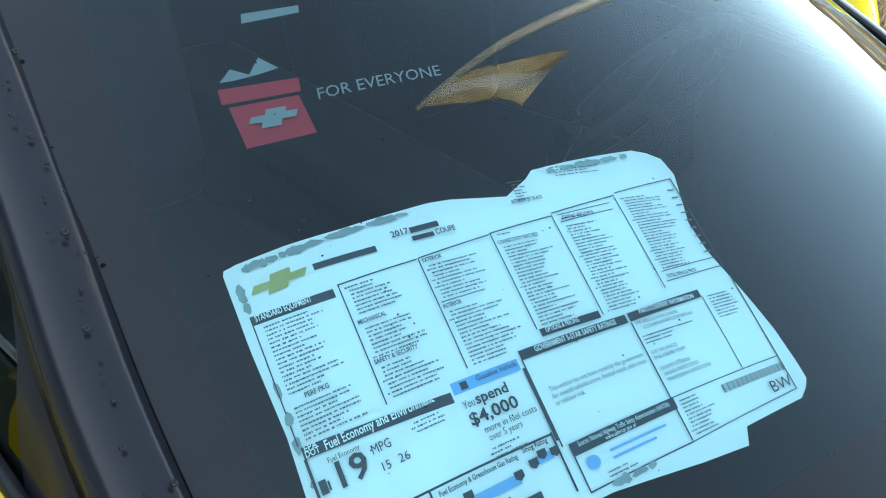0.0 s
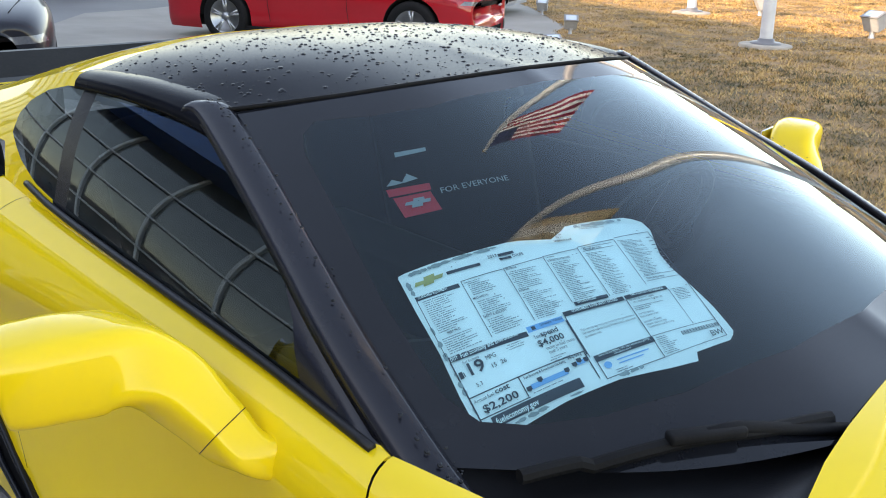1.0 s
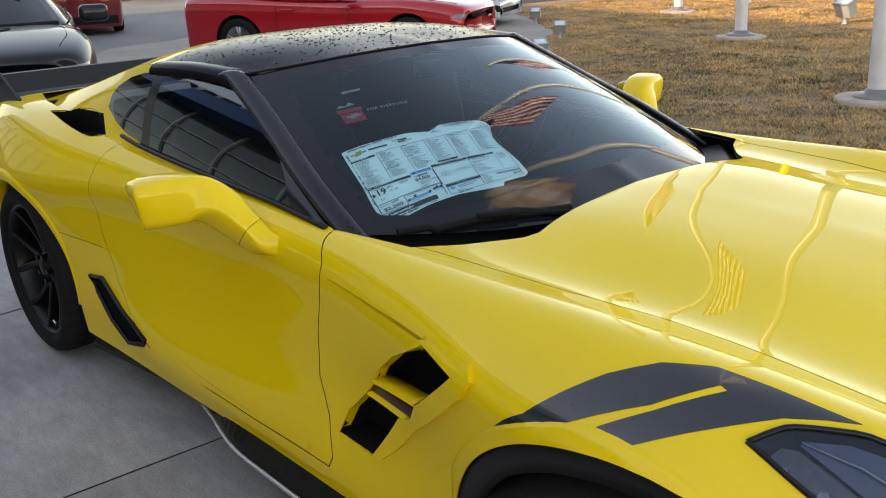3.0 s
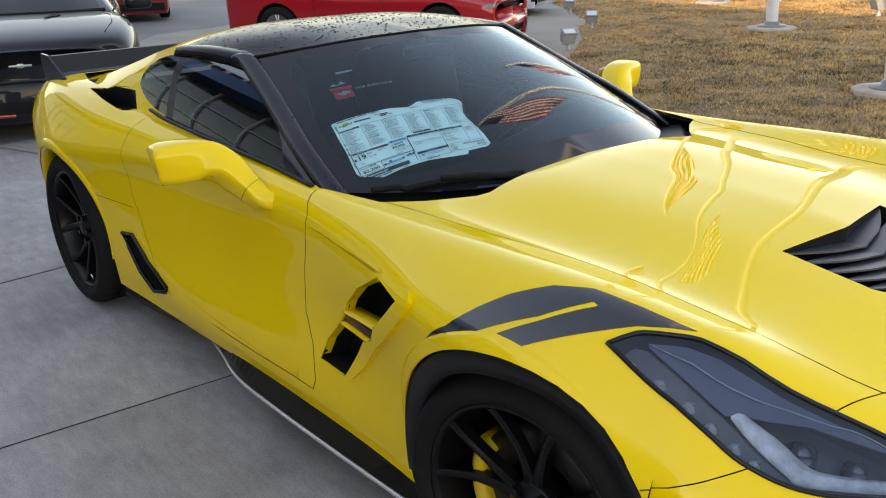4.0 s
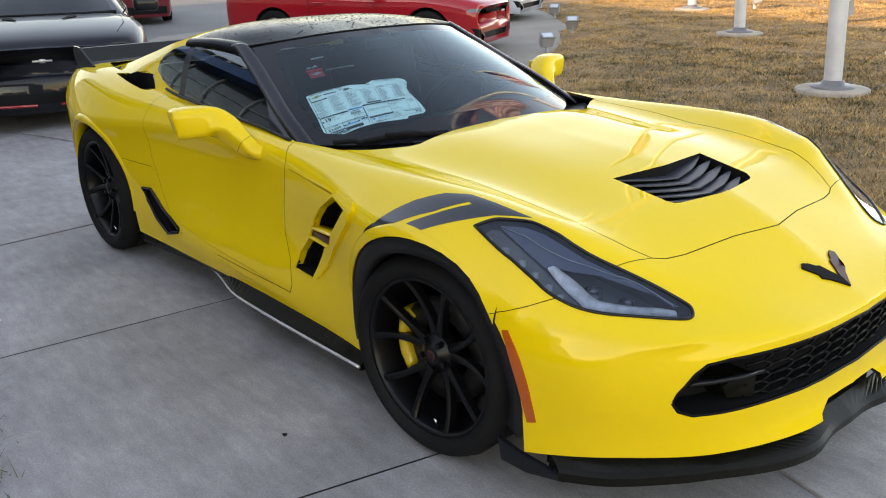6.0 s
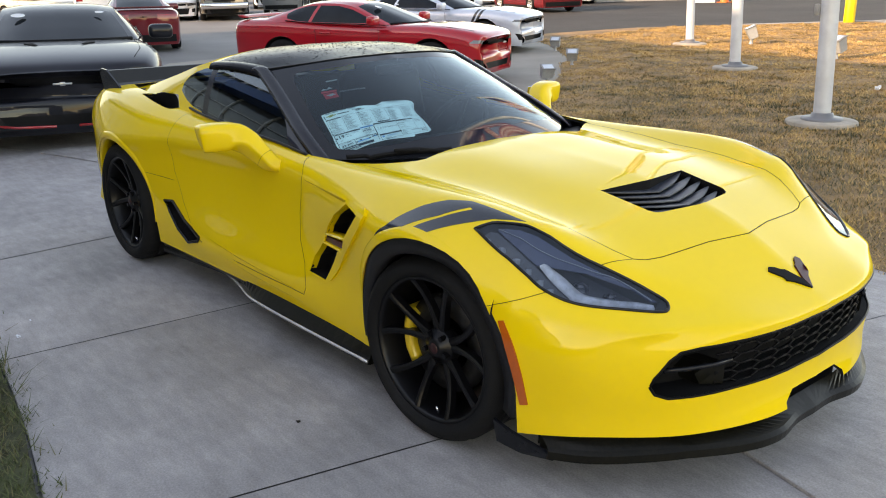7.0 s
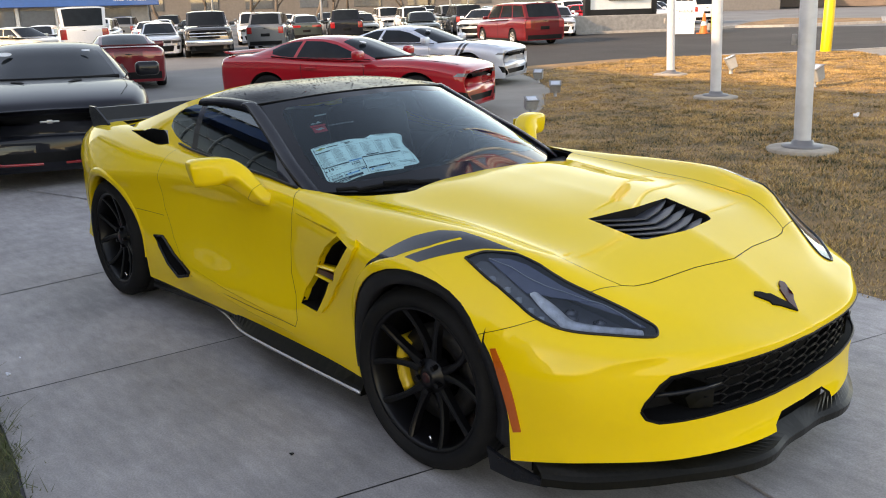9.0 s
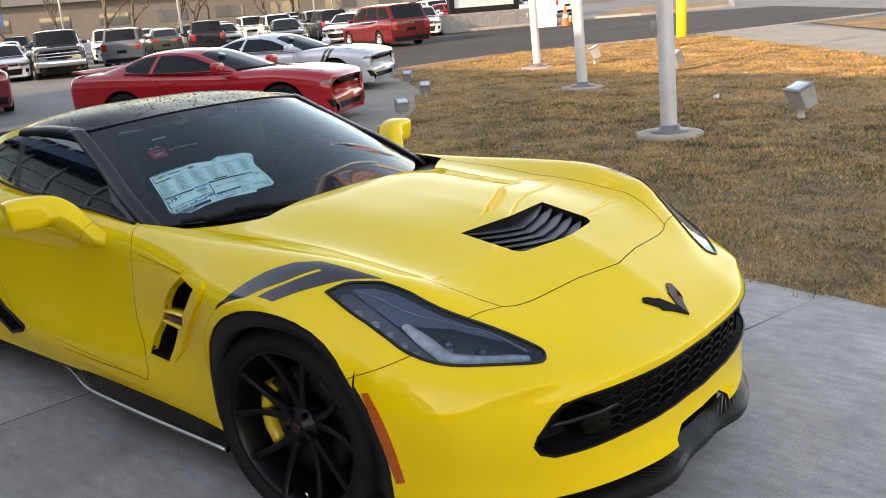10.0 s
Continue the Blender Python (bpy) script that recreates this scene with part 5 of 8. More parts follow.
sticker = thing("window_sticker", "torn white price sticker with blue panels behind the windshield", "sticker")
OUTLINE = [(-.004, .02), (.0, .005), (.023, -.002), (.12, -.012), (.23, -.014), (.412, -.030), (.46, -.026), (.513, -.012), (.578, .003), (.600, -.018), (.638, -.053), (.66, -.085), (.75, -.105), (.86, -.125), (.93, -.137), (.965, -.120), (.995, -.085), (1.003, .0), (.985, .10), (.963, .232), (.968, .36), (.984, .476), (1.000, .60), (1.017, .726), (1.025, .85), (1.026, .921), (1.012, .95), (.986, .979), (.90, .985), (.829, .990), (.812, 1.045), (.70, 1.03), (.501, .990), (.294, .985), (.14, 1.0), (0, 1.02), (-.004, .75), (.003, .497), (-.004, .25)]
b = bmesh.new()
g = [[None] * 33 for _ in range(33)]
for i in range(33):
    for j in range(33):
        u, v = -.05 + 1.1 * i / 32, -.16 + 1.25 * j / 32
        g[i][j] = b.verts.new((u, v, 0))
for i in range(32):
    for j in range(32):
        b.faces.new((g[i][j], g[i + 1][j], g[i + 1][j + 1], g[i][j + 1]))
paper = cut_shape(b, [(u, v, 0) for u, v in OUTLINE], (0, 0, 1), lambda c: True)
b.free()
for v in paper.verts:
    u_, v_ = v.co.x, v.co.y
    crease = .0015 * math.sin(u_ * 9 + v_ * 4) * math.sin(v_ * 7)
    v.co = sheet(u_, v_, crease - .001)
outward(paper, (-1.6, 0, .6))
part("paper", paper, PAPER, sticker, "torn white paper sheet")

glue = bmesh.new()
rnd = random.Random(4)
for k in range(70):
    s_ = rnd.random()
    u, v = (.03 + .33 * s_, .022 - .03 * s_) if k < 30 else (.016, .05 + .9 * s_) if k < 44 else (.70 + .22 * s_, -.070 - .035 * s_) if k < 56 else (.10 + .50 * s_, .972)
    du, dv = (.008 + .018 * rnd.random(), .006 + .009 * rnd.random()) if not 30 <= k < 44 else (.004 + .005 * rnd.random(), .01 + .02 * rnd.random())
    pts = [(u + du * math.cos(a) * (.6 + .6 * rnd.random()), v + dv * math.sin(a) * (.6 + .6 * rnd.random())) for a in [2 * math.pi * q / 9 for q in range(9)]]
    vs = [glue.verts.new(sheet(a, c, .0004 + .00001 * k)) for a, c in pts]
    glue.faces.new(vs)
part("glue_stains", glue, GREY_INK, sticker, "grey patches of old glue")["kind"] = "stuff"

dark = bmesh.new()
quad(dark, .014, .161, .170, .188, skew=.003)                 # heading of the first column
for u0, u1, v0, v1 in ((.182, .340, .156, .150), (.344, .500, .148, .130), (.504, .647, .126, .110), (.651, .815, .100, .070), (.820, .98, .060, .022)):
    quad(dark, u0, v0, u1, v0 + .004, skew=v1 - v0)
for u, v0, v1 in ((.014, .188, .532), (.180, .156, .526), (.342, .150, .517), (.502, .126, .478), (.648, .108, .498), (.812, .078, .470)):
    quad(dark, u, v0, u + .0022, v1)
quad(dark, .507, .480, .642, .505)
for v in (.118, .146):
    quad(dark, .662, v - .006, .795, v - .003, skew=-.014)
quad(dark, .979, .022, .982, .445)
quad(dark, .825, .405, .98, .408, skew=-.012)
quad(dark, .825, .445, .98, .448, skew=-.012)
quad(dark, .018, .537, .295, .568, skew=.026)                 # fuel economy heading
quad(dark, .447, .522, .692, .552, skew=-.003)                # safety heading
quad(dark, .698, .518, .884, .548, skew=-.014)
quad(dark, .459, .822, .702, .860, skew=-.004)
quad(dark, .016, .568, .021, .94)
quad(dark, .441, .575, .446, .80)
quad(dark, .446, .552, .449, .822)
quad(dark, .016, .768, .436, .774, skew=.006)
quad(dark, .190, .772, .194, .885)
quad(dark, .016, .884, .196, .889, skew=.004)
quad(dark, .436, .772, .440, .945)
quad(dark, .05, .897, .375, .952, skew=.004)
quad(dark, .696, .552, .699, .960)
quad(dark, .885, .53, .887, .812)
quad(dark, .700, .818, .985, .821, skew=-.004)
quad(dark, .459, .962, .700, .966)
quad(dark, .459, .86, .462, .962)
quad(dark, .700, .962, .985, .965, skew=-.02)
quad(dark, .982, .49, .985, .945)
for k in range(40):
    u = .817 + .166 * k / 40
    quad(dark, u, .840, u + (.0013 if k % 3 else .0028), .868)
part("ruled_bars", dark, INK, sticker, "dark heading bars and rules")["kind"] = "stuff"

fine = bmesh.new()
rnd = random.Random(9)
for u0, v0, v1, wd in ((.024, .200, .402, .13), (.024, .436, .528, .135), (.190, .172, .268, .115), (.190, .306, .395, .13), (.190, .426, .52, .13), (.350, .182, .305, .13), (.350, .340, .512, .135),
                       (.510, .138, .150, .07), (.510, .186, .472, .115), (.660, .128, .132, .12), (.662, .160, .492, .105), (.825, .088, .395, .115), (.70, .605, .640, .15), (.705, .835, .95, .095), (.893, .535, .63, .075),
                       (.205, .598, .625, .08), (.318, .746, .775, .08), (.50, .935, .95, .10), (.205, .878, .885, .20), (.59, -.048, .03, .05), (.70, -.085, -.045, .13)):
    v = v0
    while v < v1:
        ln = wd * (.45 + .5 * rnd.random())
        x = u0 + (.007 if rnd.random() < .8 else 0)
        while x < u0 + ln:
            wl = .002 + .0045 * rnd.random()
            hgt = .0036 + .0016 * rnd.random()
            quad(fine, x, v, min(x + wl, u0 + ln), v + hgt)
            x += wl + (.0013 if rnd.random() < .75 else .0045)
        v += .0122
for k in range(9):
    quad(fine, .955, .075 + .036 * k, .972, .081 + .036 * k)
part("fine_print", fine, FINE_INK, sticker, "rows of fine print too small to read")["kind"] = "stuff"

heads = bmesh.new()
quad(heads, .152, .072, .276, .092, skew=.001)                # maker's name as a bar
quad(heads, .352, .043, .412, .063, skew=-.002)
quad(heads, .35, .074, .395, .090)
part("name_bars", heads, INK, sticker, "dark bars of the printed model name")["kind"] = "stuff"

words = bmesh.new()
for txt, u, v, h, w_, bd in (("19", .048, .672, .0205, .066, True), ("MPG", .126, .631, .0078, .036, False), ("15", .130, .680, .0072, .019, False), ("26", .164, .679, .0072, .021, False),
                             ("You", .306, .622, .0070, .022, False), ("spend", .331, .622, .0095, .066, True), ("$4,000", .306, .672, .0110, .098, True), ("more in fuel costs", .324, .703, .0060, .107, False), ("over 5 years", .326, .727, .0060, .068, False),
                             ("2017", .312, .064, .0065, .036, True), ("COUPE", .398, .090, .0060, .042, True), ("EXTERIOR", .348, .170, .0042, .04, True), ("INTERIOR", .348, .329, .0042, .038, True), ("MECHANICAL", .188, .292, .0042, .055, True), ("SAFETY & SECURITY", .188, .414, .0042, .085, True), ("PERF PKG", .055, .424, .0045, .045, True), ("CONNECTIVITY FEATURES", .508, .176, .0042, .09, True),
                             ("5.3", .058, .738, .0068, .022, False), ("Annual fuel", .026, .808, .0055, .068, False), ("cost", .100, .806, .0085, .052, True), ("$2,200", .040, .868, .0118, .125, True),
                             ("Fuel Economy", .052, .602, .0042, .058, False), ("Gasoline Vehicle", .348, .562, .0050, .085, False), ("Fuel Economy & Greenhouse Gas Rating", .205, .800, .0044, .155, True), ("Smog Rating", .372, .793, .0044, .052, True),
                             ("This vehicle has not been rated by the government", .470, .668, .0046, .215, False), ("for overall vehicle score, frontal crash, side crash", .470, .690, .0046, .215, False), ("or rollover risk.", .470, .712, .0046, .065, False),
                             ("BW", .921, .928, .0125, .058, False), ("FOR VEHICLES IN THIS CARLINE:", .704, .566, .0036, .105, False), ("U.S./CANADIAN PARTS CONTENT: 66%", .715, .585, .0036, .125, False), ("FOR THIS VEHICLE:", .704, .672, .0036, .065, False), ("FINAL ASSEMBLY POINT:", .704, .692, .0036, .08, False),
                             ("COUNTRY OF ORIGIN:", .704, .730, .0036, .075, False), ("ENGINE: UNITED STATES", .708, .750, .0036, .085, False), ("TRANSMISSION: UNITED STATES", .708, .770, .0036, .11, False),
                             ("TOTAL VEHICLE PRICE*", .828, .437, .0042, .08, True), ("STANDARD VEHICLE PRICE", .668, .134, .0038, .075, True), ("INTERIOR: JET BLACK", .578, .040, .0044, .072, True)):
    letter(words, txt, u, v, h, w_, bd)
part("printed_words", words, INK, sticker, "dark printed words and figures")["kind"] = "stuff"

white = bmesh.new()
for txt, u, v, h, w_, bd in (("STANDARD EQUIPMENT", .022, .182, .0056, .105, True), ("Fuel Economy and Environment", .056, .570, .0078, .205, True), ("EPA", .022, .553, .0052, .024, True), ("DOT", .021, .568, .0052, .026, True), ("GOVERNMENT 5-STAR SAFETY RATINGS", .478, .543, .0056, .185, True), ("PARTS CONTENT INFORMATION", .722, .533, .0052, .14, True), ("OPTIONS & PRICING", .516, .498, .0050, .075, True),
                             ("Source: National Highway Traffic Safety Administration (NHTSA)", .474, .840, .0046, .21, False), ("www.safercar.gov or", .530, .855, .0040, .07, False), ("fueleconomy.gov", .060, .944, .0095, .15, True)):
    letter(white, txt, u, v, h, w_, bd, .0030)
part("reversed_words", white, PAPER, sticker, "white words on the dark bars")["kind"] = "stuff"

blue = bmesh.new()
quad(blue, .300, .541, .438, .576)
quad(blue, .215, .835, .350, .862)
quad(blue, .392, .815, .425, .838)
vs = [blue.verts.new(sheet(.490 + .014 * math.cos(2 * math.pi * q / 20), .895 + .020 * math.sin(2 * math.pi * q / 20), .0012)) for q in range(20)]
blue.faces.new(vs)
for k in range(2):
    quad(blue, .53, .882 + .022 * k, .66 - .03 * k, .889 + .022 * k)
part("blue_panels", blue, BLUE_INK, sticker, "light blue printed panels")["kind"] = "stuff"
marks = bmesh.new()
for u, v in ((.252, .830), (.350, .840), (.206, .852), (.405, .815), (.384, .828), (.430, .822)):
    vs = [marks.verts.new(sheet(u + a, v + c, .0016)) for a, c in ((-.009, -.012), (.009, -.012), (.009, .007), (0, .016), (-.009, .007))]
    marks.faces.new(vs)
quad(marks, .025, .632, .038, .668)
quad(marks, .040, .640, .043, .664)
quad(marks, .316, .548, .330, .570, .0014)
part("rating_marks", marks, INK, sticker)["kind"] = "stuff"
gold = bmesh.new()
gb = [(.031, .104), (.040, .080), (.070, .080), (.074, .062), (.112, .058), (.110, .076), (.141, .074), (.132, .098), (.102, .098), (.097, .114), (.060, .118), (.063, .102)]
gold.faces.new([gold.verts.new(sheet(a, c, .0012)) for a, c in gb])
part("badge_shape", gold, GOLD_INK, sticker, "plain gold badge shape")

# ---- decal on the windshield ----
decal = thing("windshield_decal", "red gift box decal with white lettering on the windshield", "decal")
RED = material("decal_red", (.55, .015, .03), .55, 0, .1, 60)
WHITE = material("decal_white", (.26, .285, .30), .6, 0, .1, 60)


def film(points, lift=-.004):
    b = bmesh.new()
    c = Vector((sum(p[0] for p in points), sum(p[1] for p in points))) / len(points)
    vs = []
    for x, y in points:
        q = SHIELD.down(x, y)
        vs.append(b.verts.new(q + SHIELD.normal(q) * lift))
    b.faces.new(vs)
    outward(b, (-1.6, 0, .6))
    return b


part("gift_lid", film([(-1.251, -.488), (-1.216, -.425), (-1.204, -.432), (-1.237, -.494)]), RED, decal)
part("gift_box", film([(-1.231, -.491), (-1.202, -.436), (-1.164, -.447), (-1.191, -.502)]), RED, decal)
part("gift_bow", film([(-1.255, -.483), (-1.260, -.468), (-1.245, -.458), (-1.254, -.441), (-1.234, -.433), (-1.240, -.452), (-1.249, -.473)], -.003), WHITE, decal)
gm = lambda u, v: (-1.231 + .029 * u + .040 * v, -.491 + .055 * u - .011 * v)
part("gift_mark", film([gm(*p) for p in ((.16, .50), (.22, .36), (.42, .36), (.46, .24), (.74, .24), (.72, .36), (.88, .36), (.82, .52), (.62, .52), (.58, .66), (.30, .66), (.34, .52))], -.002), WHITE, decal)


def decal_words(text, p0, p1, up):
    vs, fs = text_outline(text, 1.0)
    wx, hy = max(p.x for p in vs), max(p.y for p in vs)
    b = bmesh.new()
    made = []
    for p in vs:
        x = p0[0] + (p1[0] - p0[0]) * p.x / wx + up[0] * p.y / hy
        y = p0[1] + (p1[1] - p0[1]) * p.x / wx + up[1] * p.y / hy
        q = SHIELD.down(x, y)
        made.append(b.verts.new(q + SHIELD.normal(q) * -.004))
    for f in fs:
        try:
            b.faces.new([made[i] for i in f])
        except ValueError:
            pass
    return b


part("slogan", decal_words("FOR EVERYONE", (-1.188, -.426), (-1.140, -.313), (-.010, .0055)), WHITE, decal, "white words for everyone")
part("name_bar", film([(-1.302, -.424), (-1.293, -.43), (-1.271, -.379), (-1.278, -.374)]), WHITE, decal, "white bar of a short name")

# ---- raindrops on the roof and pillars ----
b = bmesh.new()
rnd = random.Random(11)


def drop(c, n, r, stretch):
    q = n.to_track_quat("Z", "Y")
    rings = []
    for k, (rr, hh) in enumerate(((1.0, 0.0), (.86, .30), (.5, .50))):
        rings.append([b.verts.new(c + q @ Vector((r * rr * math.cos(a) * stretch, r * rr * math.sin(a), r * hh))) for a in [2 * math.pi * i / 8 for i in range(8)]])
    tip = b.verts.new(c + q @ Vector((0, 0, r * .58)))
    for a0, a1 in zip(rings, rings[1:]):
        for i in range(8):
            b.faces.new((a0[i], a0[(i + 1) % 8], a1[(i + 1) % 8], a1[i]))
    for i in range(8):
        b.faces.new((rings[-1][i], rings[-1][(i + 1) % 8], tip))


for k in range(1500):
    x, y = -1.40 - .62 * rnd.random(), -.58 + 1.16 * rnd.random()
    p = ROOF.down(x, y)
    if p is None or p.z < 1.14 or x > -1.38 - .45 * y * y:
        continue
    drop(p, ROOF.normal(p), .0011 + .0034 * rnd.random() ** 2.2, 1 + .5 * rnd.random())
for k in range(90):
    t_ = rnd.random()
    i = int(3 + t_ * 31)
    x, y, z = base[i]
    for s in (1, -1):
        drop(Vector((x + .012 + .014 * rnd.random(), s * (y + .010 + .030 * rnd.random()), z + .0095)), Vector((.5, -.3 * s, .8)).normalized(), .0012 + .0022 * rnd.random() ** 2, 1.1)
for k in range(260):
    x, y = -.72 - .62 * rnd.random(), -.60 + 1.2 * rnd.random()
    p = SHIELD.down(x, y)
    if p is not None:
        drop(p, SHIELD.normal(p), .0004 + .0006 * rnd.random(), 1.0)
def on_stripe(x, y):
    """Whether a place in plan lies inside the outline of the wing's stripe film."""
    inside = False
    for (x0, y0, _), (x1, y1, _) in zip(STRIPE, STRIPE[1:] + STRIPE[:1]):
        if (y0 > y) != (y1 > y) and x < (x1 - x0) * (y - y0) / (y1 - y0) + x0:
            inside = not inside
    return inside


for k in range(160):
    x, y = -.15 + .38 * rnd.random(), -.95 + .19 * rnd.random()
    p = BODY.down(x, y)
    if p is not None and on_stripe(x, y):
        drop(p, BODY.normal(p), .0008 + .0014 * rnd.random() ** 2, 1.1)
raindrops = tagged(part("raindrops", b, GLOSS_BLACK), "scattered raindrops on the black roof and glass", "raindrops", kind="stuff")


# ---- the car brought to its true proportions ----
FORE = (-0.0229, 0.0076, 0.0895, 0.0237, -0.0023, -0.0174, -0.0115, -0.0309, 0.0245, -0.0252)
SIDE = (-0.0056, -0.0347, -0.0025, 0.0209, -0.0030, 0.0221, 0.0045)
RISE = (-0.0042, 0.0116, 0.0162, -0.0165, -0.0011, -0.0051, 0.0077, -0.0019, 0.0136, -0.0190)


def true_form(p):
    """Moves points of the drawn car (an array, one row a point) to the true proportions, alike on both sides."""
    x, y, z = p[:, 0] + 1, p[:, 1], p[:, 2] - .7
    s = np.sqrt(y * y + .0144) - .12
    even = np.stack([np.ones_like(x), x, s, z, x * x, x * s, x * z, s * s, s * z, z * z], 1)
    odd = np.stack([y, x * y, s * y, z * y, x * x * y, x * s * y, x * z * y], 1)
    return p + np.stack([even @ np.array(FORE), odd @ np.array(SIDE), even @ np.array(RISE)], 1)


def settle(ob):
    me = ob.data
    n = len(me.vertices)
    co = np.empty(n * 3)
    me.vertices.foreach_get("co", co)
    co = co.reshape(n, 3)
    normals = None
    if me.has_custom_normals:
        vi = np.empty(len(me.loops), int)
        me.loops.foreach_get("vertex_index", vi)
        no_ = np.array([tuple(k.vector) for k in me.corner_normals])
        e = 1e-4
        jac = np.stack([(true_form(co + e * d) - true_form(co - e * d)) / (2 * e) for d in np.eye(3)], 2)
        inv = np.linalg.inv(jac).transpose(0, 2, 1)[vi]
        normals = np.einsum("nij,nj->ni", inv, no_)
        normals /= np.linalg.norm(normals, axis=1)[:, None]
    me.vertices.foreach_set("co", true_form(co).ravel())
    me.update()
    if normals is not None:
        me.normals_split_custom_set([tuple(v) for v in normals])


for top in (car, sticker, decal, raindrops):
    for ob in [top] + list(top.children_recursive):
        on_wheel = ob.name.startswith("wheel") and not ob.name.startswith("wheel_liner") or (ob.parent and ob.parent.name.startswith("wheel"))
        if ob.type == "MESH" and len(ob.data.vertices) and not on_wheel:
            settle(ob)


# ---- the setting: ground, drive, lawn, road ----
def rise(x, y):
    """The ground falls gently from the drive to the lot, then climbs a little."""
    clip = lambda v, a, b: min(max(v, a), b)
    return -.0245 * clip(y - 1, 0, 5.5) + .011 * clip(y - 6.5, 0, 55) + .0054 * clip(x + 3.5, -60, 0) - .055 * clip((-x - 3.5) / 4, 0, 1)


CONCRETE = material("pale_concrete", (.26, .235, .205), .82, 0, .14, 2.2, bump=.12, bump_scale=120, second=(.21, .19, .165), mix_scale=.9)
ASPHALT = material("worn_asphalt", (.050, .045, .042), .88, 0, .25, 1.2, bump=.2, bump_scale=90, spec=.25, second=(.034, .031, .030), mix_scale=.25)
LOT = material("lot_paving", (.16, .157, .157), .75, 0, .2, .8, bump=.15, bump_scale=60, second=(.11, .108, .108), mix_scale=.15)
KERB = material("kerb_concrete", (.33, .315, .30), .85, 0, .2, 6, bump=.2, bump_scale=80)
SOIL = material("dry_turf", (.37, .21, .090), .95, 0, .55, 14, bump=.6, bump_scale=60, second=(.17, .105, .045), mix_scale=1.1)
SOIL_GREEN = material("green_turf", (.075, .085, .035), .95, 0, .5, 12, bump=.6, bump_scale=60, second=(.05, .05, .025), mix_scale=3)


def sheet_part(name, outline, mat, lift, label, category, step=2.0):
    """A flat area of the ground inside an outline, following its rise."""
    b = bmesh.new()
    vs = [b.verts.new((x, y, 0)) for x, y in outline]
    f = b.faces.new(vs)
    ys = sorted({1.0, 6.5} | {round(min(p[1] for p in outline) + k * 6, 2) for k in range(1, 12)} | {61.5})
    for yv in ys:
        bmesh.ops.bisect_plane(b, geom=b.verts[:] + b.edges[:] + b.faces[:], dist=1e-4, plane_co=(0, yv, 0), plane_no=(0, 1, 0))
    for xv in (-63.5, -7.5, -3.5):
        bmesh.ops.bisect_plane(b, geom=b.verts[:] + b.edges[:] + b.faces[:], dist=1e-4, plane_co=(xv, 0, 0), plane_no=(1, 0, 0))
    bmesh.ops.triangulate(b, faces=b.faces)
    for v in b.verts:
        v.co.z = rise(v.co.x, v.co.y) + lift
    b.normal_update()
    for f in b.faces:
        if f.normal.z < 0:
            f.normal_flip()
    return tagged(part(name, b, mat, smooth=False), label, category, kind="structure")


b = bmesh.new()
xs = (-1500, -300, -63.5, -40, -15, -7.5, -3.5, 0, 15, 60, 300, 1500)
yl = (-1500, -300, -60, -20, 1, 6.5, 20, 40, 61.5, 120, 400, 1500)
g = [[b.verts.new((x, y, rise(x, y) - .012)) for y in yl] for x in xs]
for a, c in zip(g, g[1:]):
    for i in range(len(yl) - 1):
        b.faces.new((a[i], c[i], c[i + 1], a[i + 1]))
tagged(part("ground", b, LOT, smooth=False), "grey paved dealership lot reaching the horizon", "ground", kind="structure")

# curved concrete drive of radial slabs
CX, CY = -2.781, -13.778
RADII = (11.948, 14.076, 16.167)
drive = thing("pavement", "curved drive of pale concrete slabs with dark joints", "pavement", kind="structure")
b = bmesh.new()
vs = []
for k in range(33):
    a = radians(-6 + 146 * k / 32)
    vs.append([b.verts.new((CX + r * math.cos(a), CY + r * math.sin(a), rise(CX + r * math.cos(a), CY + r * math.sin(a)) - .011)) for r in (RADII[0], RADII[1], RADII[2])])
for r0, r1 in zip(vs, vs[1:]):
    for k in (0, 1):
        b.faces.new((r0[k], r0[k + 1], r1[k + 1], r1[k]))
part("joint_bed", b, material("joint_dirt", (.09, .088, .084), .95, 0, .4, 20), drive, "dark dirt in the joints")
SLAB = material("slab_concrete", (.405, .38, .376), .72, 0, .14, 7.0, bump=.15, bump_scale=160, second=(.33, .31, .307), mix_scale=1.7)
nt = SLAB.node_tree
oi = nt.nodes.new("ShaderNodeObjectInfo")
hs = nt.nodes.new("ShaderNodeHueSaturation")
mr = nt.nodes.new("ShaderNodeMapRange")
mr.inputs[3].default_value, mr.inputs[4].default_value = .92, 1.06
nt.links.new(oi.outputs["Random"], mr.inputs[0])
nt.links.new(mr.outputs[0], hs.inputs["Value"])
bsdf = nt.nodes["Principled BSDF"]
src = bsdf.inputs["Base Color"].links[0].from_socket
nt.links.new(src, hs.inputs["Color"])
gp_ = nt.nodes.new("ShaderNodeNewGeometry")
last = hs.outputs[0]
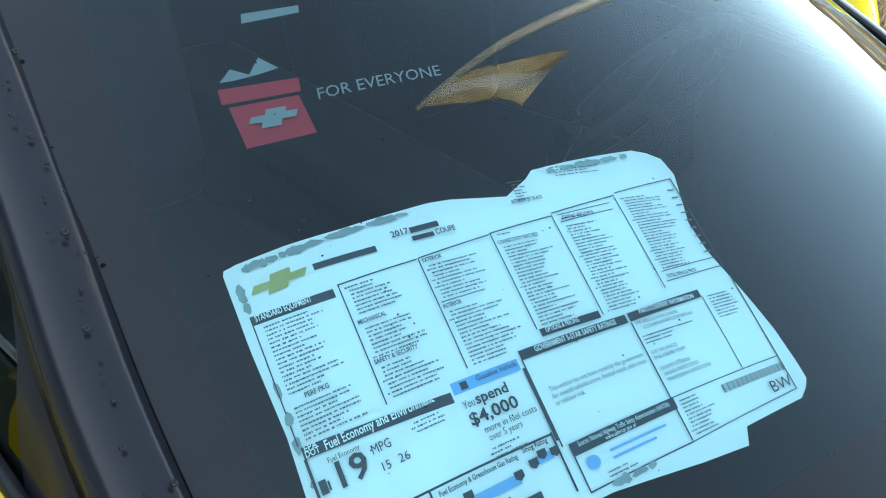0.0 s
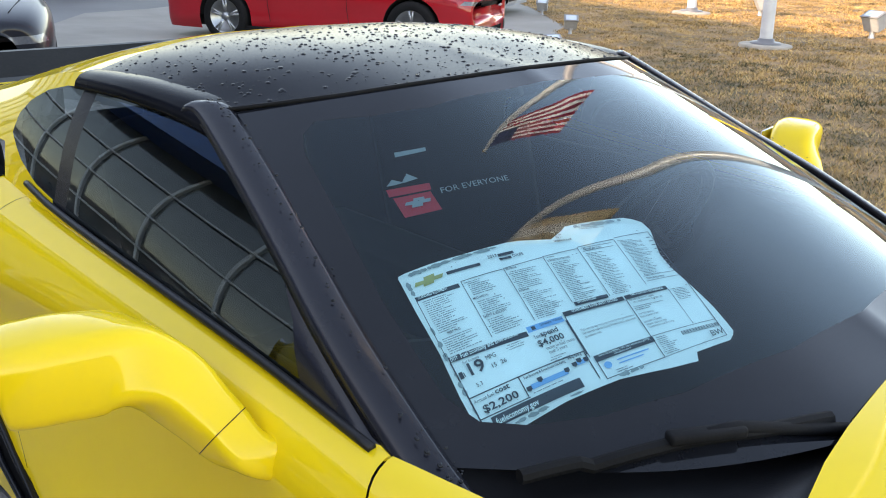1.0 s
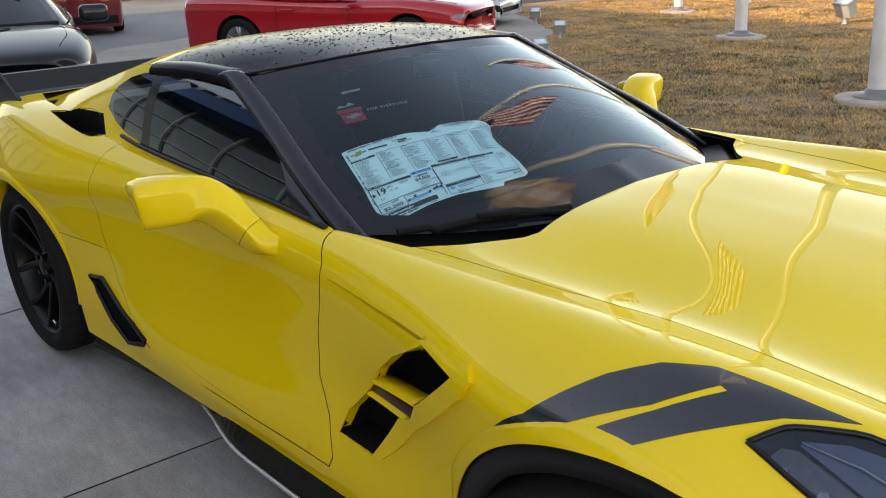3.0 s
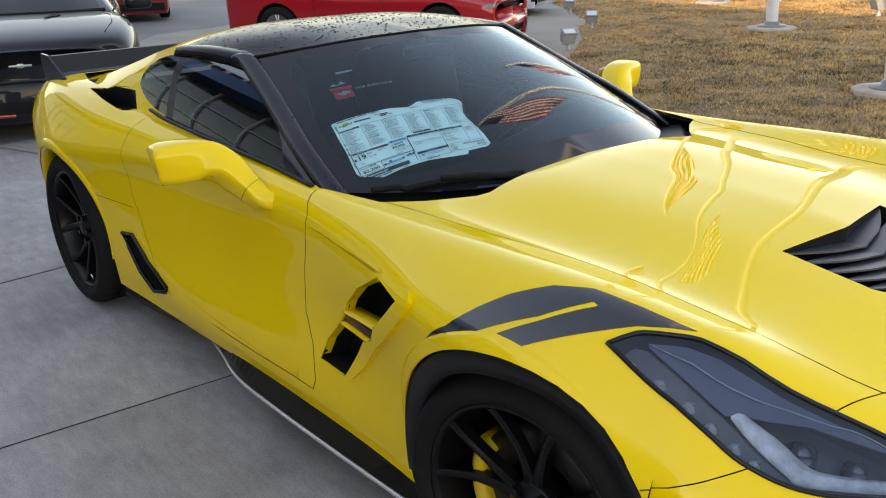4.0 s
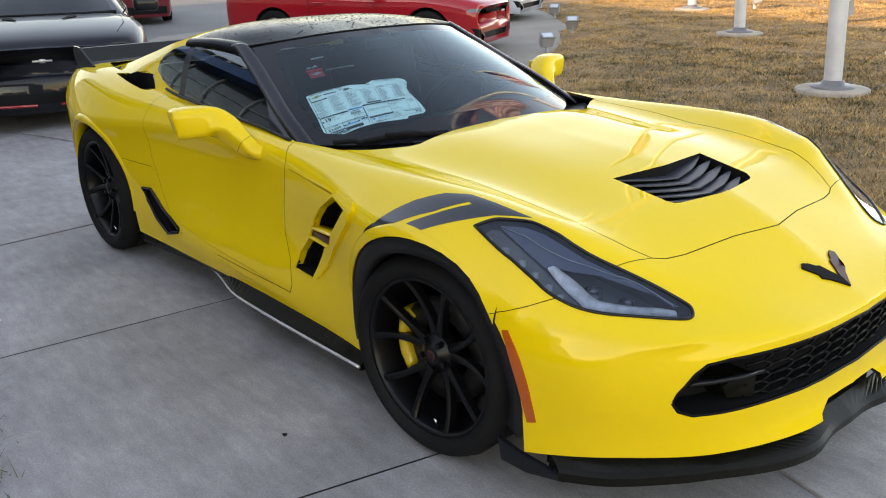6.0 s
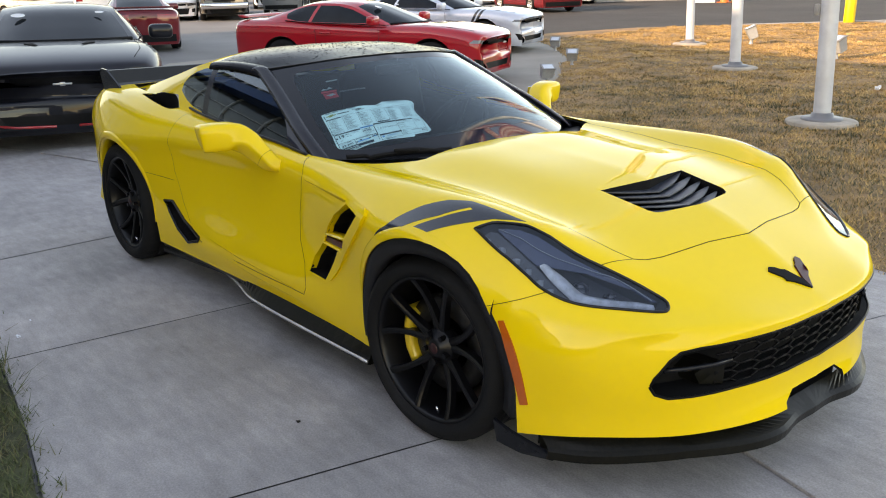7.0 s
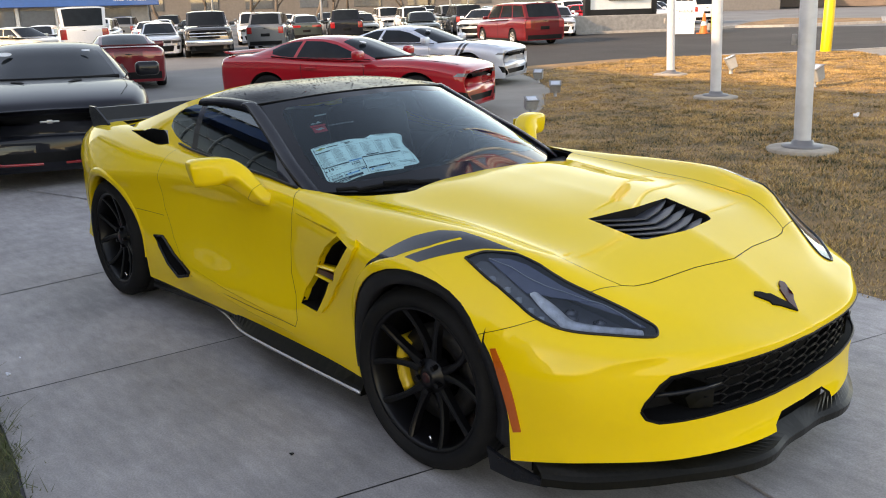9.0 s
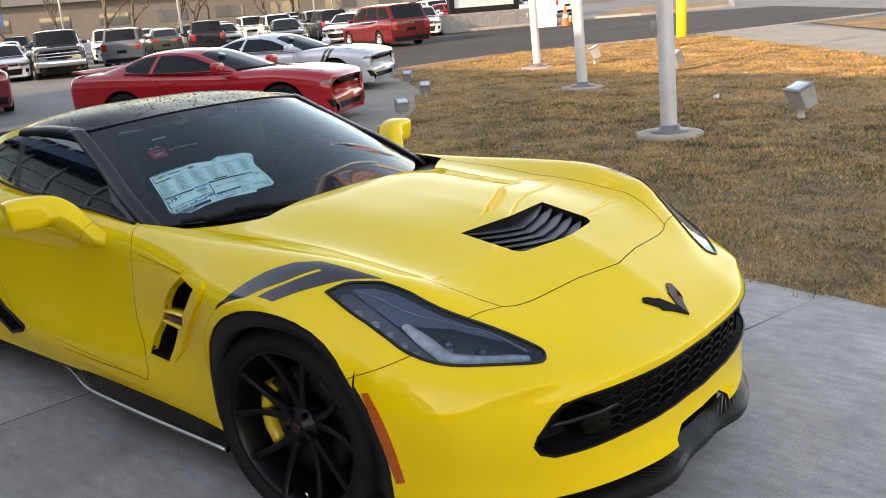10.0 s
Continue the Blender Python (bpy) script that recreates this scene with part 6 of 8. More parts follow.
# trowel streaks, blotches and fine grit in the concrete
for scale_, stretch, lo_, hi_, det in ((3.2, (1, 1, 1), .80, 1.14, 10), (16, (.35, 1.3, 1), .80, 1.14, 8), (130, (1, 1, 1), .74, 1.16, 4)):
    mp_ = nt.nodes.new("ShaderNodeMapping")
    mp_.inputs["Scale"].default_value = stretch
    mp_.inputs["Rotation"].default_value = (0, 0, .5)
    nz_ = nt.nodes.new("ShaderNodeTexNoise")
    nz_.inputs["Scale"].default_value, nz_.inputs["Detail"].default_value, nz_.inputs["Roughness"].default_value = scale_, det, .68
    mr_ = nt.nodes.new("ShaderNodeMapRange")
    mr_.inputs[1].default_value, mr_.inputs[2].default_value, mr_.inputs[3].default_value, mr_.inputs[4].default_value = .3, .7, lo_, hi_
    h2 = nt.nodes.new("ShaderNodeHueSaturation")
    nt.links.new(gp_.outputs["Position"], mp_.inputs["Vector"])
    nt.links.new(mp_.outputs[0], nz_.inputs["Vector"])
    nt.links.new(nz_.outputs["Fac"], mr_.inputs[0])
    nt.links.new(mr_.outputs[0], h2.inputs["Value"])
    nt.links.new(last, h2.inputs["Color"])
    last = h2.outputs[0]
nt.links.new(last, bsdf.inputs["Base Color"])


def slab_mesh(r0, r1, da):
    b = bmesh.new()
    n = 4
    gap = .0016
    top = []
    for k in range(n + 1):
        a = -da / 2 + da * k / n
        row = []
        for r, inset, z in ((r0 + gap, 0, -.05), (r0 + gap, 0, -.0015), (r0 + gap + .0025, 1, 0), (r1 - gap - .0025, 1, 0), (r1 - gap, 0, -.0015), (r1 - gap, 0, -.05)):
            aa = a
            if k in (0, n):
                aa = a + (gap + .0025 * inset) / r * (1 if k == 0 else -1)
            row.append(b.verts.new((r * math.cos(aa), r * math.sin(aa), z)))
        top.append(row)
    for p, q in zip(top, top[1:]):
        for i in range(5):
            b.faces.new((p[i], q[i], q[i + 1], p[i + 1]))
    b.normal_update()
    bmesh.ops.recalc_face_normals(b, faces=b.faces)
    me = bpy.data.meshes.new("slab")
    b.to_mesh(me)
    b.free()
    me.materials.append(SLAB)
    return me


for i in range(2):
    me = slab_mesh(RADII[i], RADII[i + 1], radians(7.163))
    for k in range(-10, 7):
        ob = new("slab", me)
        ob.parent = drive
        turn = 81.268 + 7.163 * k
        r_ = (RADII[i] + RADII[i + 1]) / 2
        c_ = Vector((CX + r_ * math.cos(radians(turn)), CY + r_ * math.sin(radians(turn)), 0))
        up = Vector((rise(c_.x - 1, c_.y) - rise(c_.x + 1, c_.y), rise(c_.x, c_.y - 1) - rise(c_.x, c_.y + 1), 2)).normalized()
        lie = Vector((0, 0, 1)).rotation_difference(up).to_matrix().to_4x4()
        ob.matrix_basis = Matrix.Translation((c_.x, c_.y, rise(c_.x, c_.y))) @ lie @ Matrix.Translation(-c_) @ pose(CX, CY, 0, 0, 0, turn)

OUTER = [(CX + RADII[2] * math.cos(radians(a)), CY + RADII[2] * math.sin(radians(a))) for a in range(94, 27, -6)]
LAWN = [(-15.50, 15.22), (-14.64, 19.25), (-12.33, 21.75), (-10.04, 24.57), (-6.14, 19.98), (-2.40, 15.46), (3.34, 9.78), (12.61, 2.35)] + OUTER[::-1] + [(-4.9, 3.4), (-5.6, 4.9), (-6.5, 6.4), (-7.7, 8.0), (-8.4, 8.95), (-9.3, 9.9), (-9.75, 10.5), (-10.0, 11.0), (-11.0, 11.8), (-12.4, 12.95), (-13.7, 13.9)]
sheet_part("lawn", LAWN, SOIL, .01, "dry straw-brown winter lawn with green patches", "lawn")
PAD = [(-4.9, 3.4), (-5.6, 4.9), (-6.5, 6.4), (-7.7, 8.0), (-8.4, 8.95), (-9.3, 9.9), (-9.75, 10.5), (-10.0, 11.0), (-11.0, 11.8), (-12.4, 12.95), (-13.7, 13.9), (-16.5, 11.5), (-17.5, 8.5), (-16, 5.0), (-12, 2.2), (-8, 1.9)]
sheet_part("pavement", PAD, CONCRETE, .004, "pale concrete end of the drive beside the lawn", "pavement")
WALK = [(-10.04, 24.57), (-8.50, 27.79), (-4.05, 21.86), (4.04, 14.60), (13.94, 5.45), (12.61, 2.35), (3.34, 9.78), (-2.40, 15.46), (-6.14, 19.98)]
sheet_part("sidewalk", WALK, CONCRETE, .006, "pale sunlit concrete sidewalk", "sidewalk")
ROAD = [(-15.50, 15.22), (-14.64, 19.25), (-12.33, 21.75), (-10.04, 24.57), (-8.50, 27.79), (-4.54, 36.14), (-9.38, 45.15), (-23.57, 40.83), (-24.70, 37.52), (-26.38, 36.65), (-28.69, 32.50), (-32.93, 26.25), (-26.11, 17.12), (-19.56, 12.58)]
sheet_part("road", ROAD, ASPHALT, -.004, "dark damp asphalt driveway", "road")
VERGE = [(-24.23, 41.42), (-21.60, 42.11), (-18.27, 46.55), (-21.31, 53.20), (-28.70, 55.16), (-26.58, 46.95)]
sheet_part("verge", VERGE, SOIL, .05, "strip of dry grass by the street", "verge")
VERGE2 = [(-8.14, 28.34), (-3.58, 29.85), (2.13, 27.45), (8.85, 20.93), (13.72, 12.96), (13.92, 5.75), (4.02, 15.01), (-3.97, 22.24)]
sheet_part("verge", VERGE2, SOIL, .012, "strip of dry grass by the sidewalk", "verge")
STREET = [(-46.78, 81.11), (-17.78, 47.07), (-6.47, 33.60), (19.63, 24.02), (58.76, 42.09), (51.74, 144.32), (-51.00, 142.44)]
sheet_part("road", STREET, LOT, .004, "wide sunlit street beyond the lot", "road")
INNER = [(CX + RADII[0] * math.cos(radians(a)), CY + RADII[0] * math.sin(radians(a))) for a in range(28, 112, 6)]
sheet_part("lawn", INNER + [(-7.0, -5.5), (6.9, -9.0)], SOIL_GREEN, .012, "greener grass strip beside the drive", "lawn")


def kerb(points, w, h, label):
    b = bmesh.new()
    rows = []
    for i, (x, y) in enumerate(points):
        p, q = Vector(points[max(i - 1, 0)]), Vector(points[min(i + 1, len(points) - 1)])
        d = (q - p).normalized()
        n = Vector((-d.y, d.x)) * w / 2
        z = rise(x, y)
        rows.append([b.verts.new(v) for v in ((x - n.x, y - n.y, z - .03), (x - n.x, y - n.y, z + h - .012), (x - n.x * .8, y - n.y * .8, z + h), (x + n.x * .8, y + n.y * .8, z + h), (x + n.x, y + n.y, z + h - .012), (x + n.x, y + n.y, z - .03))])
    for r0, r1 in zip(rows, rows[1:]):
        for k in range(5):
            b.faces.new((r0[k], r0[k + 1], r1[k + 1], r1[k]))
    b.faces.new(rows[0])
    b.faces.new(rows[-1][::-1])
    bmesh.ops.recalc_face_normals(b, faces=b.faces)
    return tagged(part("kerb", b, KERB, smooth=False), label, "kerb", kind="structure")


kerb([(-28.56, 33.53), (-24.91, 37.62), (-23.90, 41.04), (-21.46, 41.78), (-18.15, 46.27), (-21.22, 53.40)], .3, .12, "pale concrete kerb of the verge")
kerb([(-12.82, 21.33), (-10.17, 24.81), (-8.43, 28.03), (-4.51, 35.64)], .18, .03, "low pale kerb by the sidewalk")


# grass blades: many small leaning triangles in one sheet
def grass(name, inside_of, count, box_, height, mat, label, seed, bias=1.0):
    rs = np.random.RandomState(seed)
    x = rs.uniform(box_[0], box_[1], count * 4)
    y = box_[2] + (box_[3] - box_[2]) * rs.uniform(0, 1, count * 4) ** bias
    keep = np.zeros(len(x), bool)
    poly = inside_of
    n = len(poly)
    for i in range(n):
        (x1, y1), (x2, y2) = poly[i], poly[i - 1]
        c = ((y1 > y) != (y2 > y)) & (x < (x2 - x1) * (y - y1) / ((y2 - y1) or 1e-9) + x1)
        keep ^= c
    x, y = x[keep][:count], y[keep][:count]
    k = rs.randint(0, max(1, len(x) // 14), len(x))
    x, y = x[k] + rs.normal(0, .05, len(x)), y[k] + rs.normal(0, .05, len(x))
    m = len(x)
    tall = rs.uniform(.45, 1.5, m)[k]
    patch = .5 + .5 * np.sin(x * 1.7 + 2 * np.sin(y * 1.1)) * np.sin(y * 1.9 + 1.5 * np.sin(x * .8))
    far = np.clip((y - 2) / 14, 0, 1)
    h = height * (.35 + .9 * rs.uniform(0, 1, m)) * (.55 + .6 * patch) * tall
    a = rs.uniform(0, 2 * np.pi, m)
    lean = rs.uniform(.4, 2.0, m) * h
    w = (.0025 + .0045 * far) * rs.uniform(.7, 1.4, m)
    z = -.0245 * np.clip(y - 1, 0, 5.5) + .011 * np.clip(y - 6.5, 0, 55) + .0054 * np.clip(x + 3.5, -60, 0) - .055 * np.clip((-x - 3.5) / 4, 0, 1) + .006
    b2 = a + np.pi / 2 + rs.uniform(-.5, .5, m)
    co = np.empty((m, 3, 3))
    co[:, 0] = np.stack([x + w * np.cos(b2), y + w * np.sin(b2), z], 1)
    co[:, 1] = np.stack([x - w * np.cos(b2), y - w * np.sin(b2), z], 1)
    co[:, 2] = np.stack([x + lean * np.cos(a), y + lean * np.sin(a), z + h], 1)
    me = bpy.data.meshes.new(name)
    me.vertices.add(m * 3)
    me.vertices.foreach_set("co", co.ravel())
    me.loops.add(m * 3)
    me.loops.foreach_set("vertex_index", np.arange(m * 3, dtype=np.int32))
    me.polygons.add(m)
    me.polygons.foreach_set("loop_start", np.arange(0, m * 3, 3, dtype=np.int32))
    me.update(calc_edges=True)
    me.materials.append(mat)
    return tagged(new(name, me), label, "grass", kind="stuff")


def blade_material(name, cols, rough=.8):
    m = bpy.data.materials.new(name)
    m.use_nodes = True
    nt = m.node_tree
    ge = nt.nodes.new("ShaderNodeNewGeometry")
    tc = nt.nodes.new("ShaderNodeTexCoord")
    no = nt.nodes.new("ShaderNodeTexNoise")
    no.inputs["Scale"].default_value, no.inputs["Detail"].default_value, no.inputs["Roughness"].default_value = 1.3, 8, .7
    nt.links.new(tc.outputs["Object"], no.inputs["Vector"])
    ad = nt.nodes.new("ShaderNodeMath")
    ad.operation = "MULTIPLY_ADD"
    ad.inputs[1].default_value, ad.inputs[2].default_value = .5, -.62
    nt.links.new(ge.outputs["Random Per Island"], ad.inputs[0])
    sm = nt.nodes.new("ShaderNodeMath")
    sm.operation = "MULTIPLY_ADD"
    sm.inputs[1].default_value = 2.0
    nt.links.new(no.outputs["Fac"], sm.inputs[0])
    nt.links.new(ad.outputs[0], sm.inputs[2])
    r = nt.nodes.new("ShaderNodeValToRGB")
    r.color_ramp.elements[0].position, r.color_ramp.elements[0].color = .30, (*cols[0], 1)
    r.color_ramp.elements[1].position, r.color_ramp.elements[1].color = .85, (*cols[-1], 1)
    for k, c in enumerate(cols[1:-1]):
        e = r.color_ramp.elements.new(.30 + .55 * (k + 1) / (len(cols) - 1))
        e.color = (*c, 1)
    nt.links.new(sm.outputs[0], r.inputs["Fac"])
    b = nt.nodes["Principled BSDF"]
    b.inputs["Roughness"].default_value = rough
    nt.links.new(r.outputs["Color"], b.inputs["Base Color"])
    return m


STRAW = blade_material("straw_grass", [(.070, .062, .018), (.25, .145, .044), (.48, .28, .095), (.62, .40, .16)])
GREEN = blade_material("green_grass", [(.035, .055, .014), (.075, .095, .03), (.14, .12, .055)])
grass("lawn_grass", LAWN, 460000, (-14, 13, 1.5, 24), .035, STRAW, "short dry straw-coloured grass blades", 3, 1.6)
DULL_GREEN = blade_material("dull_green_grass", [(.024, .038, .012), (.048, .062, .022), (.10, .09, .04)])
grass("lawn_undergrowth", LAWN, 130000, (-7, 10, 1.5, 9.5), .030, DULL_GREEN, "short dull green blades among the straw", 11, 1.3)
EDGE_IN = [(CX + (RADII[0] - .045) * math.cos(radians(a)), CY + (RADII[0] - .045) * math.sin(radians(a))) for a in range(28, 112, 3)]
grass("strip_grass", EDGE_IN + [(-7.0, -5.5), (6.9, -9.0)], 22000, (-3.2, 1.0, -2.6, -1.6), .04, GREEN, "short green and dead grass blades", 5)
grass("strip_undergrowth", EDGE_IN + [(-7.0, -5.5), (6.9, -9.0)], 240000, (-7, 7, -8.0, -1.6), .04, GREEN, "short green and dead grass blades", 17)

# ---- flagpoles, their flags and the ground floodlights ----
LEAN_X, LEAN_Y = -.030, -.022
POLE_WHITE = material("white_pole_paint", (.60, .62, .66), .35, .1, .12, 6, bump=.03, bump_scale=40, coat=.2)
GOLD = material("gold_finial", (.65, .42, .12), .25, 1.0, .1, 20)
FLAG_RED = material("flag_red", (.36, .025, .07), .8, 0, .15, 20)
FLAG_WHITE = material("flag_white", (.76, .78, .84), .8, 0, .1, 20)
FLAG_BLUE = material("flag_blue", (.02, .03, .12), .8, 0, .15, 20)
FLAG_TAN = material("flag_tan", (.66, .60, .50), .8, 0, .06, 3, second=(.44, .34, .22), mix_scale=.8)


BASE_TAN = material("weathered_base", (.42, .365, .30), .85, 0, .25, 14, bump=.2, bump_scale=90)


def flagpole(x, y, height, kind):
    z = rise(x, y)
    pole = thing("flagpole", "tall white tapered flagpole on a round concrete base", "flagpole", "flagpoles on the lawn", Matrix.Translation((x, y, z)))
    ax = Vector((LEAN_X, LEAN_Y, 1))
    b = bmesh.new()
    rings = []
    for h, r in ((.0, .094), (2.5, .092), (height * .5, .078), (height - .4, .05), (height, .045)):
        rings.append([b.verts.new(ax * h + Vector((r * math.cos(2 * math.pi * k / 28), r * math.sin(2 * math.pi * k / 28), 0))) for k in range(28)])
    for r0, r1 in zip(rings, rings[1:]):
        for k in range(28):
            b.faces.new((r0[k], r0[(k + 1) % 28], r1[(k + 1) % 28], r1[k]))
    part("shaft", b, POLE_WHITE, pole)
    b = bmesh.new()
    lathe(b, [(.385, -.03), (.385, .040), (.372, .052), (.30, .058), (.001, .060)], "Z", 40)
    part("concrete_base", b, BASE_TAN, pole, "round weathered concrete base")
    b = bmesh.new()
    lathe(b, [(.225, .056), (.225, .074), (.215, .084), (.125, .088), (.118, .125), (.106, .135), (.098, .14)], "Z", 36)
    part("flash_collar", b, material("collar_grey", (.17, .17, .18), .45, .2, .15, 10), pole, "grey spun metal collar")
    b = bmesh.new()
    bmesh.ops.create_uvsphere(b, u_segments=16, v_segments=10, radius=.09)
    bmesh.ops.translate(b, verts=b.verts, vec=ax * (height + .09))
    part("finial", b, GOLD, pole, "gold ball finial")
    b = bmesh.new()
    box(b, ax * 1.25 + Vector((-.10, -.09, 0)), (.05, .05, .12), None, .01)
    part("cleat", b, KERB, pole)
    # drooping flag
    fly, hoist = min(7.2, height * .4), min(4.2, height * .23)
    down = Vector((.18, .02, -.98)).normalized()
    b = bmesh.new()
    nu, nv = 40, 26
    g = []
    for i in range(nu + 1):
        u = i / nu
        col = []
        for j in range(nv + 1):
            v = j / nv
            top = ax * (height - .5 - hoist * v)
            wave = .22 * u * math.sin(7 * u + 3 * v) + .12 * u * math.sin(13 * u - 5 * v)
            p = top + down * fly * u * (1 - .12 * v) + Vector((.25, -.95, .1)) * wave + Vector((-.45 * u * v, 0, 0))
            col.append(b.verts.new(p))
        g.append(col)
    for i in range(nu):
        for j in range(nv):
            f = b.faces.new((g[i][j], g[i + 1][j], g[i + 1][j + 1], g[i][j + 1]))
            if kind == "stripes":
                f.material_index = 2 if (i < nu * .4 and j < 14) else (0 if (j // 2) % 2 == 0 else 1)
            elif kind == "tan":
                f.material_index = 0 if abs(j - 13) > 4 else 1
    mats = [FLAG_RED, FLAG_WHITE, FLAG_BLUE] if kind == "stripes" else [FLAG_TAN, FLAG_WHITE]
    part("flag", b, mats, pole, "drooping flag with red and white stripes" if kind == "stripes" else "drooping tan and white flag")
    return pole


flagpole(-2.59, 6.91, 19.0, "tan")
flagpole(-6.43, 11.28, 18.2, "stripes")
flagpole(-9.95, 15.01, 11.6, "stripes")

LAMP_GREY = material("lamp_grey", (.40, .41, .42), .45, .1, .15, 15)
LAMP_LENS = material("floodlight_lens", (.55, .62, .70), .06, .0, .1, 10, coat=1)


def floodlight(x, y, yaw, tilt, size=1.0):
    z = rise(x, y)
    f = thing("floodlight", "grey ground floodlight on a short knuckle post", "floodlight", "floodlights on the lawn", pose(x, y, z, 0, 0, yaw) @ Matrix.Scale(size, 4))
    b = bmesh.new()
    lathe(b, [(.055, -.05), (.055, .03), (.045, .04), (.043, .15), (.05, .155)], "Z", 20)
    part("post", b, LAMP_GREY, f)
    b = bmesh.new()
    cyl(b, (0, -.07, .17), (0, .07, .17), .05, seg=20)
    part("knuckle", b, LAMP_GREY, f)
    head = Matrix.Translation((.0, 0, .31)) @ Matrix.Rotation(radians(-tilt), 4, "Y")
    b = bmesh.new()
    vs = box(b, (0, 0, 0), (.26, .36, .30), None, 0)
    for v in b.verts:
        if v.co.z < 0:
            v.co.x *= .80
            v.co.y *= .90
    bmesh.ops.bevel(b, geom=b.edges[:], offset=.012, segments=2, affect="EDGES")
    b.transform(head)
    hd = part("lamp_head", b, LAMP_GREY, f, smooth=False)
    b = bmesh.new()
    box(b, (0, 0, .158), (.29, .39, .022), None, .006)
    b.transform(head)
    part("door_ring", b, material("lamp_rim", (.2, .2, .2), .5, .1, .1, 15), hd)
    b = bmesh.new()
    box(b, (0, 0, .171), (.20, .28, .006), None, .002)
    b.transform(head)
    part("lens", b, LAMP_LENS, hd, "pale glass lens")
    return f


floodlight(-1.61, 8.41, 55, 24, .86)
floodlight(-8.91, 15.89, 40, 24, .86)
floodlight(-5.85, 13.74, 76, 24, .86)
floodlight(-11.57, 12.21, 122, 30, .6)
floodlight(-9.26, 10.19, 132, 30, .6)
floodlight(-7.76, 7.91, 152, 25, .6)
b = bmesh.new()
bmesh.ops.create_icosphere(b, subdivisions=2, radius=.06)
for v in b.verts:
    v.co *= .7 + .6 * noise.noise(v.co * 30)
b.transform(Matrix.Translation((-3.32, 9.91, rise(-3.32, 9.91) + .03)))
tagged(part("litter", b, FLAG_WHITE, smooth=False), "crumpled white paper on the dry lawn", "litter")
b = bmesh.new()
bmesh.ops.create_icosphere(b, subdivisions=2, radius=.008)
for v in b.verts:
    v.co = Vector((v.co.x * 1.2, v.co.y, v.co.z * .5)) * (.75 + .9 * noise.noise(v.co * 190))
b.transform(Matrix.Translation((-0.397, -1.189, .004)))
tagged(part("pebble", b, DARK, smooth=False), "small dark pebble on the concrete drive", "pebble")
for x, y, s in ((-1.93, -1.74, .016), (-2.11, -1.64, .007)):
    b = bmesh.new()
    bmesh.ops.create_icosphere(b, subdivisions=2, radius=s)
    for v in b.verts:
        v.co = Vector((v.co.x * 1.6, v.co.y * .7, v.co.z * .35)) * (.8 + .8 * noise.noise(v.co * 120))
    b.transform(Matrix.Translation((x, y, s * .25)))
    tagged(part("paper_scrap", b, FLAG_WHITE, smooth=False), "tiny white paper scrap on the concrete drive", "litter")

# ---- the dealership behind the viewer: seen in the car's glass and paint ----
WALL_GREY = material("facade_panel", (.78, .79, .80), .5, .0, .1, 2)
BLUE_BAND = material("blue_fascia", (.015, .10, .34), .3, .0, .1, 2, coat=.4)
# the glass base is lifted to stand for sky reflected in the panes
FACADE_GLASS = material("facade_glass", (.08, .09, .10), .06, 0, .2, 1, coat=1.0, spec=.9)
MULLION = material("white_mullion", (.55, .56, .58), .4, .2, .1, 5)
show = thing("showroom", "low dealership showroom with blue fascia over tall glazing", "building", "", Matrix.Translation((-5.81, -6.58, 0)) @ Matrix.Rotation(radians(-13.5), 4, "Z"))
b = bmesh.new()
box(b, (-6.5, -6.2, 3.9), (33, 12, 7.8))
part("block", b, WALL_GREY, show, "pale grey panelled walls", smooth=False)
b = bmesh.new()
rows = []
for i in range(41):
    x = -22 + 31.5 * i / 40
    y = .25 + .7 * math.exp(-((x + 3) / 6) ** 2)
    rows.append([b.verts.new((x, y, z)) for z in (5.5, 6.5)] + [b.verts.new((x, y - 1.2, z)) for z in (6.5, 5.5)])
for r0, r1 in zip(rows, rows[1:]):
    for k in range(4):
        b.faces.new((r0[k], r0[(k + 1) % 4], r1[(k + 1) % 4], r1[k]))
bmesh.ops.recalc_face_normals(b, faces=b.faces)
part("fascia", b, BLUE_BAND, show, "glossy blue fascia band", smooth=False)
b = bmesh.new()
box(b, (-6.5, -.19, 2.85), (31, .06, 5.5))
part("glazing", b, FACADE_GLASS, show, "dark showroom glazing", smooth=False)
for i in range(16):
    b = bmesh.new()
    box(b, (-21.5 + 2 * i, -.12, 2.85), (.08, .10, 5.5), None, .01, 1)
    part("mullion", b, MULLION, show, smooth=False)
for z in (.15, 1.4, 2.7, 4.0):
    b = bmesh.new()
    box(b, (-6.5, -.10, z), (31, .08, .08), None, .01, 1)
    part("transom", b, MULLION, show, smooth=False)
for i in range(9):
    b = bmesh.new()
    box(b, (-8.6 + .95 * i, -.12, 7.22), (.55 + .18 * (i % 3 == 0), .12, .85), None, .03, 1)
    part("sign_block", b, SATIN_BLACK, show, "plain dark block of the roof sign", smooth=False)


# ---- parked vehicles ----
VEHICLE_GLASS = material("vehicle_glass", (.012, .016, .020), .08, 0, .2, 3, spec=.14)
HEAD_LAMP = material("headlamp", (.15, .155, .17), .15, .0, .3, 30, coat=.6)
TAIL_LAMP = material("tail_lamp", (.40, .012, .015), .2, 0, .2, 30, coat=1)
RIM_SILVER = material("silver_rim", (.45, .46, .47), .3, .8, .15, 20)
GRILLE_BLACK = material("grille_black", (.009, .009, .010), .7, 0, .3, 40, spec=.15)
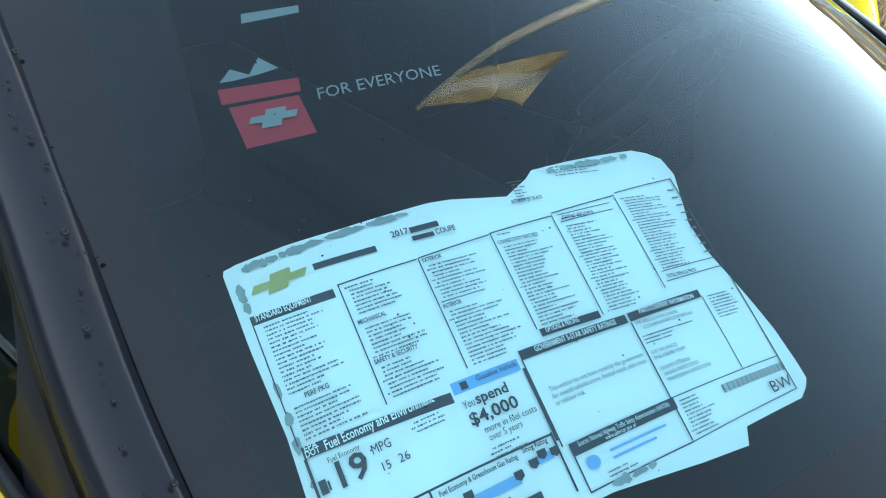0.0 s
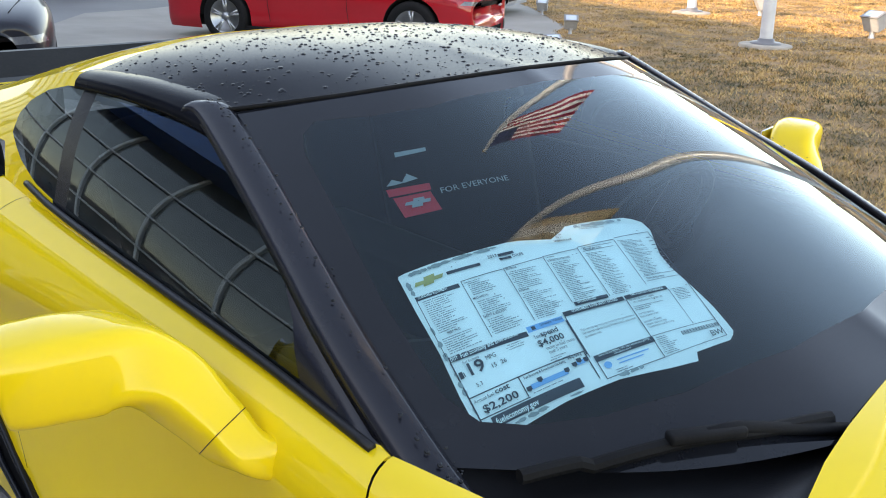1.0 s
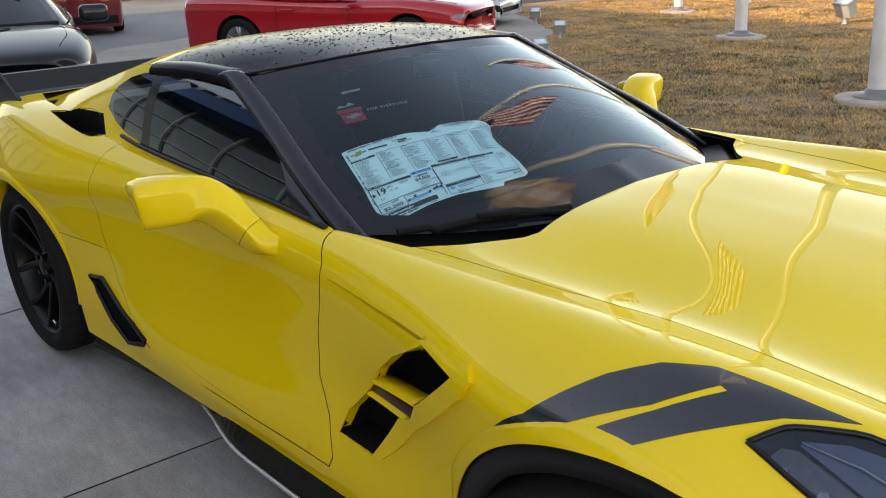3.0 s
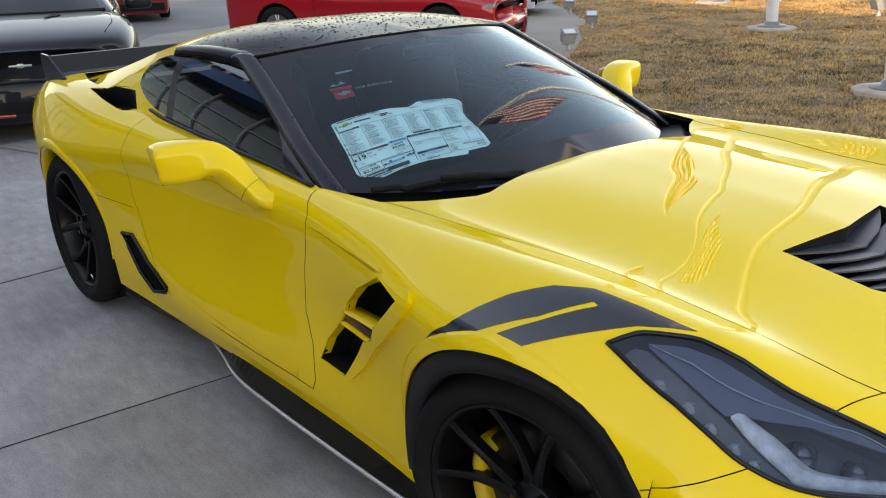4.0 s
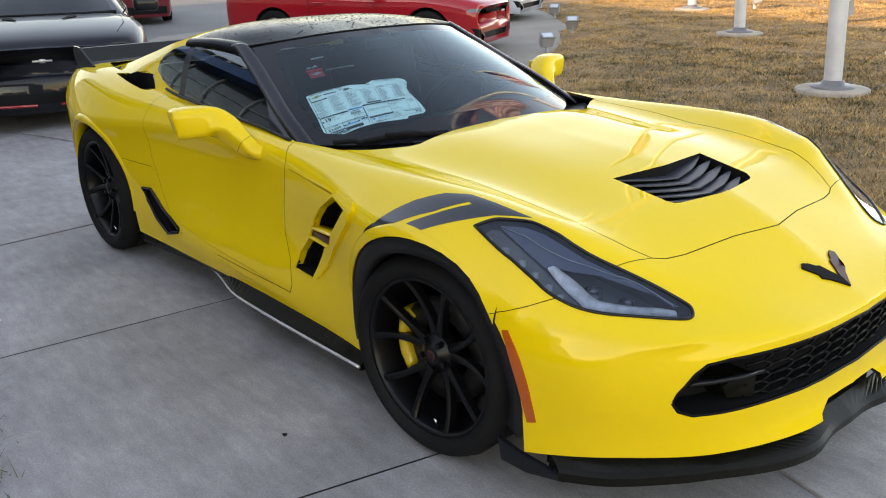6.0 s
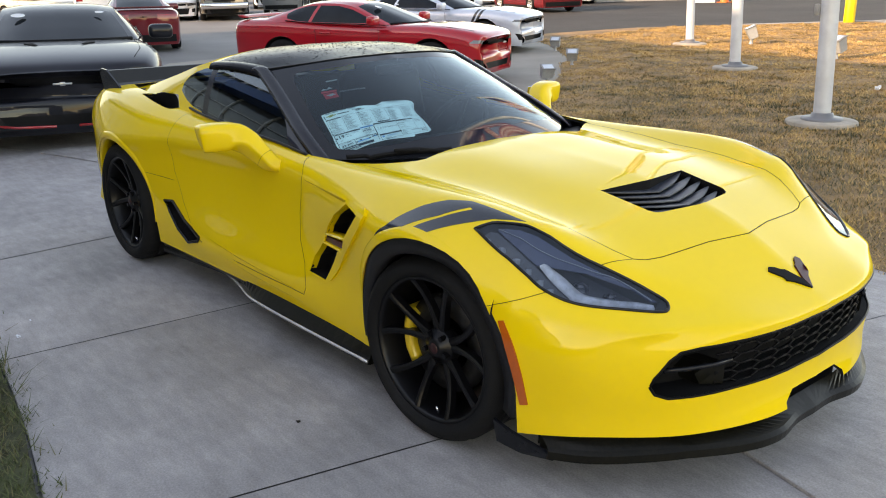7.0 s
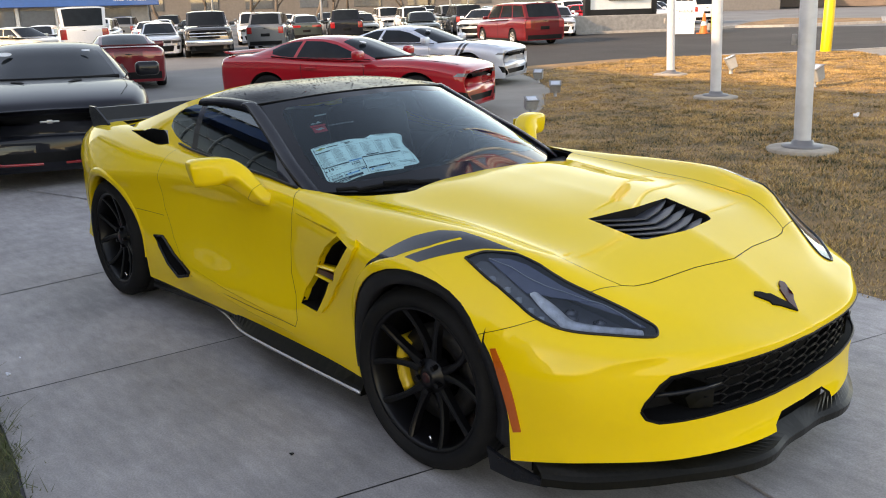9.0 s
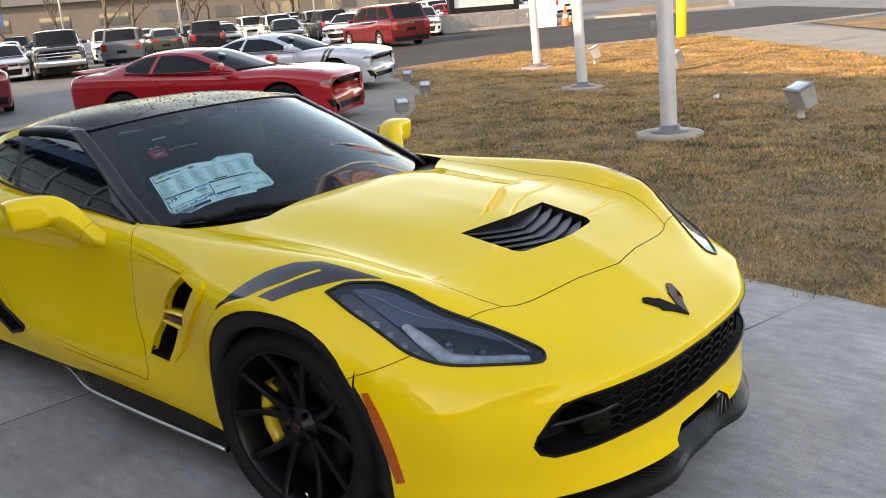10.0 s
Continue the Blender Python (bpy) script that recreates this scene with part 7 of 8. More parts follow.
LABEL_WHITE = material("window_label", (.75, .76, .76), .6, 0, .1, 30)


def paint(name, c, metal=0.0, coat=1.0):
    return material(name, c, .4, metal, .06, 20, coat=coat, spec=.1)


def lower_body(sp):
    """Half of the body below the windows, from tail to nose."""
    L, W = sp["L"] / 2, sp["W"] / 2
    hz, bz, dz, nz, tz = sp["hood"], sp["belt"], sp["deck"], sp["nose"], sp["tail"]
    xf, xr = L - sp["fo"], -L + sp["ro"]
    if "stations" in sp:
        xs, top, wid = sp["stations"]
    else:
        xs = [-L, -L + .10, xr, (xr * .5), 0.0, xf * .5, xf, L - .22, L]
        top = [tz, dz, dz + .02, bz - .02, bz - .04, (hz + bz) / 2 - .03, hz, nz + .10, nz]
        wid = [.86, .95, 1.0, .975, .965, .97, 1.0, .93, .80]
    n = len(xs) - 1
    at = lambda w, dz_, back: [(x - (back if i == n else 0), -W * k * w, dz_(z)) for i, (x, z, k) in enumerate(zip(xs, top, wid))]
    c = [(x, 0, z + .015) for x, z in zip(xs, top)]
    e = at(.72, lambda z: z, .03)
    s0 = at(.94, lambda z: z - .06, .10)
    s1 = at(1.0, lambda z: z - .22, .14)
    m = at(.985, lambda z: .48, .10)
    l0 = at(.98, lambda z: .30, .08)
    l1 = at(.93, lambda z: sp["clear"], .10)
    su = np.arange(0, n * 5 + 1) / 5
    grid = loft([c, e, s0, s1, m, l0, l1], su, np.arange(0, 6 * 4 + 1) / 4)
    bm = bmesh.new()
    vs = grid_mesh(bm, grid, True)
    for end in (0, -1):
        row = vs[end]
        cen = [bm.verts.new((v.co.x + (.03 if end else -.03) * math.sin(math.pi * i / (len(row) - 1)), 0, v.co.z)) for i, v in enumerate(row)]
        for i in range(len(row) - 1):
                bm.faces.new((row[i], row[i + 1], cen[i + 1], cen[i]))
    bmesh.ops.remove_doubles(bm, verts=bm.verts, dist=.002)
    for v in bm.verts:
        if abs(v.co.y) < .004:
            v.co.y = 0
    outward(bm, (0, 0, .5))
    skin = Skin(bm.copy())
    for cx in (xf, xr):
        r = sp["wr"] + .055
        take(bm, convex_cut(bm, ring_poly(cx, sp["wr"], r, 24), (0, 2), lambda f: f.calc_center_median().y < -W * .6)).free()
        take(bm, convex_cut(bm, [(cx - r, sp["wr"]), (cx + r, sp["wr"]), (cx + r, 0), (cx - r, 0)], (0, 2), lambda f: f.calc_center_median().y < -W * .6)).free()
    pieces = []
    gh, lh = sp.get("grille_h", .09), sp.get("lamp_h", .09)

    def piece(name, outline, front, mat):
        k = 1 if front else -1
        got = cut_shape(bm, [(0, y * W, z) for y, z in outline], (k, 0, 0), lambda c: c.x * k > L - .60)
        if len(got.faces):
            pieces.append((name, got, mat))

    g0 = nz - .045
    piece("grille", [(.02, g0), (-.47, g0 - .005), (-.45, g0 - gh), (.02, g0 - gh)], True, GRILLE_BLACK)
    piece("headlamp", [(-.50, g0 - .005), (-.90, g0 + .02), (-.93, g0 - lh * .5), (-.52, g0 - lh)], True, HEAD_LAMP)
    low = sp.get("low", .50 if nz < .9 else .46)
    piece("lower_grille", [(.02, low), (-.60, low), (-.52, .26), (.02, .26)], True, GRILLE_BLACK)
    if sp.get("cabin"):
        piece("fog_lamp", [(-.72, .40), (-.90, .44), (-.86, .30), (-.70, .28)], True, GRILLE_BLACK)
    else:
        piece("fog_lamp", [(-.70, .48), (-.86, .50), (-.82, .34), (-.70, .34)], True, GRILLE_BLACK)
    t0, th = sp["tail"] - .06, sp.get("tail_h", .12)
    piece("tail_lamp", [(-.36 if th < .2 else -.66, t0), (-.90, t0), (-.90, t0 - th), (-.36 if th < .2 else -.66, t0 - th)], False, TAIL_LAMP)
    piece("rear_valance", [(.02, .42), (-.80, .42), (-.80, .24), (.02, .24)], False, GRILLE_BLACK)
    if sp.get("stripe"):
        for k in range(2):
            x0 = xf - .34 + .11 * k
            got = cut_shape(bm, [(x0, 0, .62), (x0 + .07, 0, .62), (x0 + .27, 0, 1.02), (x0 + .20, 0, 1.02)], (0, -1, 0), lambda c: c.y < -W * .45)
            pieces.append(("fender_stripe", got, DECAL_BLACK))
    return bm, xf, xr, pieces, skin


def patch(quad4, u0, u1, v0, v1, bow, lift, nu=10, nv=6, way=None, arch=0.0):
    """A bowed patch on four corners (base left, base right, top right, top left)."""
    a, bb, c, d = [Vector(p) for p in quad4]
    n = (bb - a).cross(d - a).normalized()
    bm = bmesh.new()
    g = []
    for i in range(nu + 1):
        u = u0 + (u1 - u0) * i / nu
        col = []
        for j in range(nv + 1):
            v = v0 + (v1 - v0) * j / nv
            p = (1 - v) * ((1 - u) * a + u * bb) + v * ((1 - u) * d + u * c)
            p.z += arch * v * 4 * u * (1 - u)
            p = p + (Vector((way, 0, 0)) if way else n) * (bow * 4 * u * (1 - u)) + n * lift + Vector((0, 0, .039 * v * (1 - (2 * u - 1) ** 4) if way else 0))
            col.append(bm.verts.new(p))
        g.append(col)
    for p, q in zip(g, g[1:]):
        for j in range(nv):
            bm.faces.new((p[j], q[j], q[j + 1], p[j + 1]))
    return bm


def coupe_cabin(v, sp, body_paint):
    """A low arched coupe roof: screen, roof and rear window in one shell, with curved flanks and cut panes."""
    k = sp["W"] / 1.90
    row = lambda c: [(x, -y * k, z) for x, y, z in c]
    across = np.arange(0, 2 * 8 + 1) / 8
    crown = loft([row(c) for c in (
        [(1.00, 0, .968), (.55, 0, 1.135), (.08, 0, 1.290), (-.40, 0, 1.345), (-.90, 0, 1.335), (-1.35, 0, 1.235), (-1.88, 0, 1.055)],
        [(.91, .40, .964), (.49, .38, 1.128), (.04, .36, 1.280), (-.40, .36, 1.332), (-.90, .36, 1.322), (-1.33, .37, 1.220), (-1.86, .40, 1.048)],
        [(.62, .765, .955), (.27, .690, 1.100), (-.10, .610, 1.245), (-.45, .590, 1.297), (-.90, .585, 1.287), (-1.35, .605, 1.180), (-1.83, .680, 1.035)])], np.arange(0, 6 * 8 + 1) / 8, across)
    flank = loft([row(c) for c in (
        [(.62, .767, .955), (.27, .693, 1.100), (-.10, .613, 1.245), (-.45, .593, 1.297), (-.90, .588, 1.287), (-1.35, .608, 1.180), (-1.83, .683, 1.035)],
        [(.62, .79, .950), (.27, .775, 1.03), (-.10, .745, 1.11), (-.45, .735, 1.14), (-.90, .735, 1.145), (-1.35, .755, 1.105), (-1.83, .76, 1.015)],
        [(.62, .835, .930), (.27, .845, .940), (-.10, .852, .948), (-.45, .858, .955), (-.90, .868, .970), (-1.35, .885, .990), (-1.83, .87, .985)])], np.arange(0, 6 * 8 + 1) / 8, across)
    shells = []
    for g in (crown, flank):
        b = bmesh.new()
        grid_mesh(b, g)
        for w_ in b.verts:
            if abs(w_.co.y) < .002:
                w_.co.y = 0
        shells.append(outward(b, (-.5, 0, .7)))
    top, side = shells
    everywhere = lambda c: True
    screen = cut_shape(top, [(x, y * k, 0) for x, y in ((.96, .02), (.875, -.40), (.63, -.695), (.45, -.665), (.27, -.625), (-.02, -.555), (.02, -.36), (.06, .02))], (0, 0, 1), everywhere)
    hatch = cut_shape(top, [(x, y * k, 0) for x, y in ((-1.02, .02), (-1.0, -.36), (-1.03, -.52), (-1.35, -.545), (-1.70, -.57), (-1.76, -.40), (-1.78, .02))], (0, 0, 1), everywhere)
    door = cut_shape(side, [(x, 0, z) for x, z in ((.47, .990), (.25, 1.075), (-.08, 1.200), (-.35, 1.258), (-.70, 1.268), (-.79, .998), (-.4, .990), (.1, .984))], (0, -1, 0), everywhere)
    quarter = cut_shape(side, [(x, 0, z) for x, z in ((-.76, 1.267), (-.98, 1.250), (-1.20, 1.195), (-1.32, 1.130), (-1.28, 1.055), (-1.08, 1.015), (-.85, 1.000))], (0, -1, 0), everywhere)
    for nm, b, mt, lab in (("roof", top, sp.get("roof") or body_paint, ""), ("windscreen", screen, VEHICLE_GLASS, "raked dark windscreen"), ("rear_window", hatch, VEHICLE_GLASS, "")):
        join(b, clone(b, MIRROR))
        bmesh.ops.remove_doubles(b, verts=b.verts, dist=1e-4)
        part(nm, b, mt, v, lab)
    both("side_frame", side, body_paint, parent=v)
    both("side_window", door, VEHICLE_GLASS, parent=v)
    both("side_window", quarter, VEHICLE_GLASS, parent=v)
    b = bmesh.new()
    tube(b, [(x, y * k, z) for x, y, z in ((.60, -.80, .955), (.1, -.855, .972), (-.45, -.862, .978), (-.9, -.868, .990), (-1.28, -.872, 1.02))], .009, 6)
    both("window_seal", b, GRILLE_BLACK, parent=v)
    b = bmesh.new()
    tube(b, [(.66, -.72 * k, .972), (.90, -.40 * k, .975), (.985, 0, .978), (.90, .40 * k, .975), (.66, .72 * k, .972)], .022, 6)
    part("cowl", b, GRILLE_BLACK, v, "black cowl under the windscreen")
    if sp.get("sticker"):
        at = lambda x, y: Vector((x, y, .968 + (.96 - x) * .345))
        for nm, x, y, rx, ry, lab in (("price_disc", .28, -.42, .055, .075, "round white price disc"), ("window_label", .22, .44, .03, .05, "small white window label")):
            b = bmesh.new()
            rim_ = [b.verts.new(at(x + rx * math.cos(2 * math.pi * q / 16), y + ry * math.sin(2 * math.pi * q / 16)) + Vector((.012, 0, .034))) for q in range(16)]
            f = b.faces.new(rim_)
            b.normal_update()
            if f.normal.z < 0:
                f.normal_flip()
            thicken(b, .003)
            part(nm, b, LABEL_WHITE, v, lab, smooth=False)
    # bonnet: raised dome, shut line and two slim vents
    for s in (-1, 1):
        b = bmesh.new()
        tube(b, [(.93, s * .70 * k, .957), (1.30, s * .745 * k, .957), (1.75, s * .74 * k, .925), (2.12, s * .66 * k, .868)], .004, 4)
        part("bonnet_gap", b, DARK, v)
    for s in (-1, 1):
        b = bmesh.new()
        extrude_poly(b, [(1.52, s * .20 * k, .968), (1.35, s * .25 * k, .980), (1.22, s * .33 * k, .982), (1.36, s * .33 * k, .974)], (0, 0, .006))
        bmesh.ops.recalc_face_normals(b, faces=b.faces)
        part("bonnet_vent", b, GRILLE_BLACK, v, smooth=False)
    if sp.get("accent"):
        for s in (-1, 1):
            b = bmesh.new()
            tube(b, [(2.40, s * .10, .262), (2.37, s * .45, .265), (2.27, s * .68, .285)], .014, 6)
            part("lip_stripe", b, sp["accent"], v, "thin red stripe on the front lip")


def plain_cabin(v, sp, body_paint, screen, rear, fl, ft, rl, rtp, y1, arch, mir):
    """Screen, roof and flat-sided window frames in body colour."""
    H = sp["H"]
    part("screen_frame", patch(screen, 0, 1, 0, 1, .10, 0, way=1), body_paint, v)
    part("rear_frame", patch(rear, 0, 1, 0, 1, .06, 0, way=-1), body_paint, v)
    n = 10
    b = bmesh.new()
    g = []
    for i in range(n + 1):
        t = i / n
        x = ft[0] + (rtp[0] - ft[0]) * t
        row = []
        for k in range(9):
            q = -1 + 2 * k / 8
            bowx = .10 * (1 - q * q) * (1 - t) - .06 * (1 - q * q) * t
            row.append(b.verts.new((x + bowx, y1 * q, H - .052 - arch + arch * 4 * t * (1 - t) + .052 * (1 - q ** 4) * (.75 + .5 * math.sin(math.pi * t)))))
        g.append(row)
    for p, q in zip(g, g[1:]):
        for k in range(8):
            b.faces.new((p[k], p[k + 1], q[k + 1], q[k]))
    outward(b, (0, 0, .5))
    part("roof", b, body_paint if sp.get("roof") is None else sp["roof"], v)
    b = patch(screen, .05, .95, .04, .95, .10, .008, way=1)
    part("windscreen", b, VEHICLE_GLASS, v, "dark windscreen")
    b = patch(rear, .07, .93, .08, .93, .06, .008, way=-1)
    part("rear_window", b, VEHICLE_GLASS, v)
    for s in (-1, 1):
        a_, b_, c_, d_ = (Vector(rl), Vector(fl), Vector(ft), Vector(rtp))
        if s == 1:
            a_, b_, c_, d_ = [Vector(mir(p)) for p in (fl, rl, rtp, ft)]
        side4 = [Vector(p) for p in (a_, b_, c_, d_)]
        bb = patch(side4, 0, 1, 0, 1, .03, 0, arch=arch)
        part("side_frame", bb, body_paint if sp.get("roof") is None else sp["roof"], v)
        cuts = sp["panes"] if s == -1 else [(1 - q, 1 - p) for p, q in sp["panes"]]
        for p, q in cuts:
            bb = patch(side4, p, q, sp.get("pane_v", (.10, .90))[0], sp.get("pane_v", (.10, .90))[1], .03, .006, 8, 4, arch=arch)
            part("side_window", bb, VEHICLE_GLASS, v)


def vehicle(name, label, category, sp, body_paint, group=""):
    v = thing(name, label, category, group)
    bm, xf, xr, pieces, skin = lower_body(sp)
    W, L = sp["W"] / 2, sp["L"] / 2
    join(bm, clone(bm, MIRROR))
    bmesh.ops.remove_doubles(bm, verts=bm.verts, dist=1e-3)
    skin.smooth(part("body", bm, body_paint, v))
    b = bmesh.new()
    box(b, (0, 0, .36), (sp["L"] * .93, W * 1.5, .34), None, .05)
    part("underbody", b, DARK, v)
    wb, wt, rt, rb = sp["ws"]          # base and top of the windscreen, top and base of the rear window (x)
    H, bz = sp["H"], sp["belt"]
    zb, zr = sp["cowl"], sp["deck"]
    y0, y1 = W * .86, W * sp["tumble"]
    arch = sp.get("arch", .02)
    fl, ft, rl, rtp = (wb, -y0, zb), (wt, -y1, H - .05 - arch), (rb, -y0 * .96, zr), (rt, -y1, H - .055 - arch)
    mir = lambda p: (p[0], -p[1], p[2])
    screen = (fl, mir(fl), mir(ft), ft)
    rear = (mir(rl), rl, rtp, mir(rtp))
    if sp.get("cabin"):
        coupe_cabin(v, sp, body_paint)
    else:
        plain_cabin(v, sp, body_paint, screen, rear, fl, ft, rl, rtp, y1, arch, mir)
    for s in (-1, 1):
        # mirror and handle
        bb = bmesh.new()
        if sp.get("cabin"):
            box(bb, (wb - .30, s * (W + .10), zb + .07), (.15, .27, .16), None, .05, 3)
        else:
            box(bb, (wb - .42, s * (W + .09), zb + .07), (.13, .23, .15), None, .05, 3)
        part("door_mirror", bb, body_paint, v)
        bb = bmesh.new()
        box(bb, (wb - 1.28, s * (W * .985), zb - .14), (.20, .03, .03), None, .01)
        part("door_handle", bb, body_paint, v)
        for xs_ in (wb - .28, wb - 1.48):
            bb = bmesh.new()
            tube(bb, [(xs_, s * (W * .97), zb - .07), (xs_ + .02, s * (W * .985), .55), (xs_ + .05, s * (W * .97), .33)], .004, 4)
            part("door_gap", bb, DARK, v)
        bb = bmesh.new()
        box(bb, (0, s * (W * .955), sp["clear"] + .03), (xf - xr - .75, .06, .09), None, .02)
        part("sill", bb, GRILLE_BLACK, v)
    # wheels
    for cx in (xf, xr):
        for s in (-1, 1):
            r = sp["wr"]
            wh = part("wheel", bmesh.new(), RUBBER, v)
            b = bmesh.new()
            lathe(b, [(r * .66, .0), (r * .72, -.012), (r * .94, -.010), (r, .02), (r, .20), (r * .9, .22), (r * .66, .2)], "Y", 28)
            bmesh.ops.recalc_face_normals(b, faces=b.faces)
            b.to_mesh(wh.data)
            b.free()
            for p in wh.data.polygons:
                p.use_smooth = True
            rm = sp.get("rim", RIM_SILVER)
            b = bmesh.new()
            lathe(b, [(r * .69, .004), (r * .62, .012), (r * .60, .09), (.001, .095)], "Y", 28)
            for k in range(5):
                a = 2 * math.pi * k / 5 + .3
                for d_ in (-.12, .12):
                    tube(b, [(.05 * math.cos(a), .03, .05 * math.sin(a)), (r * .64 * math.cos(a + d_), .012, r * .64 * math.sin(a + d_))], .018, 5)
            cyl(b, (0, .015, 0), (0, .06, 0), .06, seg=12)
            bmesh.ops.recalc_face_normals(b, faces=b.faces)
            part("rim", b, rm, wh)
            wh.matrix_basis = pose(cx, s * (W - .015), r, 0, 0, 0 if s == -1 else 180)
            b = bmesh.new()
            lathe(b, [(r + .06, .03), (r + .06, .36), (.02, .36)], "Y", 20)
            b.transform(pose(cx, s * (W - .015), r, 0, 0, 0 if s == -1 else 180))
            for f in [f for f in b.faces if f.calc_center_median().z < r * .9]:
                b.faces.remove(f)
            part("wheel_well", b, DARK, v)
    # face and tail, flush with the body
    for nm, bm_, mt in pieces:
        lamp = nm in ("headlamp", "tail_lamp", "fog_lamp", "fender_stripe")
        other = clone(bm_, MIRROR)
        if lamp:
            skin.smooth(part(nm, bm_, mt, v))
            skin.smooth(part(nm, other, mt, v))
        else:
            join(bm_, other)
            bmesh.ops.remove_doubles(bm_, verts=bm_.verts, dist=1e-3)
            skin.smooth(part(nm, bm_, mt, v))
    nz, xn = sp["nose"], L
    for nm, k in (("badge", 1), ("rear_badge", -1)):
        b = bmesh.new()
        z = (nz - .10 if k > 0 else sp["tail"] - .12)
        box(b, (k * (xn + .026), 0, z), (.014, .17, .018), None, .004)
        box(b, (k * (xn + .027), 0, z), (.015, .05, .036), None, .004)
        part(nm, b, RIM_SILVER if k > 0 else GLOSS_BLACK, v)
    if sp.get("bumper"):
        b = bmesh.new()
        box(b, (xn + .01, 0, .60), (.22, W * 1.9, .24), None, .06, 3)
        part("bumper", b, CHROME, v, "chrome bumper")
        for z in (nz - .12, nz - .24):
            b = bmesh.new()
            box(b, (xn + .012, 0, z), (.05, W * 1.5, .045), None, .015)
            part("grille_bar", b, CHROME, v)
    if not sp.get("cabin"):
        b = bmesh.new()
        box(b, (-xn - .02, 0, .62 if sp["tail"] < 1.05 else .70), (.02, .42, .14), None, .008)
        part("plate_recess", b, GRILLE_BLACK, v)
    if sp.get("wing"):
        b = bmesh.new()
        rows = []
        for i in range(13):
            q = -1 + i / 6
            rows.append([b.verts.new((-L + .05 + .06 * q * q + dx, W * .82 * q, sp["deck"] + dz_)) for dx, dz_ in ((.16, .03), (.02, .075), (-.05, .08), (0, .035))])
        for r0, r1 in zip(rows, rows[1:]):
            for k in range(4):
                b.faces.new((r0[k], r0[(k + 1) % 4], r1[(k + 1) % 4], r1[k]))
        b.faces.new(rows[0])
        b.faces.new(rows[-1][::-1])
        bmesh.ops.recalc_face_normals(b, faces=b.faces)
        part("rear_wing", b, body_paint, v)
    return v


COUPE = dict(L=4.78, W=1.90, H=1.36, hood=.95, belt=.98, deck=1.03, nose=.76, tail=.98, cowl=.965, clear=.17, wr=.355, fo=.93, ro=1.04, ws=(.80, -.08, -1.02, -1.84), tumble=.70, panes=[(.15, .33), (.355, .91)], pane_v=(.07, .93), arch=.055, grille_h=.075, lamp_h=.06, wing=True, sticker=True, cabin=True, low=.36,
             stations=([-2.39, -2.30, -1.95, -1.35, -.5, .4, 1.0, 1.46, 1.95, 2.25, 2.37], [.95, 1.02, 1.04, 1.04, 1.0, .965, .965, .955, .90, .83, .755], [.82, .91, .98, 1.0, .95, .945, .965, 1.0, .965, .88, .74]))
SEDAN = dict(L=4.65, W=1.80, H=1.46, hood=.92, belt=.98, deck=1.05, nose=.74, tail=1.0, cowl=.98, clear=.18, wr=.33, fo=.92, ro=1.05, ws=(.95, .15, -1.05, -1.80), tumble=.66, panes=[(.06, .22), (.25, .56), (.59, .94)], grille_w=.7, grille_h=.08, lamp_h=.11)
SUV = dict(L=4.75, W=1.88, H=1.72, hood=1.05, belt=1.10, deck=1.14, nose=.88, tail=1.12, cowl=1.10, clear=.22, wr=.36, fo=.92, ro=.95, ws=(1.0, .35, -1.85, -2.28), tumble=.74, panes=[(.05, .27), (.30, .60), (.63, .95)], grille_w=.7, grille_h=.14, lamp_h=.14, tail_h=.30)
MINIVAN = dict(L=5.15, W=2.0, H=1.75, hood=1.0, belt=1.06, deck=1.10, nose=.84, tail=1.10, cowl=1.06, clear=.20, wr=.34, fo=.95, ro=1.1, ws=(1.45, .70, -2.15, -2.50), tumble=.80, panes=[(.04, .30), (.33, .62), (.65, .95)], grille_w=.7, grille_h=.10, lamp_h=.13, tail_h=.34)
PICKUP = dict(L=5.85, W=2.03, H=1.88, hood=1.22, belt=1.25, deck=1.28, nose=1.10, tail=1.25, cowl=1.25, clear=.32, wr=.40, fo=.98, ro=1.2, ws=(1.0, .45, -.95, -1.15), tumble=.78, panes=[(.05, .46), (.50, .95)], grille_w=.80, grille_h=.30, lamp_h=.16, tail_h=.30, bumper=True)
CARGO = dict(L=5.6, W=2.05, H=2.25, hood=1.25, belt=1.35, deck=1.40, nose=1.0, tail=1.40, cowl=1.35, clear=.22, wr=.36, fo=.95, ro=1.2, ws=(2.05, 1.35, -2.6, -2.74), tumble=.88, panes=[(.80, .96)], grille_w=.6, grille_h=.10, lamp_h=.2, tail_h=.4)


def put(ob, x, y, yaw):
    """Stands a vehicle on the ground, along its slope."""
    up = Vector((rise(x - 2, y) - rise(x + 2, y), rise(x, y - 2) - rise(x, y + 2), 4)).normalized()
    p = Matrix.Translation((x, y, rise(x, y))) @ Vector((0, 0, 1)).rotation_difference(up).to_matrix().to_4x4() @ Matrix.Rotation(radians(yaw), 4, "Z")
    ob.matrix_basis = p
    return ob


P_BLACK, P_RED, P_SILVER = paint("black_metal_paint", (.012, .013, .018), .1, .5), paint("bright_red_paint", (.42, .010, .018)), paint("pale_silver_paint", (.52, .56, .64), .3)
P_DARK = paint("dark_slate_paint", (.035, .038, .042), .2)
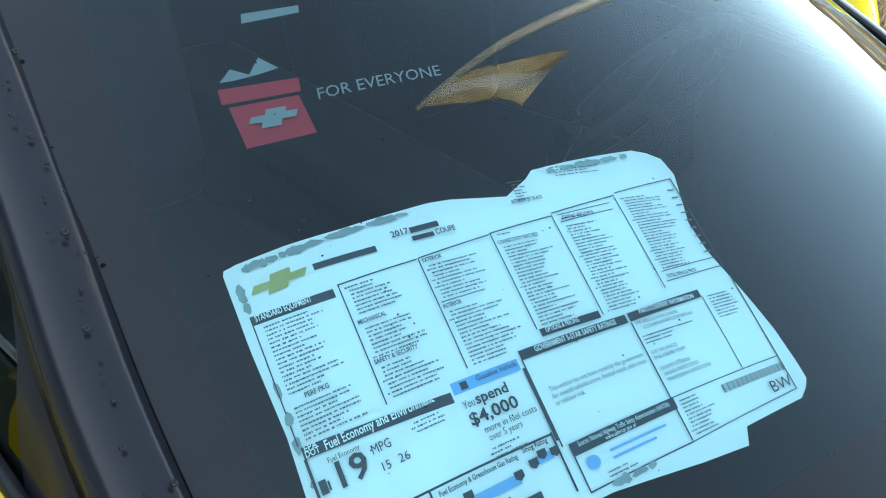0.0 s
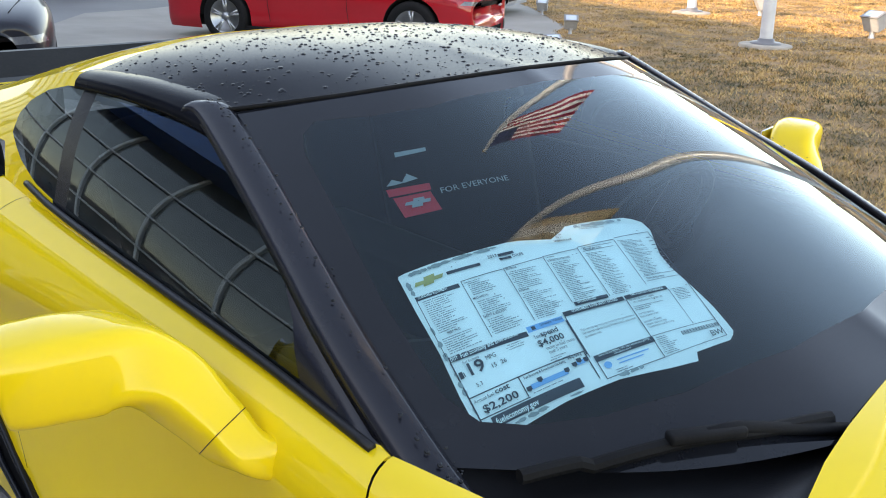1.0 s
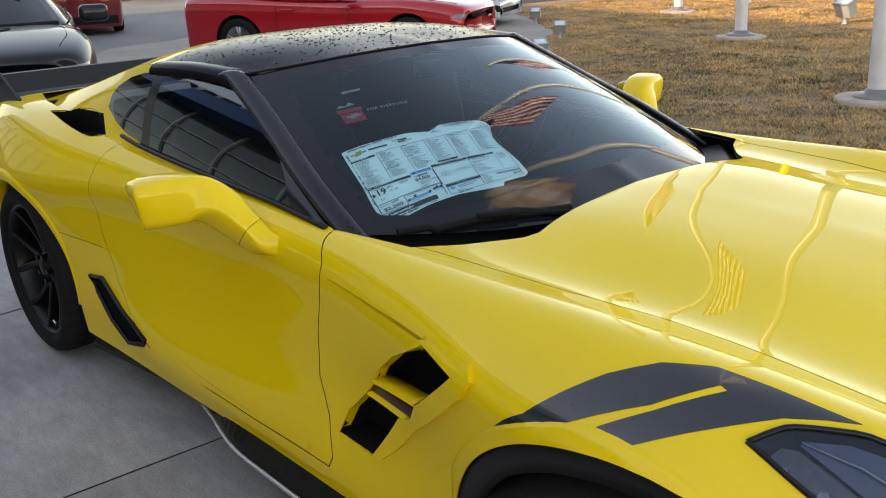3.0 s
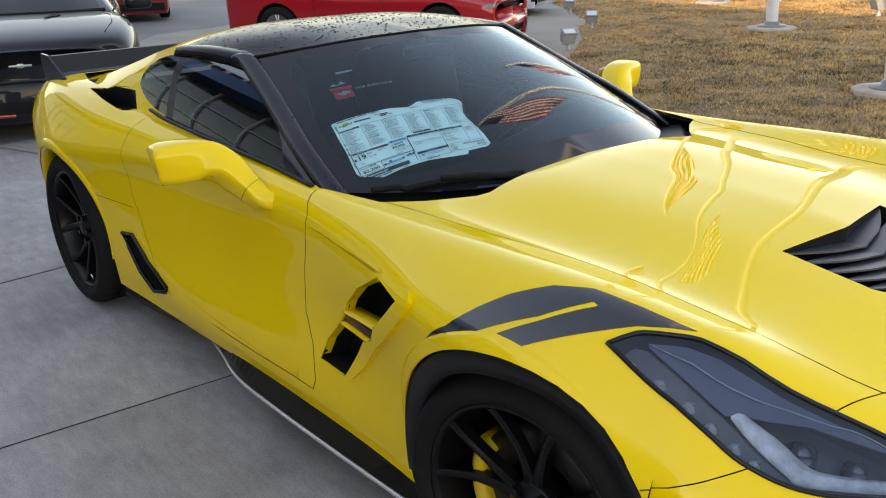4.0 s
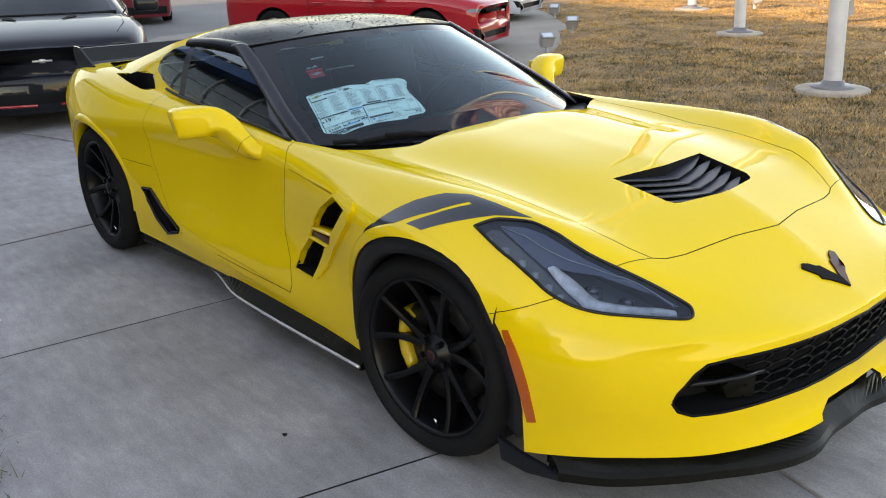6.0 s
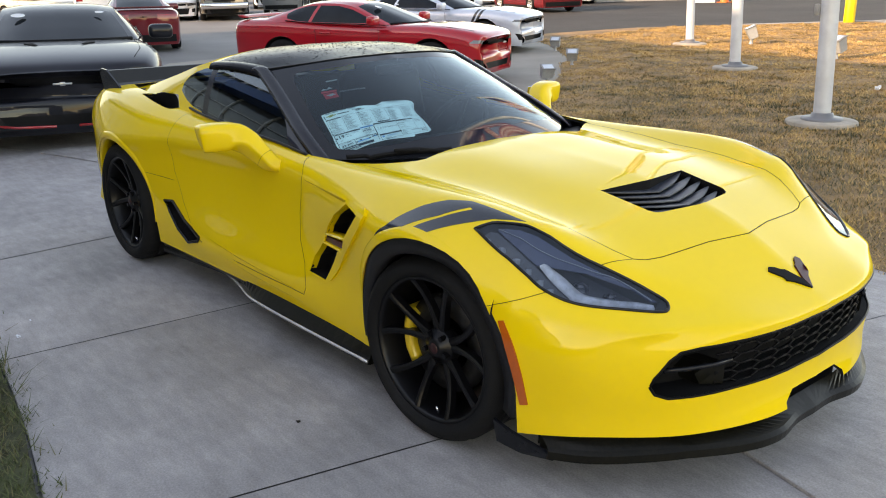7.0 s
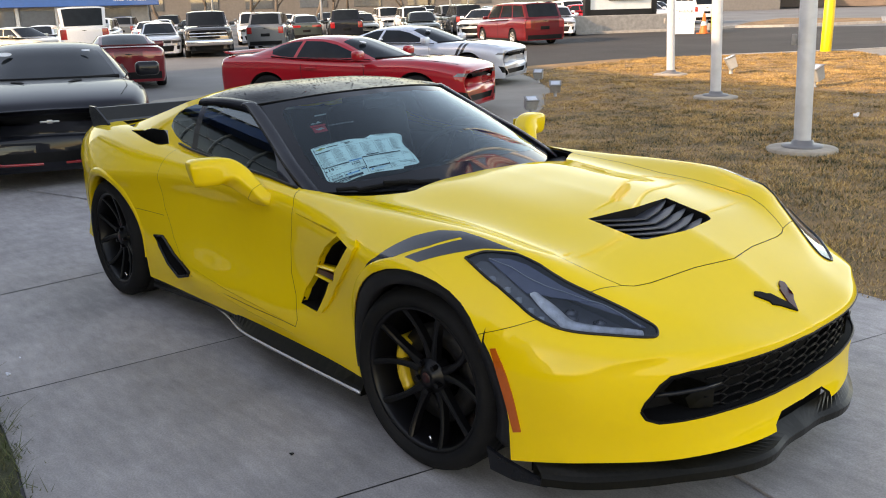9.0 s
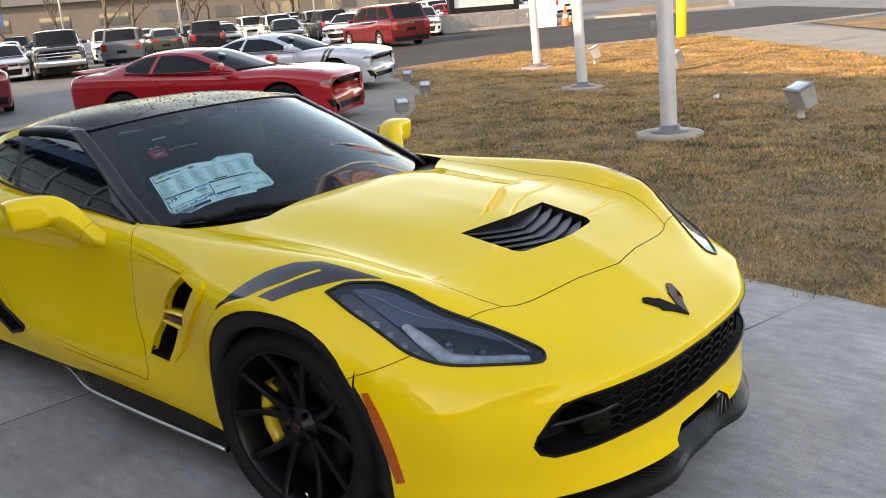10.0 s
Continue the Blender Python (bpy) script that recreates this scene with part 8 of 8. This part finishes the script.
P_MAROON, P_WHITE, P_BEIGE, P_GREY, P_GREEN, P_DRED = paint("maroon_paint", (.16, .012, .018), .2), paint("white_paint", (.75, .76, .78)), paint("beige_paint", (.48, .44, .36), .3), paint("grey_paint", (.16, .17, .18), .4), paint("green_grey_paint", (.06, .075, .07), .4), paint("deep_red_paint", (.13, .008, .012), .2)

put(vehicle("coupe", "black muscle coupe with a dark hood stripe parked behind", "car", dict(COUPE, rim=RIM_BLACK, wing=False, W=1.97, accent=TAIL_LAMP), P_BLACK, "coupes on the drive"), -8.82, 0.71, -18.0)
put(vehicle("coupe", "bright red muscle coupe parked beside the lawn", "car", COUPE, P_RED, "coupes on the drive"), -10.72, 6.62, 27.5)
put(vehicle("coupe", "silver muscle coupe with black fender stripes", "car", dict(COUPE, rim=RIM_BLACK, stripe=True), P_SILVER, "coupes on the drive"), -14.13, 11.03, 24.5)
put(vehicle("coupe", "dark red coupe seen from its tail", "car", dict(COUPE, sticker=False), P_MAROON, "coupes on the drive"), -22.12, 6.78, 162.5)

BASES = {}


def lot_car(kind, spec, colour, label, x, y, yaw, name="sedan"):
    key = (kind, colour.name)
    g = "vehicles in the lot"
    if key not in BASES:
        BASES[key] = vehicle(name, label, "car" if name in ("sedan",) else name.replace("_", " "), spec, colour, g)
        return put(BASES[key], x, y, yaw)
    o = copy_thing(BASES[key], Matrix.Identity(4))
    tagged(o, label)
    return put(o, x, y, yaw)


lot_car("pickup", PICKUP, P_DARK, "dark grey pickup truck with a chrome face", -34.94, 15.73, -25.5, "pickup")
lot_car("cargo", CARGO, P_WHITE, "white high-roof cargo van seen from behind", -37.50, 11.14, 162.5, "cargo_van")
lot_car("sedan", SEDAN, P_WHITE, "white sedan facing the drive", -36.45, 14.14, -22.5)
lot_car("sedan", SEDAN, P_BEIGE, "beige sedan in the far row", -43.25, 10.22, 22.5)
lot_car("minivan", MINIVAN, P_DRED, "dark red minivan standing on the asphalt", -25.57, 25.98, 160.5, "minivan")
lot_car("sedan", SEDAN, P_GREEN, "dark green-grey sedan facing the road", -34.28, 27.68, -35.5)
lot_car("sedan", SEDAN, P_WHITE, "white sedan behind the minivan", -33.51, 31.41, -59.5)
lot_car("sedan", SEDAN, P_SILVER, "silver sedan facing the asphalt", -29.22, 32.69, -45.5)
lot_car("sedan", SEDAN, P_RED, "red sedan near the sign", -35.62, 42.70, 32.5)
lot_car("suv", SUV, P_BLACK, "black sport utility vehicle seen from behind", -39.15, 26.15, 147.5, "suv")
lot_car("suv", SUV, P_GREY, "dark grey sport utility vehicle in the lot", -36.66, 20.02, 142.5, "suv")
lot_car("suv", SUV, P_WHITE, "white sport utility vehicle in the lot", -38.06, 17.53, -27.5, "suv")
rnd = random.Random(21)
ROWS_ = [(-44.9, 19.9, 1.38, 2.81, 11), (-53.4, 21.8, 1.08, 2.85, 14), (-63.9, 23.7, 0.87, 2.94, 16), (-47.4, 9.5, 0.48, 2.82, 4), (-41.9, 36.4, 1.50, 2.37, 6)]
PICK = [("sedan", SEDAN, P_WHITE, "white sedan in a far row", "sedan"), ("sedan", SEDAN, P_SILVER, "silver sedan in a far row", "sedan"), ("sedan", SEDAN, P_GREEN, "dark sedan in a far row", "sedan"), ("suv", SUV, P_WHITE, "white sport utility vehicle in a far row", "suv"), ("suv", SUV, P_GREY, "dark sport utility vehicle in a far row", "suv"), ("sedan", SEDAN, P_BEIGE, "beige sedan in a far row", "sedan"), ("suv", SUV, P_BLACK, "black sport utility vehicle in a far row", "suv"), ("sedan", SEDAN, P_WHITE, "white sedan in a far row", "sedan")]
for x0, y0, sx, sy, n in ROWS_:
    for k in range(n):
        kind, spec, col, lab, nm = PICK[rnd.randrange(len(PICK))]
        lot_car(kind, spec, col, lab, x0 + sx * k + rnd.uniform(-.3, .3), y0 + sy * k, -30 + (180 if rnd.random() < .3 else 0) + rnd.uniform(-2, 2), nm)

# ---- beyond the lot ----
far = thing("used_vehicle_building", "low glazed building under a blue roof band with a name", "building", "", Matrix.Translation((-84.3, 12.3, rise(-84.3, 12.3))) @ Matrix.Rotation(radians(66), 4, "Z") @ Matrix.Diagonal((1, 1, .80, 1)))
b = bmesh.new()
box(b, (0, 4, 2.2), (40, 8, 4.4))
part("block", b, material("tan_wall", (.26, .25, .24), .7, 0, .15, 1), far, smooth=False)
b = bmesh.new()
box(b, (0, -.5, 4.1), (42, 1.2, 1.3), None, .05)
part("roof_band", b, BLUE_BAND, far, "blue roof band", smooth=False)
for i in range(12):
    b = bmesh.new()
    box(b, (-18 + 3.2 * i, -.03, 1.7), (2.7, .08, 2.8))
    part("window", b, FACADE_GLASS, far, smooth=False)
    b = bmesh.new()
    box(b, (-19.6 + 3.2 * i, -.08, 1.8), (.3, .2, 3.6), None, .02)
    part("pier", b, MULLION, far, smooth=False)
vs_, fs_ = text_outline("USED VEHICLES", 1.0)
b = bmesh.new()
mv = [b.verts.new((p.x * .40 + 17.2, -1.12, 3.95 + p.y * .5)) for p in vs_]
for f in fs_:
    b.faces.new([mv[i] for i in f])
part("name_letters", b, LABEL_WHITE, far, "white letters used vehicles", smooth=False)

for x, y, w_, h_, ang, lab, col in ((-102.6, 69.9, 60, 5, 52, "long grey-brown warehouse beyond the lot", (.12, .11, .105)), (-78.7, 95.9, 50, 5, 42, "low grey roofed building beyond the street", (.13, .13, .135)), (-40.0, 132.4, 70, 7, 17, "low brick building across the street", (.14, .105, .088))):
    wh = thing("warehouse", lab, "building", "", Matrix.Translation((x, y, rise(x, y))) @ Matrix.Rotation(radians(ang), 4, "Z"))
    b = bmesh.new()
    box(b, (0, 6, h_ / 2), (w_, 14, h_))
    part("wall", b, material("far_wall", col, .8, 0, .15, .5), wh, smooth=False)
    b = bmesh.new()
    extrude_poly(b, [(-w_ / 2 - 1, -2, h_), (-w_ / 2 - 1, 14, h_), (-w_ / 2 - 1, 6, h_ + 2.4)], (w_ + 2, 0, 0))
    bmesh.ops.recalc_face_normals(b, faces=b.faces)
    part("gable_roof", b, material("far_roof", (.13, .12, .11), .85, 0, .2, .6), wh, smooth=False)
    for i in range(8):
        b = bmesh.new()
        box(b, (-w_ / 2 + w_ * (i + .5) / 8, -1.04, h_ * .5), (w_ / 16, .1, h_ * .3))
        part("window", b, FACADE_GLASS, wh, smooth=False)

# low wooded ridge that closes the distance
b = bmesh.new()
rows = []
for k in range(121):
    a = radians(20 + 215 * k / 120)
    R = 190 + 14 * math.sin(k * .21)
    top = 15 + 4 * noise.noise(Vector((k * .13, 2, 0))) + 2.5 * noise.noise(Vector((k * .9, 5, 0)))
    base_z = rise(-60, 60)
    rows.append([b.verts.new((R_ * math.cos(a) - 10, R_ * math.sin(a) + 5, base_z + z)) for R_, z in ((R - 18, -3), (R - 6, top * .72), (R, top), (R + 8, top * .8), (R + 22, -3))])
for r0, r1 in zip(rows, rows[1:]):
    for k in range(4):
        b.faces.new((r0[k], r0[k + 1], r1[k + 1], r1[k]))
bmesh.ops.recalc_face_normals(b, faces=b.faces)
tagged(part("backdrop", b, material("far_woods", (.085, .065, .048), .95, 0, .5, .6, second=(.05, .042, .035), mix_scale=.12), smooth=False), "low brown wooded ridge on the horizon", "backdrop", kind="structure")

BARK = material("grey_bark", (.14, .105, .08), .9, 0, .4, 12, bump=.5, bump_scale=40)


def bare_tree(x, y, h, seed):
    """A leafless winter tree: a tapered trunk with forking limbs."""
    t = thing("bare_tree", "leafless winter tree with fine grey-brown twigs", "tree", "trees beyond the lot", Matrix.Translation((x, y, rise(x, y))))
    rn = random.Random(seed)
    trunk, crown = bmesh.new(), bmesh.new()

    def limb(bm, p, d, ln, r, depth):
        pts = [p]
        q = p.copy()
        for k in range(3):
            d = (d + Vector((rn.uniform(-.25, .25), rn.uniform(-.25, .25), rn.uniform(-.05, .2)))).normalized()
            q = q + d * ln / 3
            pts.append(q.copy())
        tube(bm, pts, r, 5, r * .55)
        if depth:
            for k in range(3 if depth > 1 else 4):
                nd = (d + Vector((rn.uniform(-.9, .9), rn.uniform(-.9, .9), rn.uniform(-.1, .7)))).normalized()
                limb(crown, pts[-1 if k else -2], nd, ln * rn.uniform(.55, .8), r * .5, depth - 1)

    limb(trunk, Vector((0, 0, -.1)), Vector((0, 0, 1)), h * .35, h * .03, 4)
    part("trunk", trunk, BARK, t)
    part("crown", crown, BARK, t, "bare forking twigs")
    return t


for k, (x, y, h) in enumerate(((-67.1, 35.6, 8), (-69.5, 32.7, 7), (-86.1, 54.8, 10), (-76.8, 44.2, 8), (-93.3, 39.3, 9), (-66.7, 43.8, 7), (-73.9, 50.7, 8), (-63.6, 50.5, 7), (-72.1, 60.2, 9), (-55.8, 62.5, 8), (-79.4, 32.0, 8))):
    bare_tree(x, y, h, k)

STEEL_GREY = material("lamp_post_grey", (.45, .46, .47), .5, .4, .1, 5)
for x, y, h in ((-52.1, 33.2, 9), (-62.3, 29.9, 9), (-48.6, 42.5, 9), (-60.9, 55.7, 10), (-43.1, 52.9, 9)):
    p = thing("street_lamp", "tall slim grey parking lot lamp post", "street lamp", "lamp posts in the lot", Matrix.Translation((x, y, rise(x, y))))
    b = bmesh.new()
    cyl(b, (0, 0, 0), (0, 0, h), .09, .06, 12)
    part("post", b, STEEL_GREY, p)
    b = bmesh.new()
    box(b, (.4, 0, h), (.9, .3, .14), None, .03)
    part("lamp_head", b, STEEL_GREY, p)
    b = bmesh.new()
    cyl(b, (0, 0, 0), (0, 0, .7), .28, seg=16)
    part("footing", b, KERB, p)

# sign board on its plinth
sg = thing("sign_board", "black framed poster board on a grey concrete plinth", "sign", "", Matrix.Translation((-27.71, 36.03, rise(-27.71, 36.03))) @ Matrix.Rotation(radians(65), 4, "Z"))
b = bmesh.new()
box(b, (0, 0, .45), (6.4, .9, .9), None, .04)
part("plinth", b, KERB, sg, "grey concrete plinth", smooth=False)
b = bmesh.new()
for c, s_ in (((-1.95, 0, 2.3), (.3, .3, 2.9)), ((1.95, 0, 2.3), (.3, .3, 2.9)), ((0, 0, 1.05), (3.9, .3, .3)), ((0, 0, 3.6), (3.9, .3, .3))):
    box(b, c, s_)
part("board_frame", b, SATIN_BLACK, sg, "black sign frame", smooth=False)
b = bmesh.new()
box(b, (0, -.02, 2.33), (3.6, .12, 2.3))
part("poster", b, LABEL_WHITE, sg, "white poster panel", smooth=False)
b = bmesh.new()
box(b, (.3, -.10, 2.0), (2.2, .05, .7), None, .1)
part("poster_shape", b, GRILLE_BLACK, sg, "dark printed shape of a car face", smooth=False)

# folding sign, cone and posts by the drive entrance
af = thing("folding_sign", "white folding board reading thank you", "sign", "", Matrix.Translation((-22.97, 34.88, rise(-22.97, 34.88))) @ Matrix.Rotation(radians(37), 4, "Z"))
for s in (-1, 1):
    b = bmesh.new()
    box(b, (0, s * .28, .75), (1.0, .05, 1.6), Matrix.Rotation(radians(s * 18), 4, "X"), .01)
    part("panel", b, LABEL_WHITE, af, smooth=False)
vs_, fs_ = text_outline("THANK", .26)
vs2, fs2 = text_outline("YOU", .26)
b = bmesh.new()
for vs__, fs__, ox, oz in ((vs_, fs_, -.42, .95), (vs2, fs2, -.30, .60)):
    mv = []
    for p in vs__:
        q = Matrix.Rotation(radians(-18), 4, "X") @ Vector((p.x + ox, -.032, p.y + oz - .75))
        mv.append(b.verts.new(q + Vector((0, -.28, .75))))
    for f in fs__:
        b.faces.new([mv[i] for i in f])
part("sign_words", b, INK, af, "dark words thank you", smooth=False)
cn = thing("traffic_cone", "orange traffic cone with white bands", "traffic cone", "", Matrix.Translation((-21.71, 34.69, rise(-21.71, 34.69))))
ORANGE = material("cone_orange", (.75, .14, .02), .5, 0, .1, 20)
b = bmesh.new()
lathe(b, [(.20, .03), (.16, .25), (.115, .50), (.04, .95), (.001, .95)], "Z", 20)
part("cone_body", b, ORANGE, cn)
b = bmesh.new()
lathe(b, [(.140, .38), (.108, .56)], "Z", 20)
part("band", b, LABEL_WHITE, cn)
b = bmesh.new()
box(b, (0, 0, .02), (.5, .5, .04), None, .01)
part("foot", b, ORANGE, cn)
YELLOW_POST = material("post_yellow", (.80, .52, .01), .4, 0, .08, 10)
for x, y, h, r in ((-10.51, 23.84, 3.2, 0.16), (-21.32, 35.29, 1.6, 0.12), (-22.10, 36.10, 1.6, 0.1)):
    p = thing("bollard", "bright yellow painted steel post", "bollard", "yellow posts", Matrix.Translation((x, y, rise(x, y))))
    b = bmesh.new()
    lathe(b, [(r, -.05), (r, h - .04), (r * .8, h), (.001, h + .02)], "Z", 20)
    part("post", b, YELLOW_POST, p)
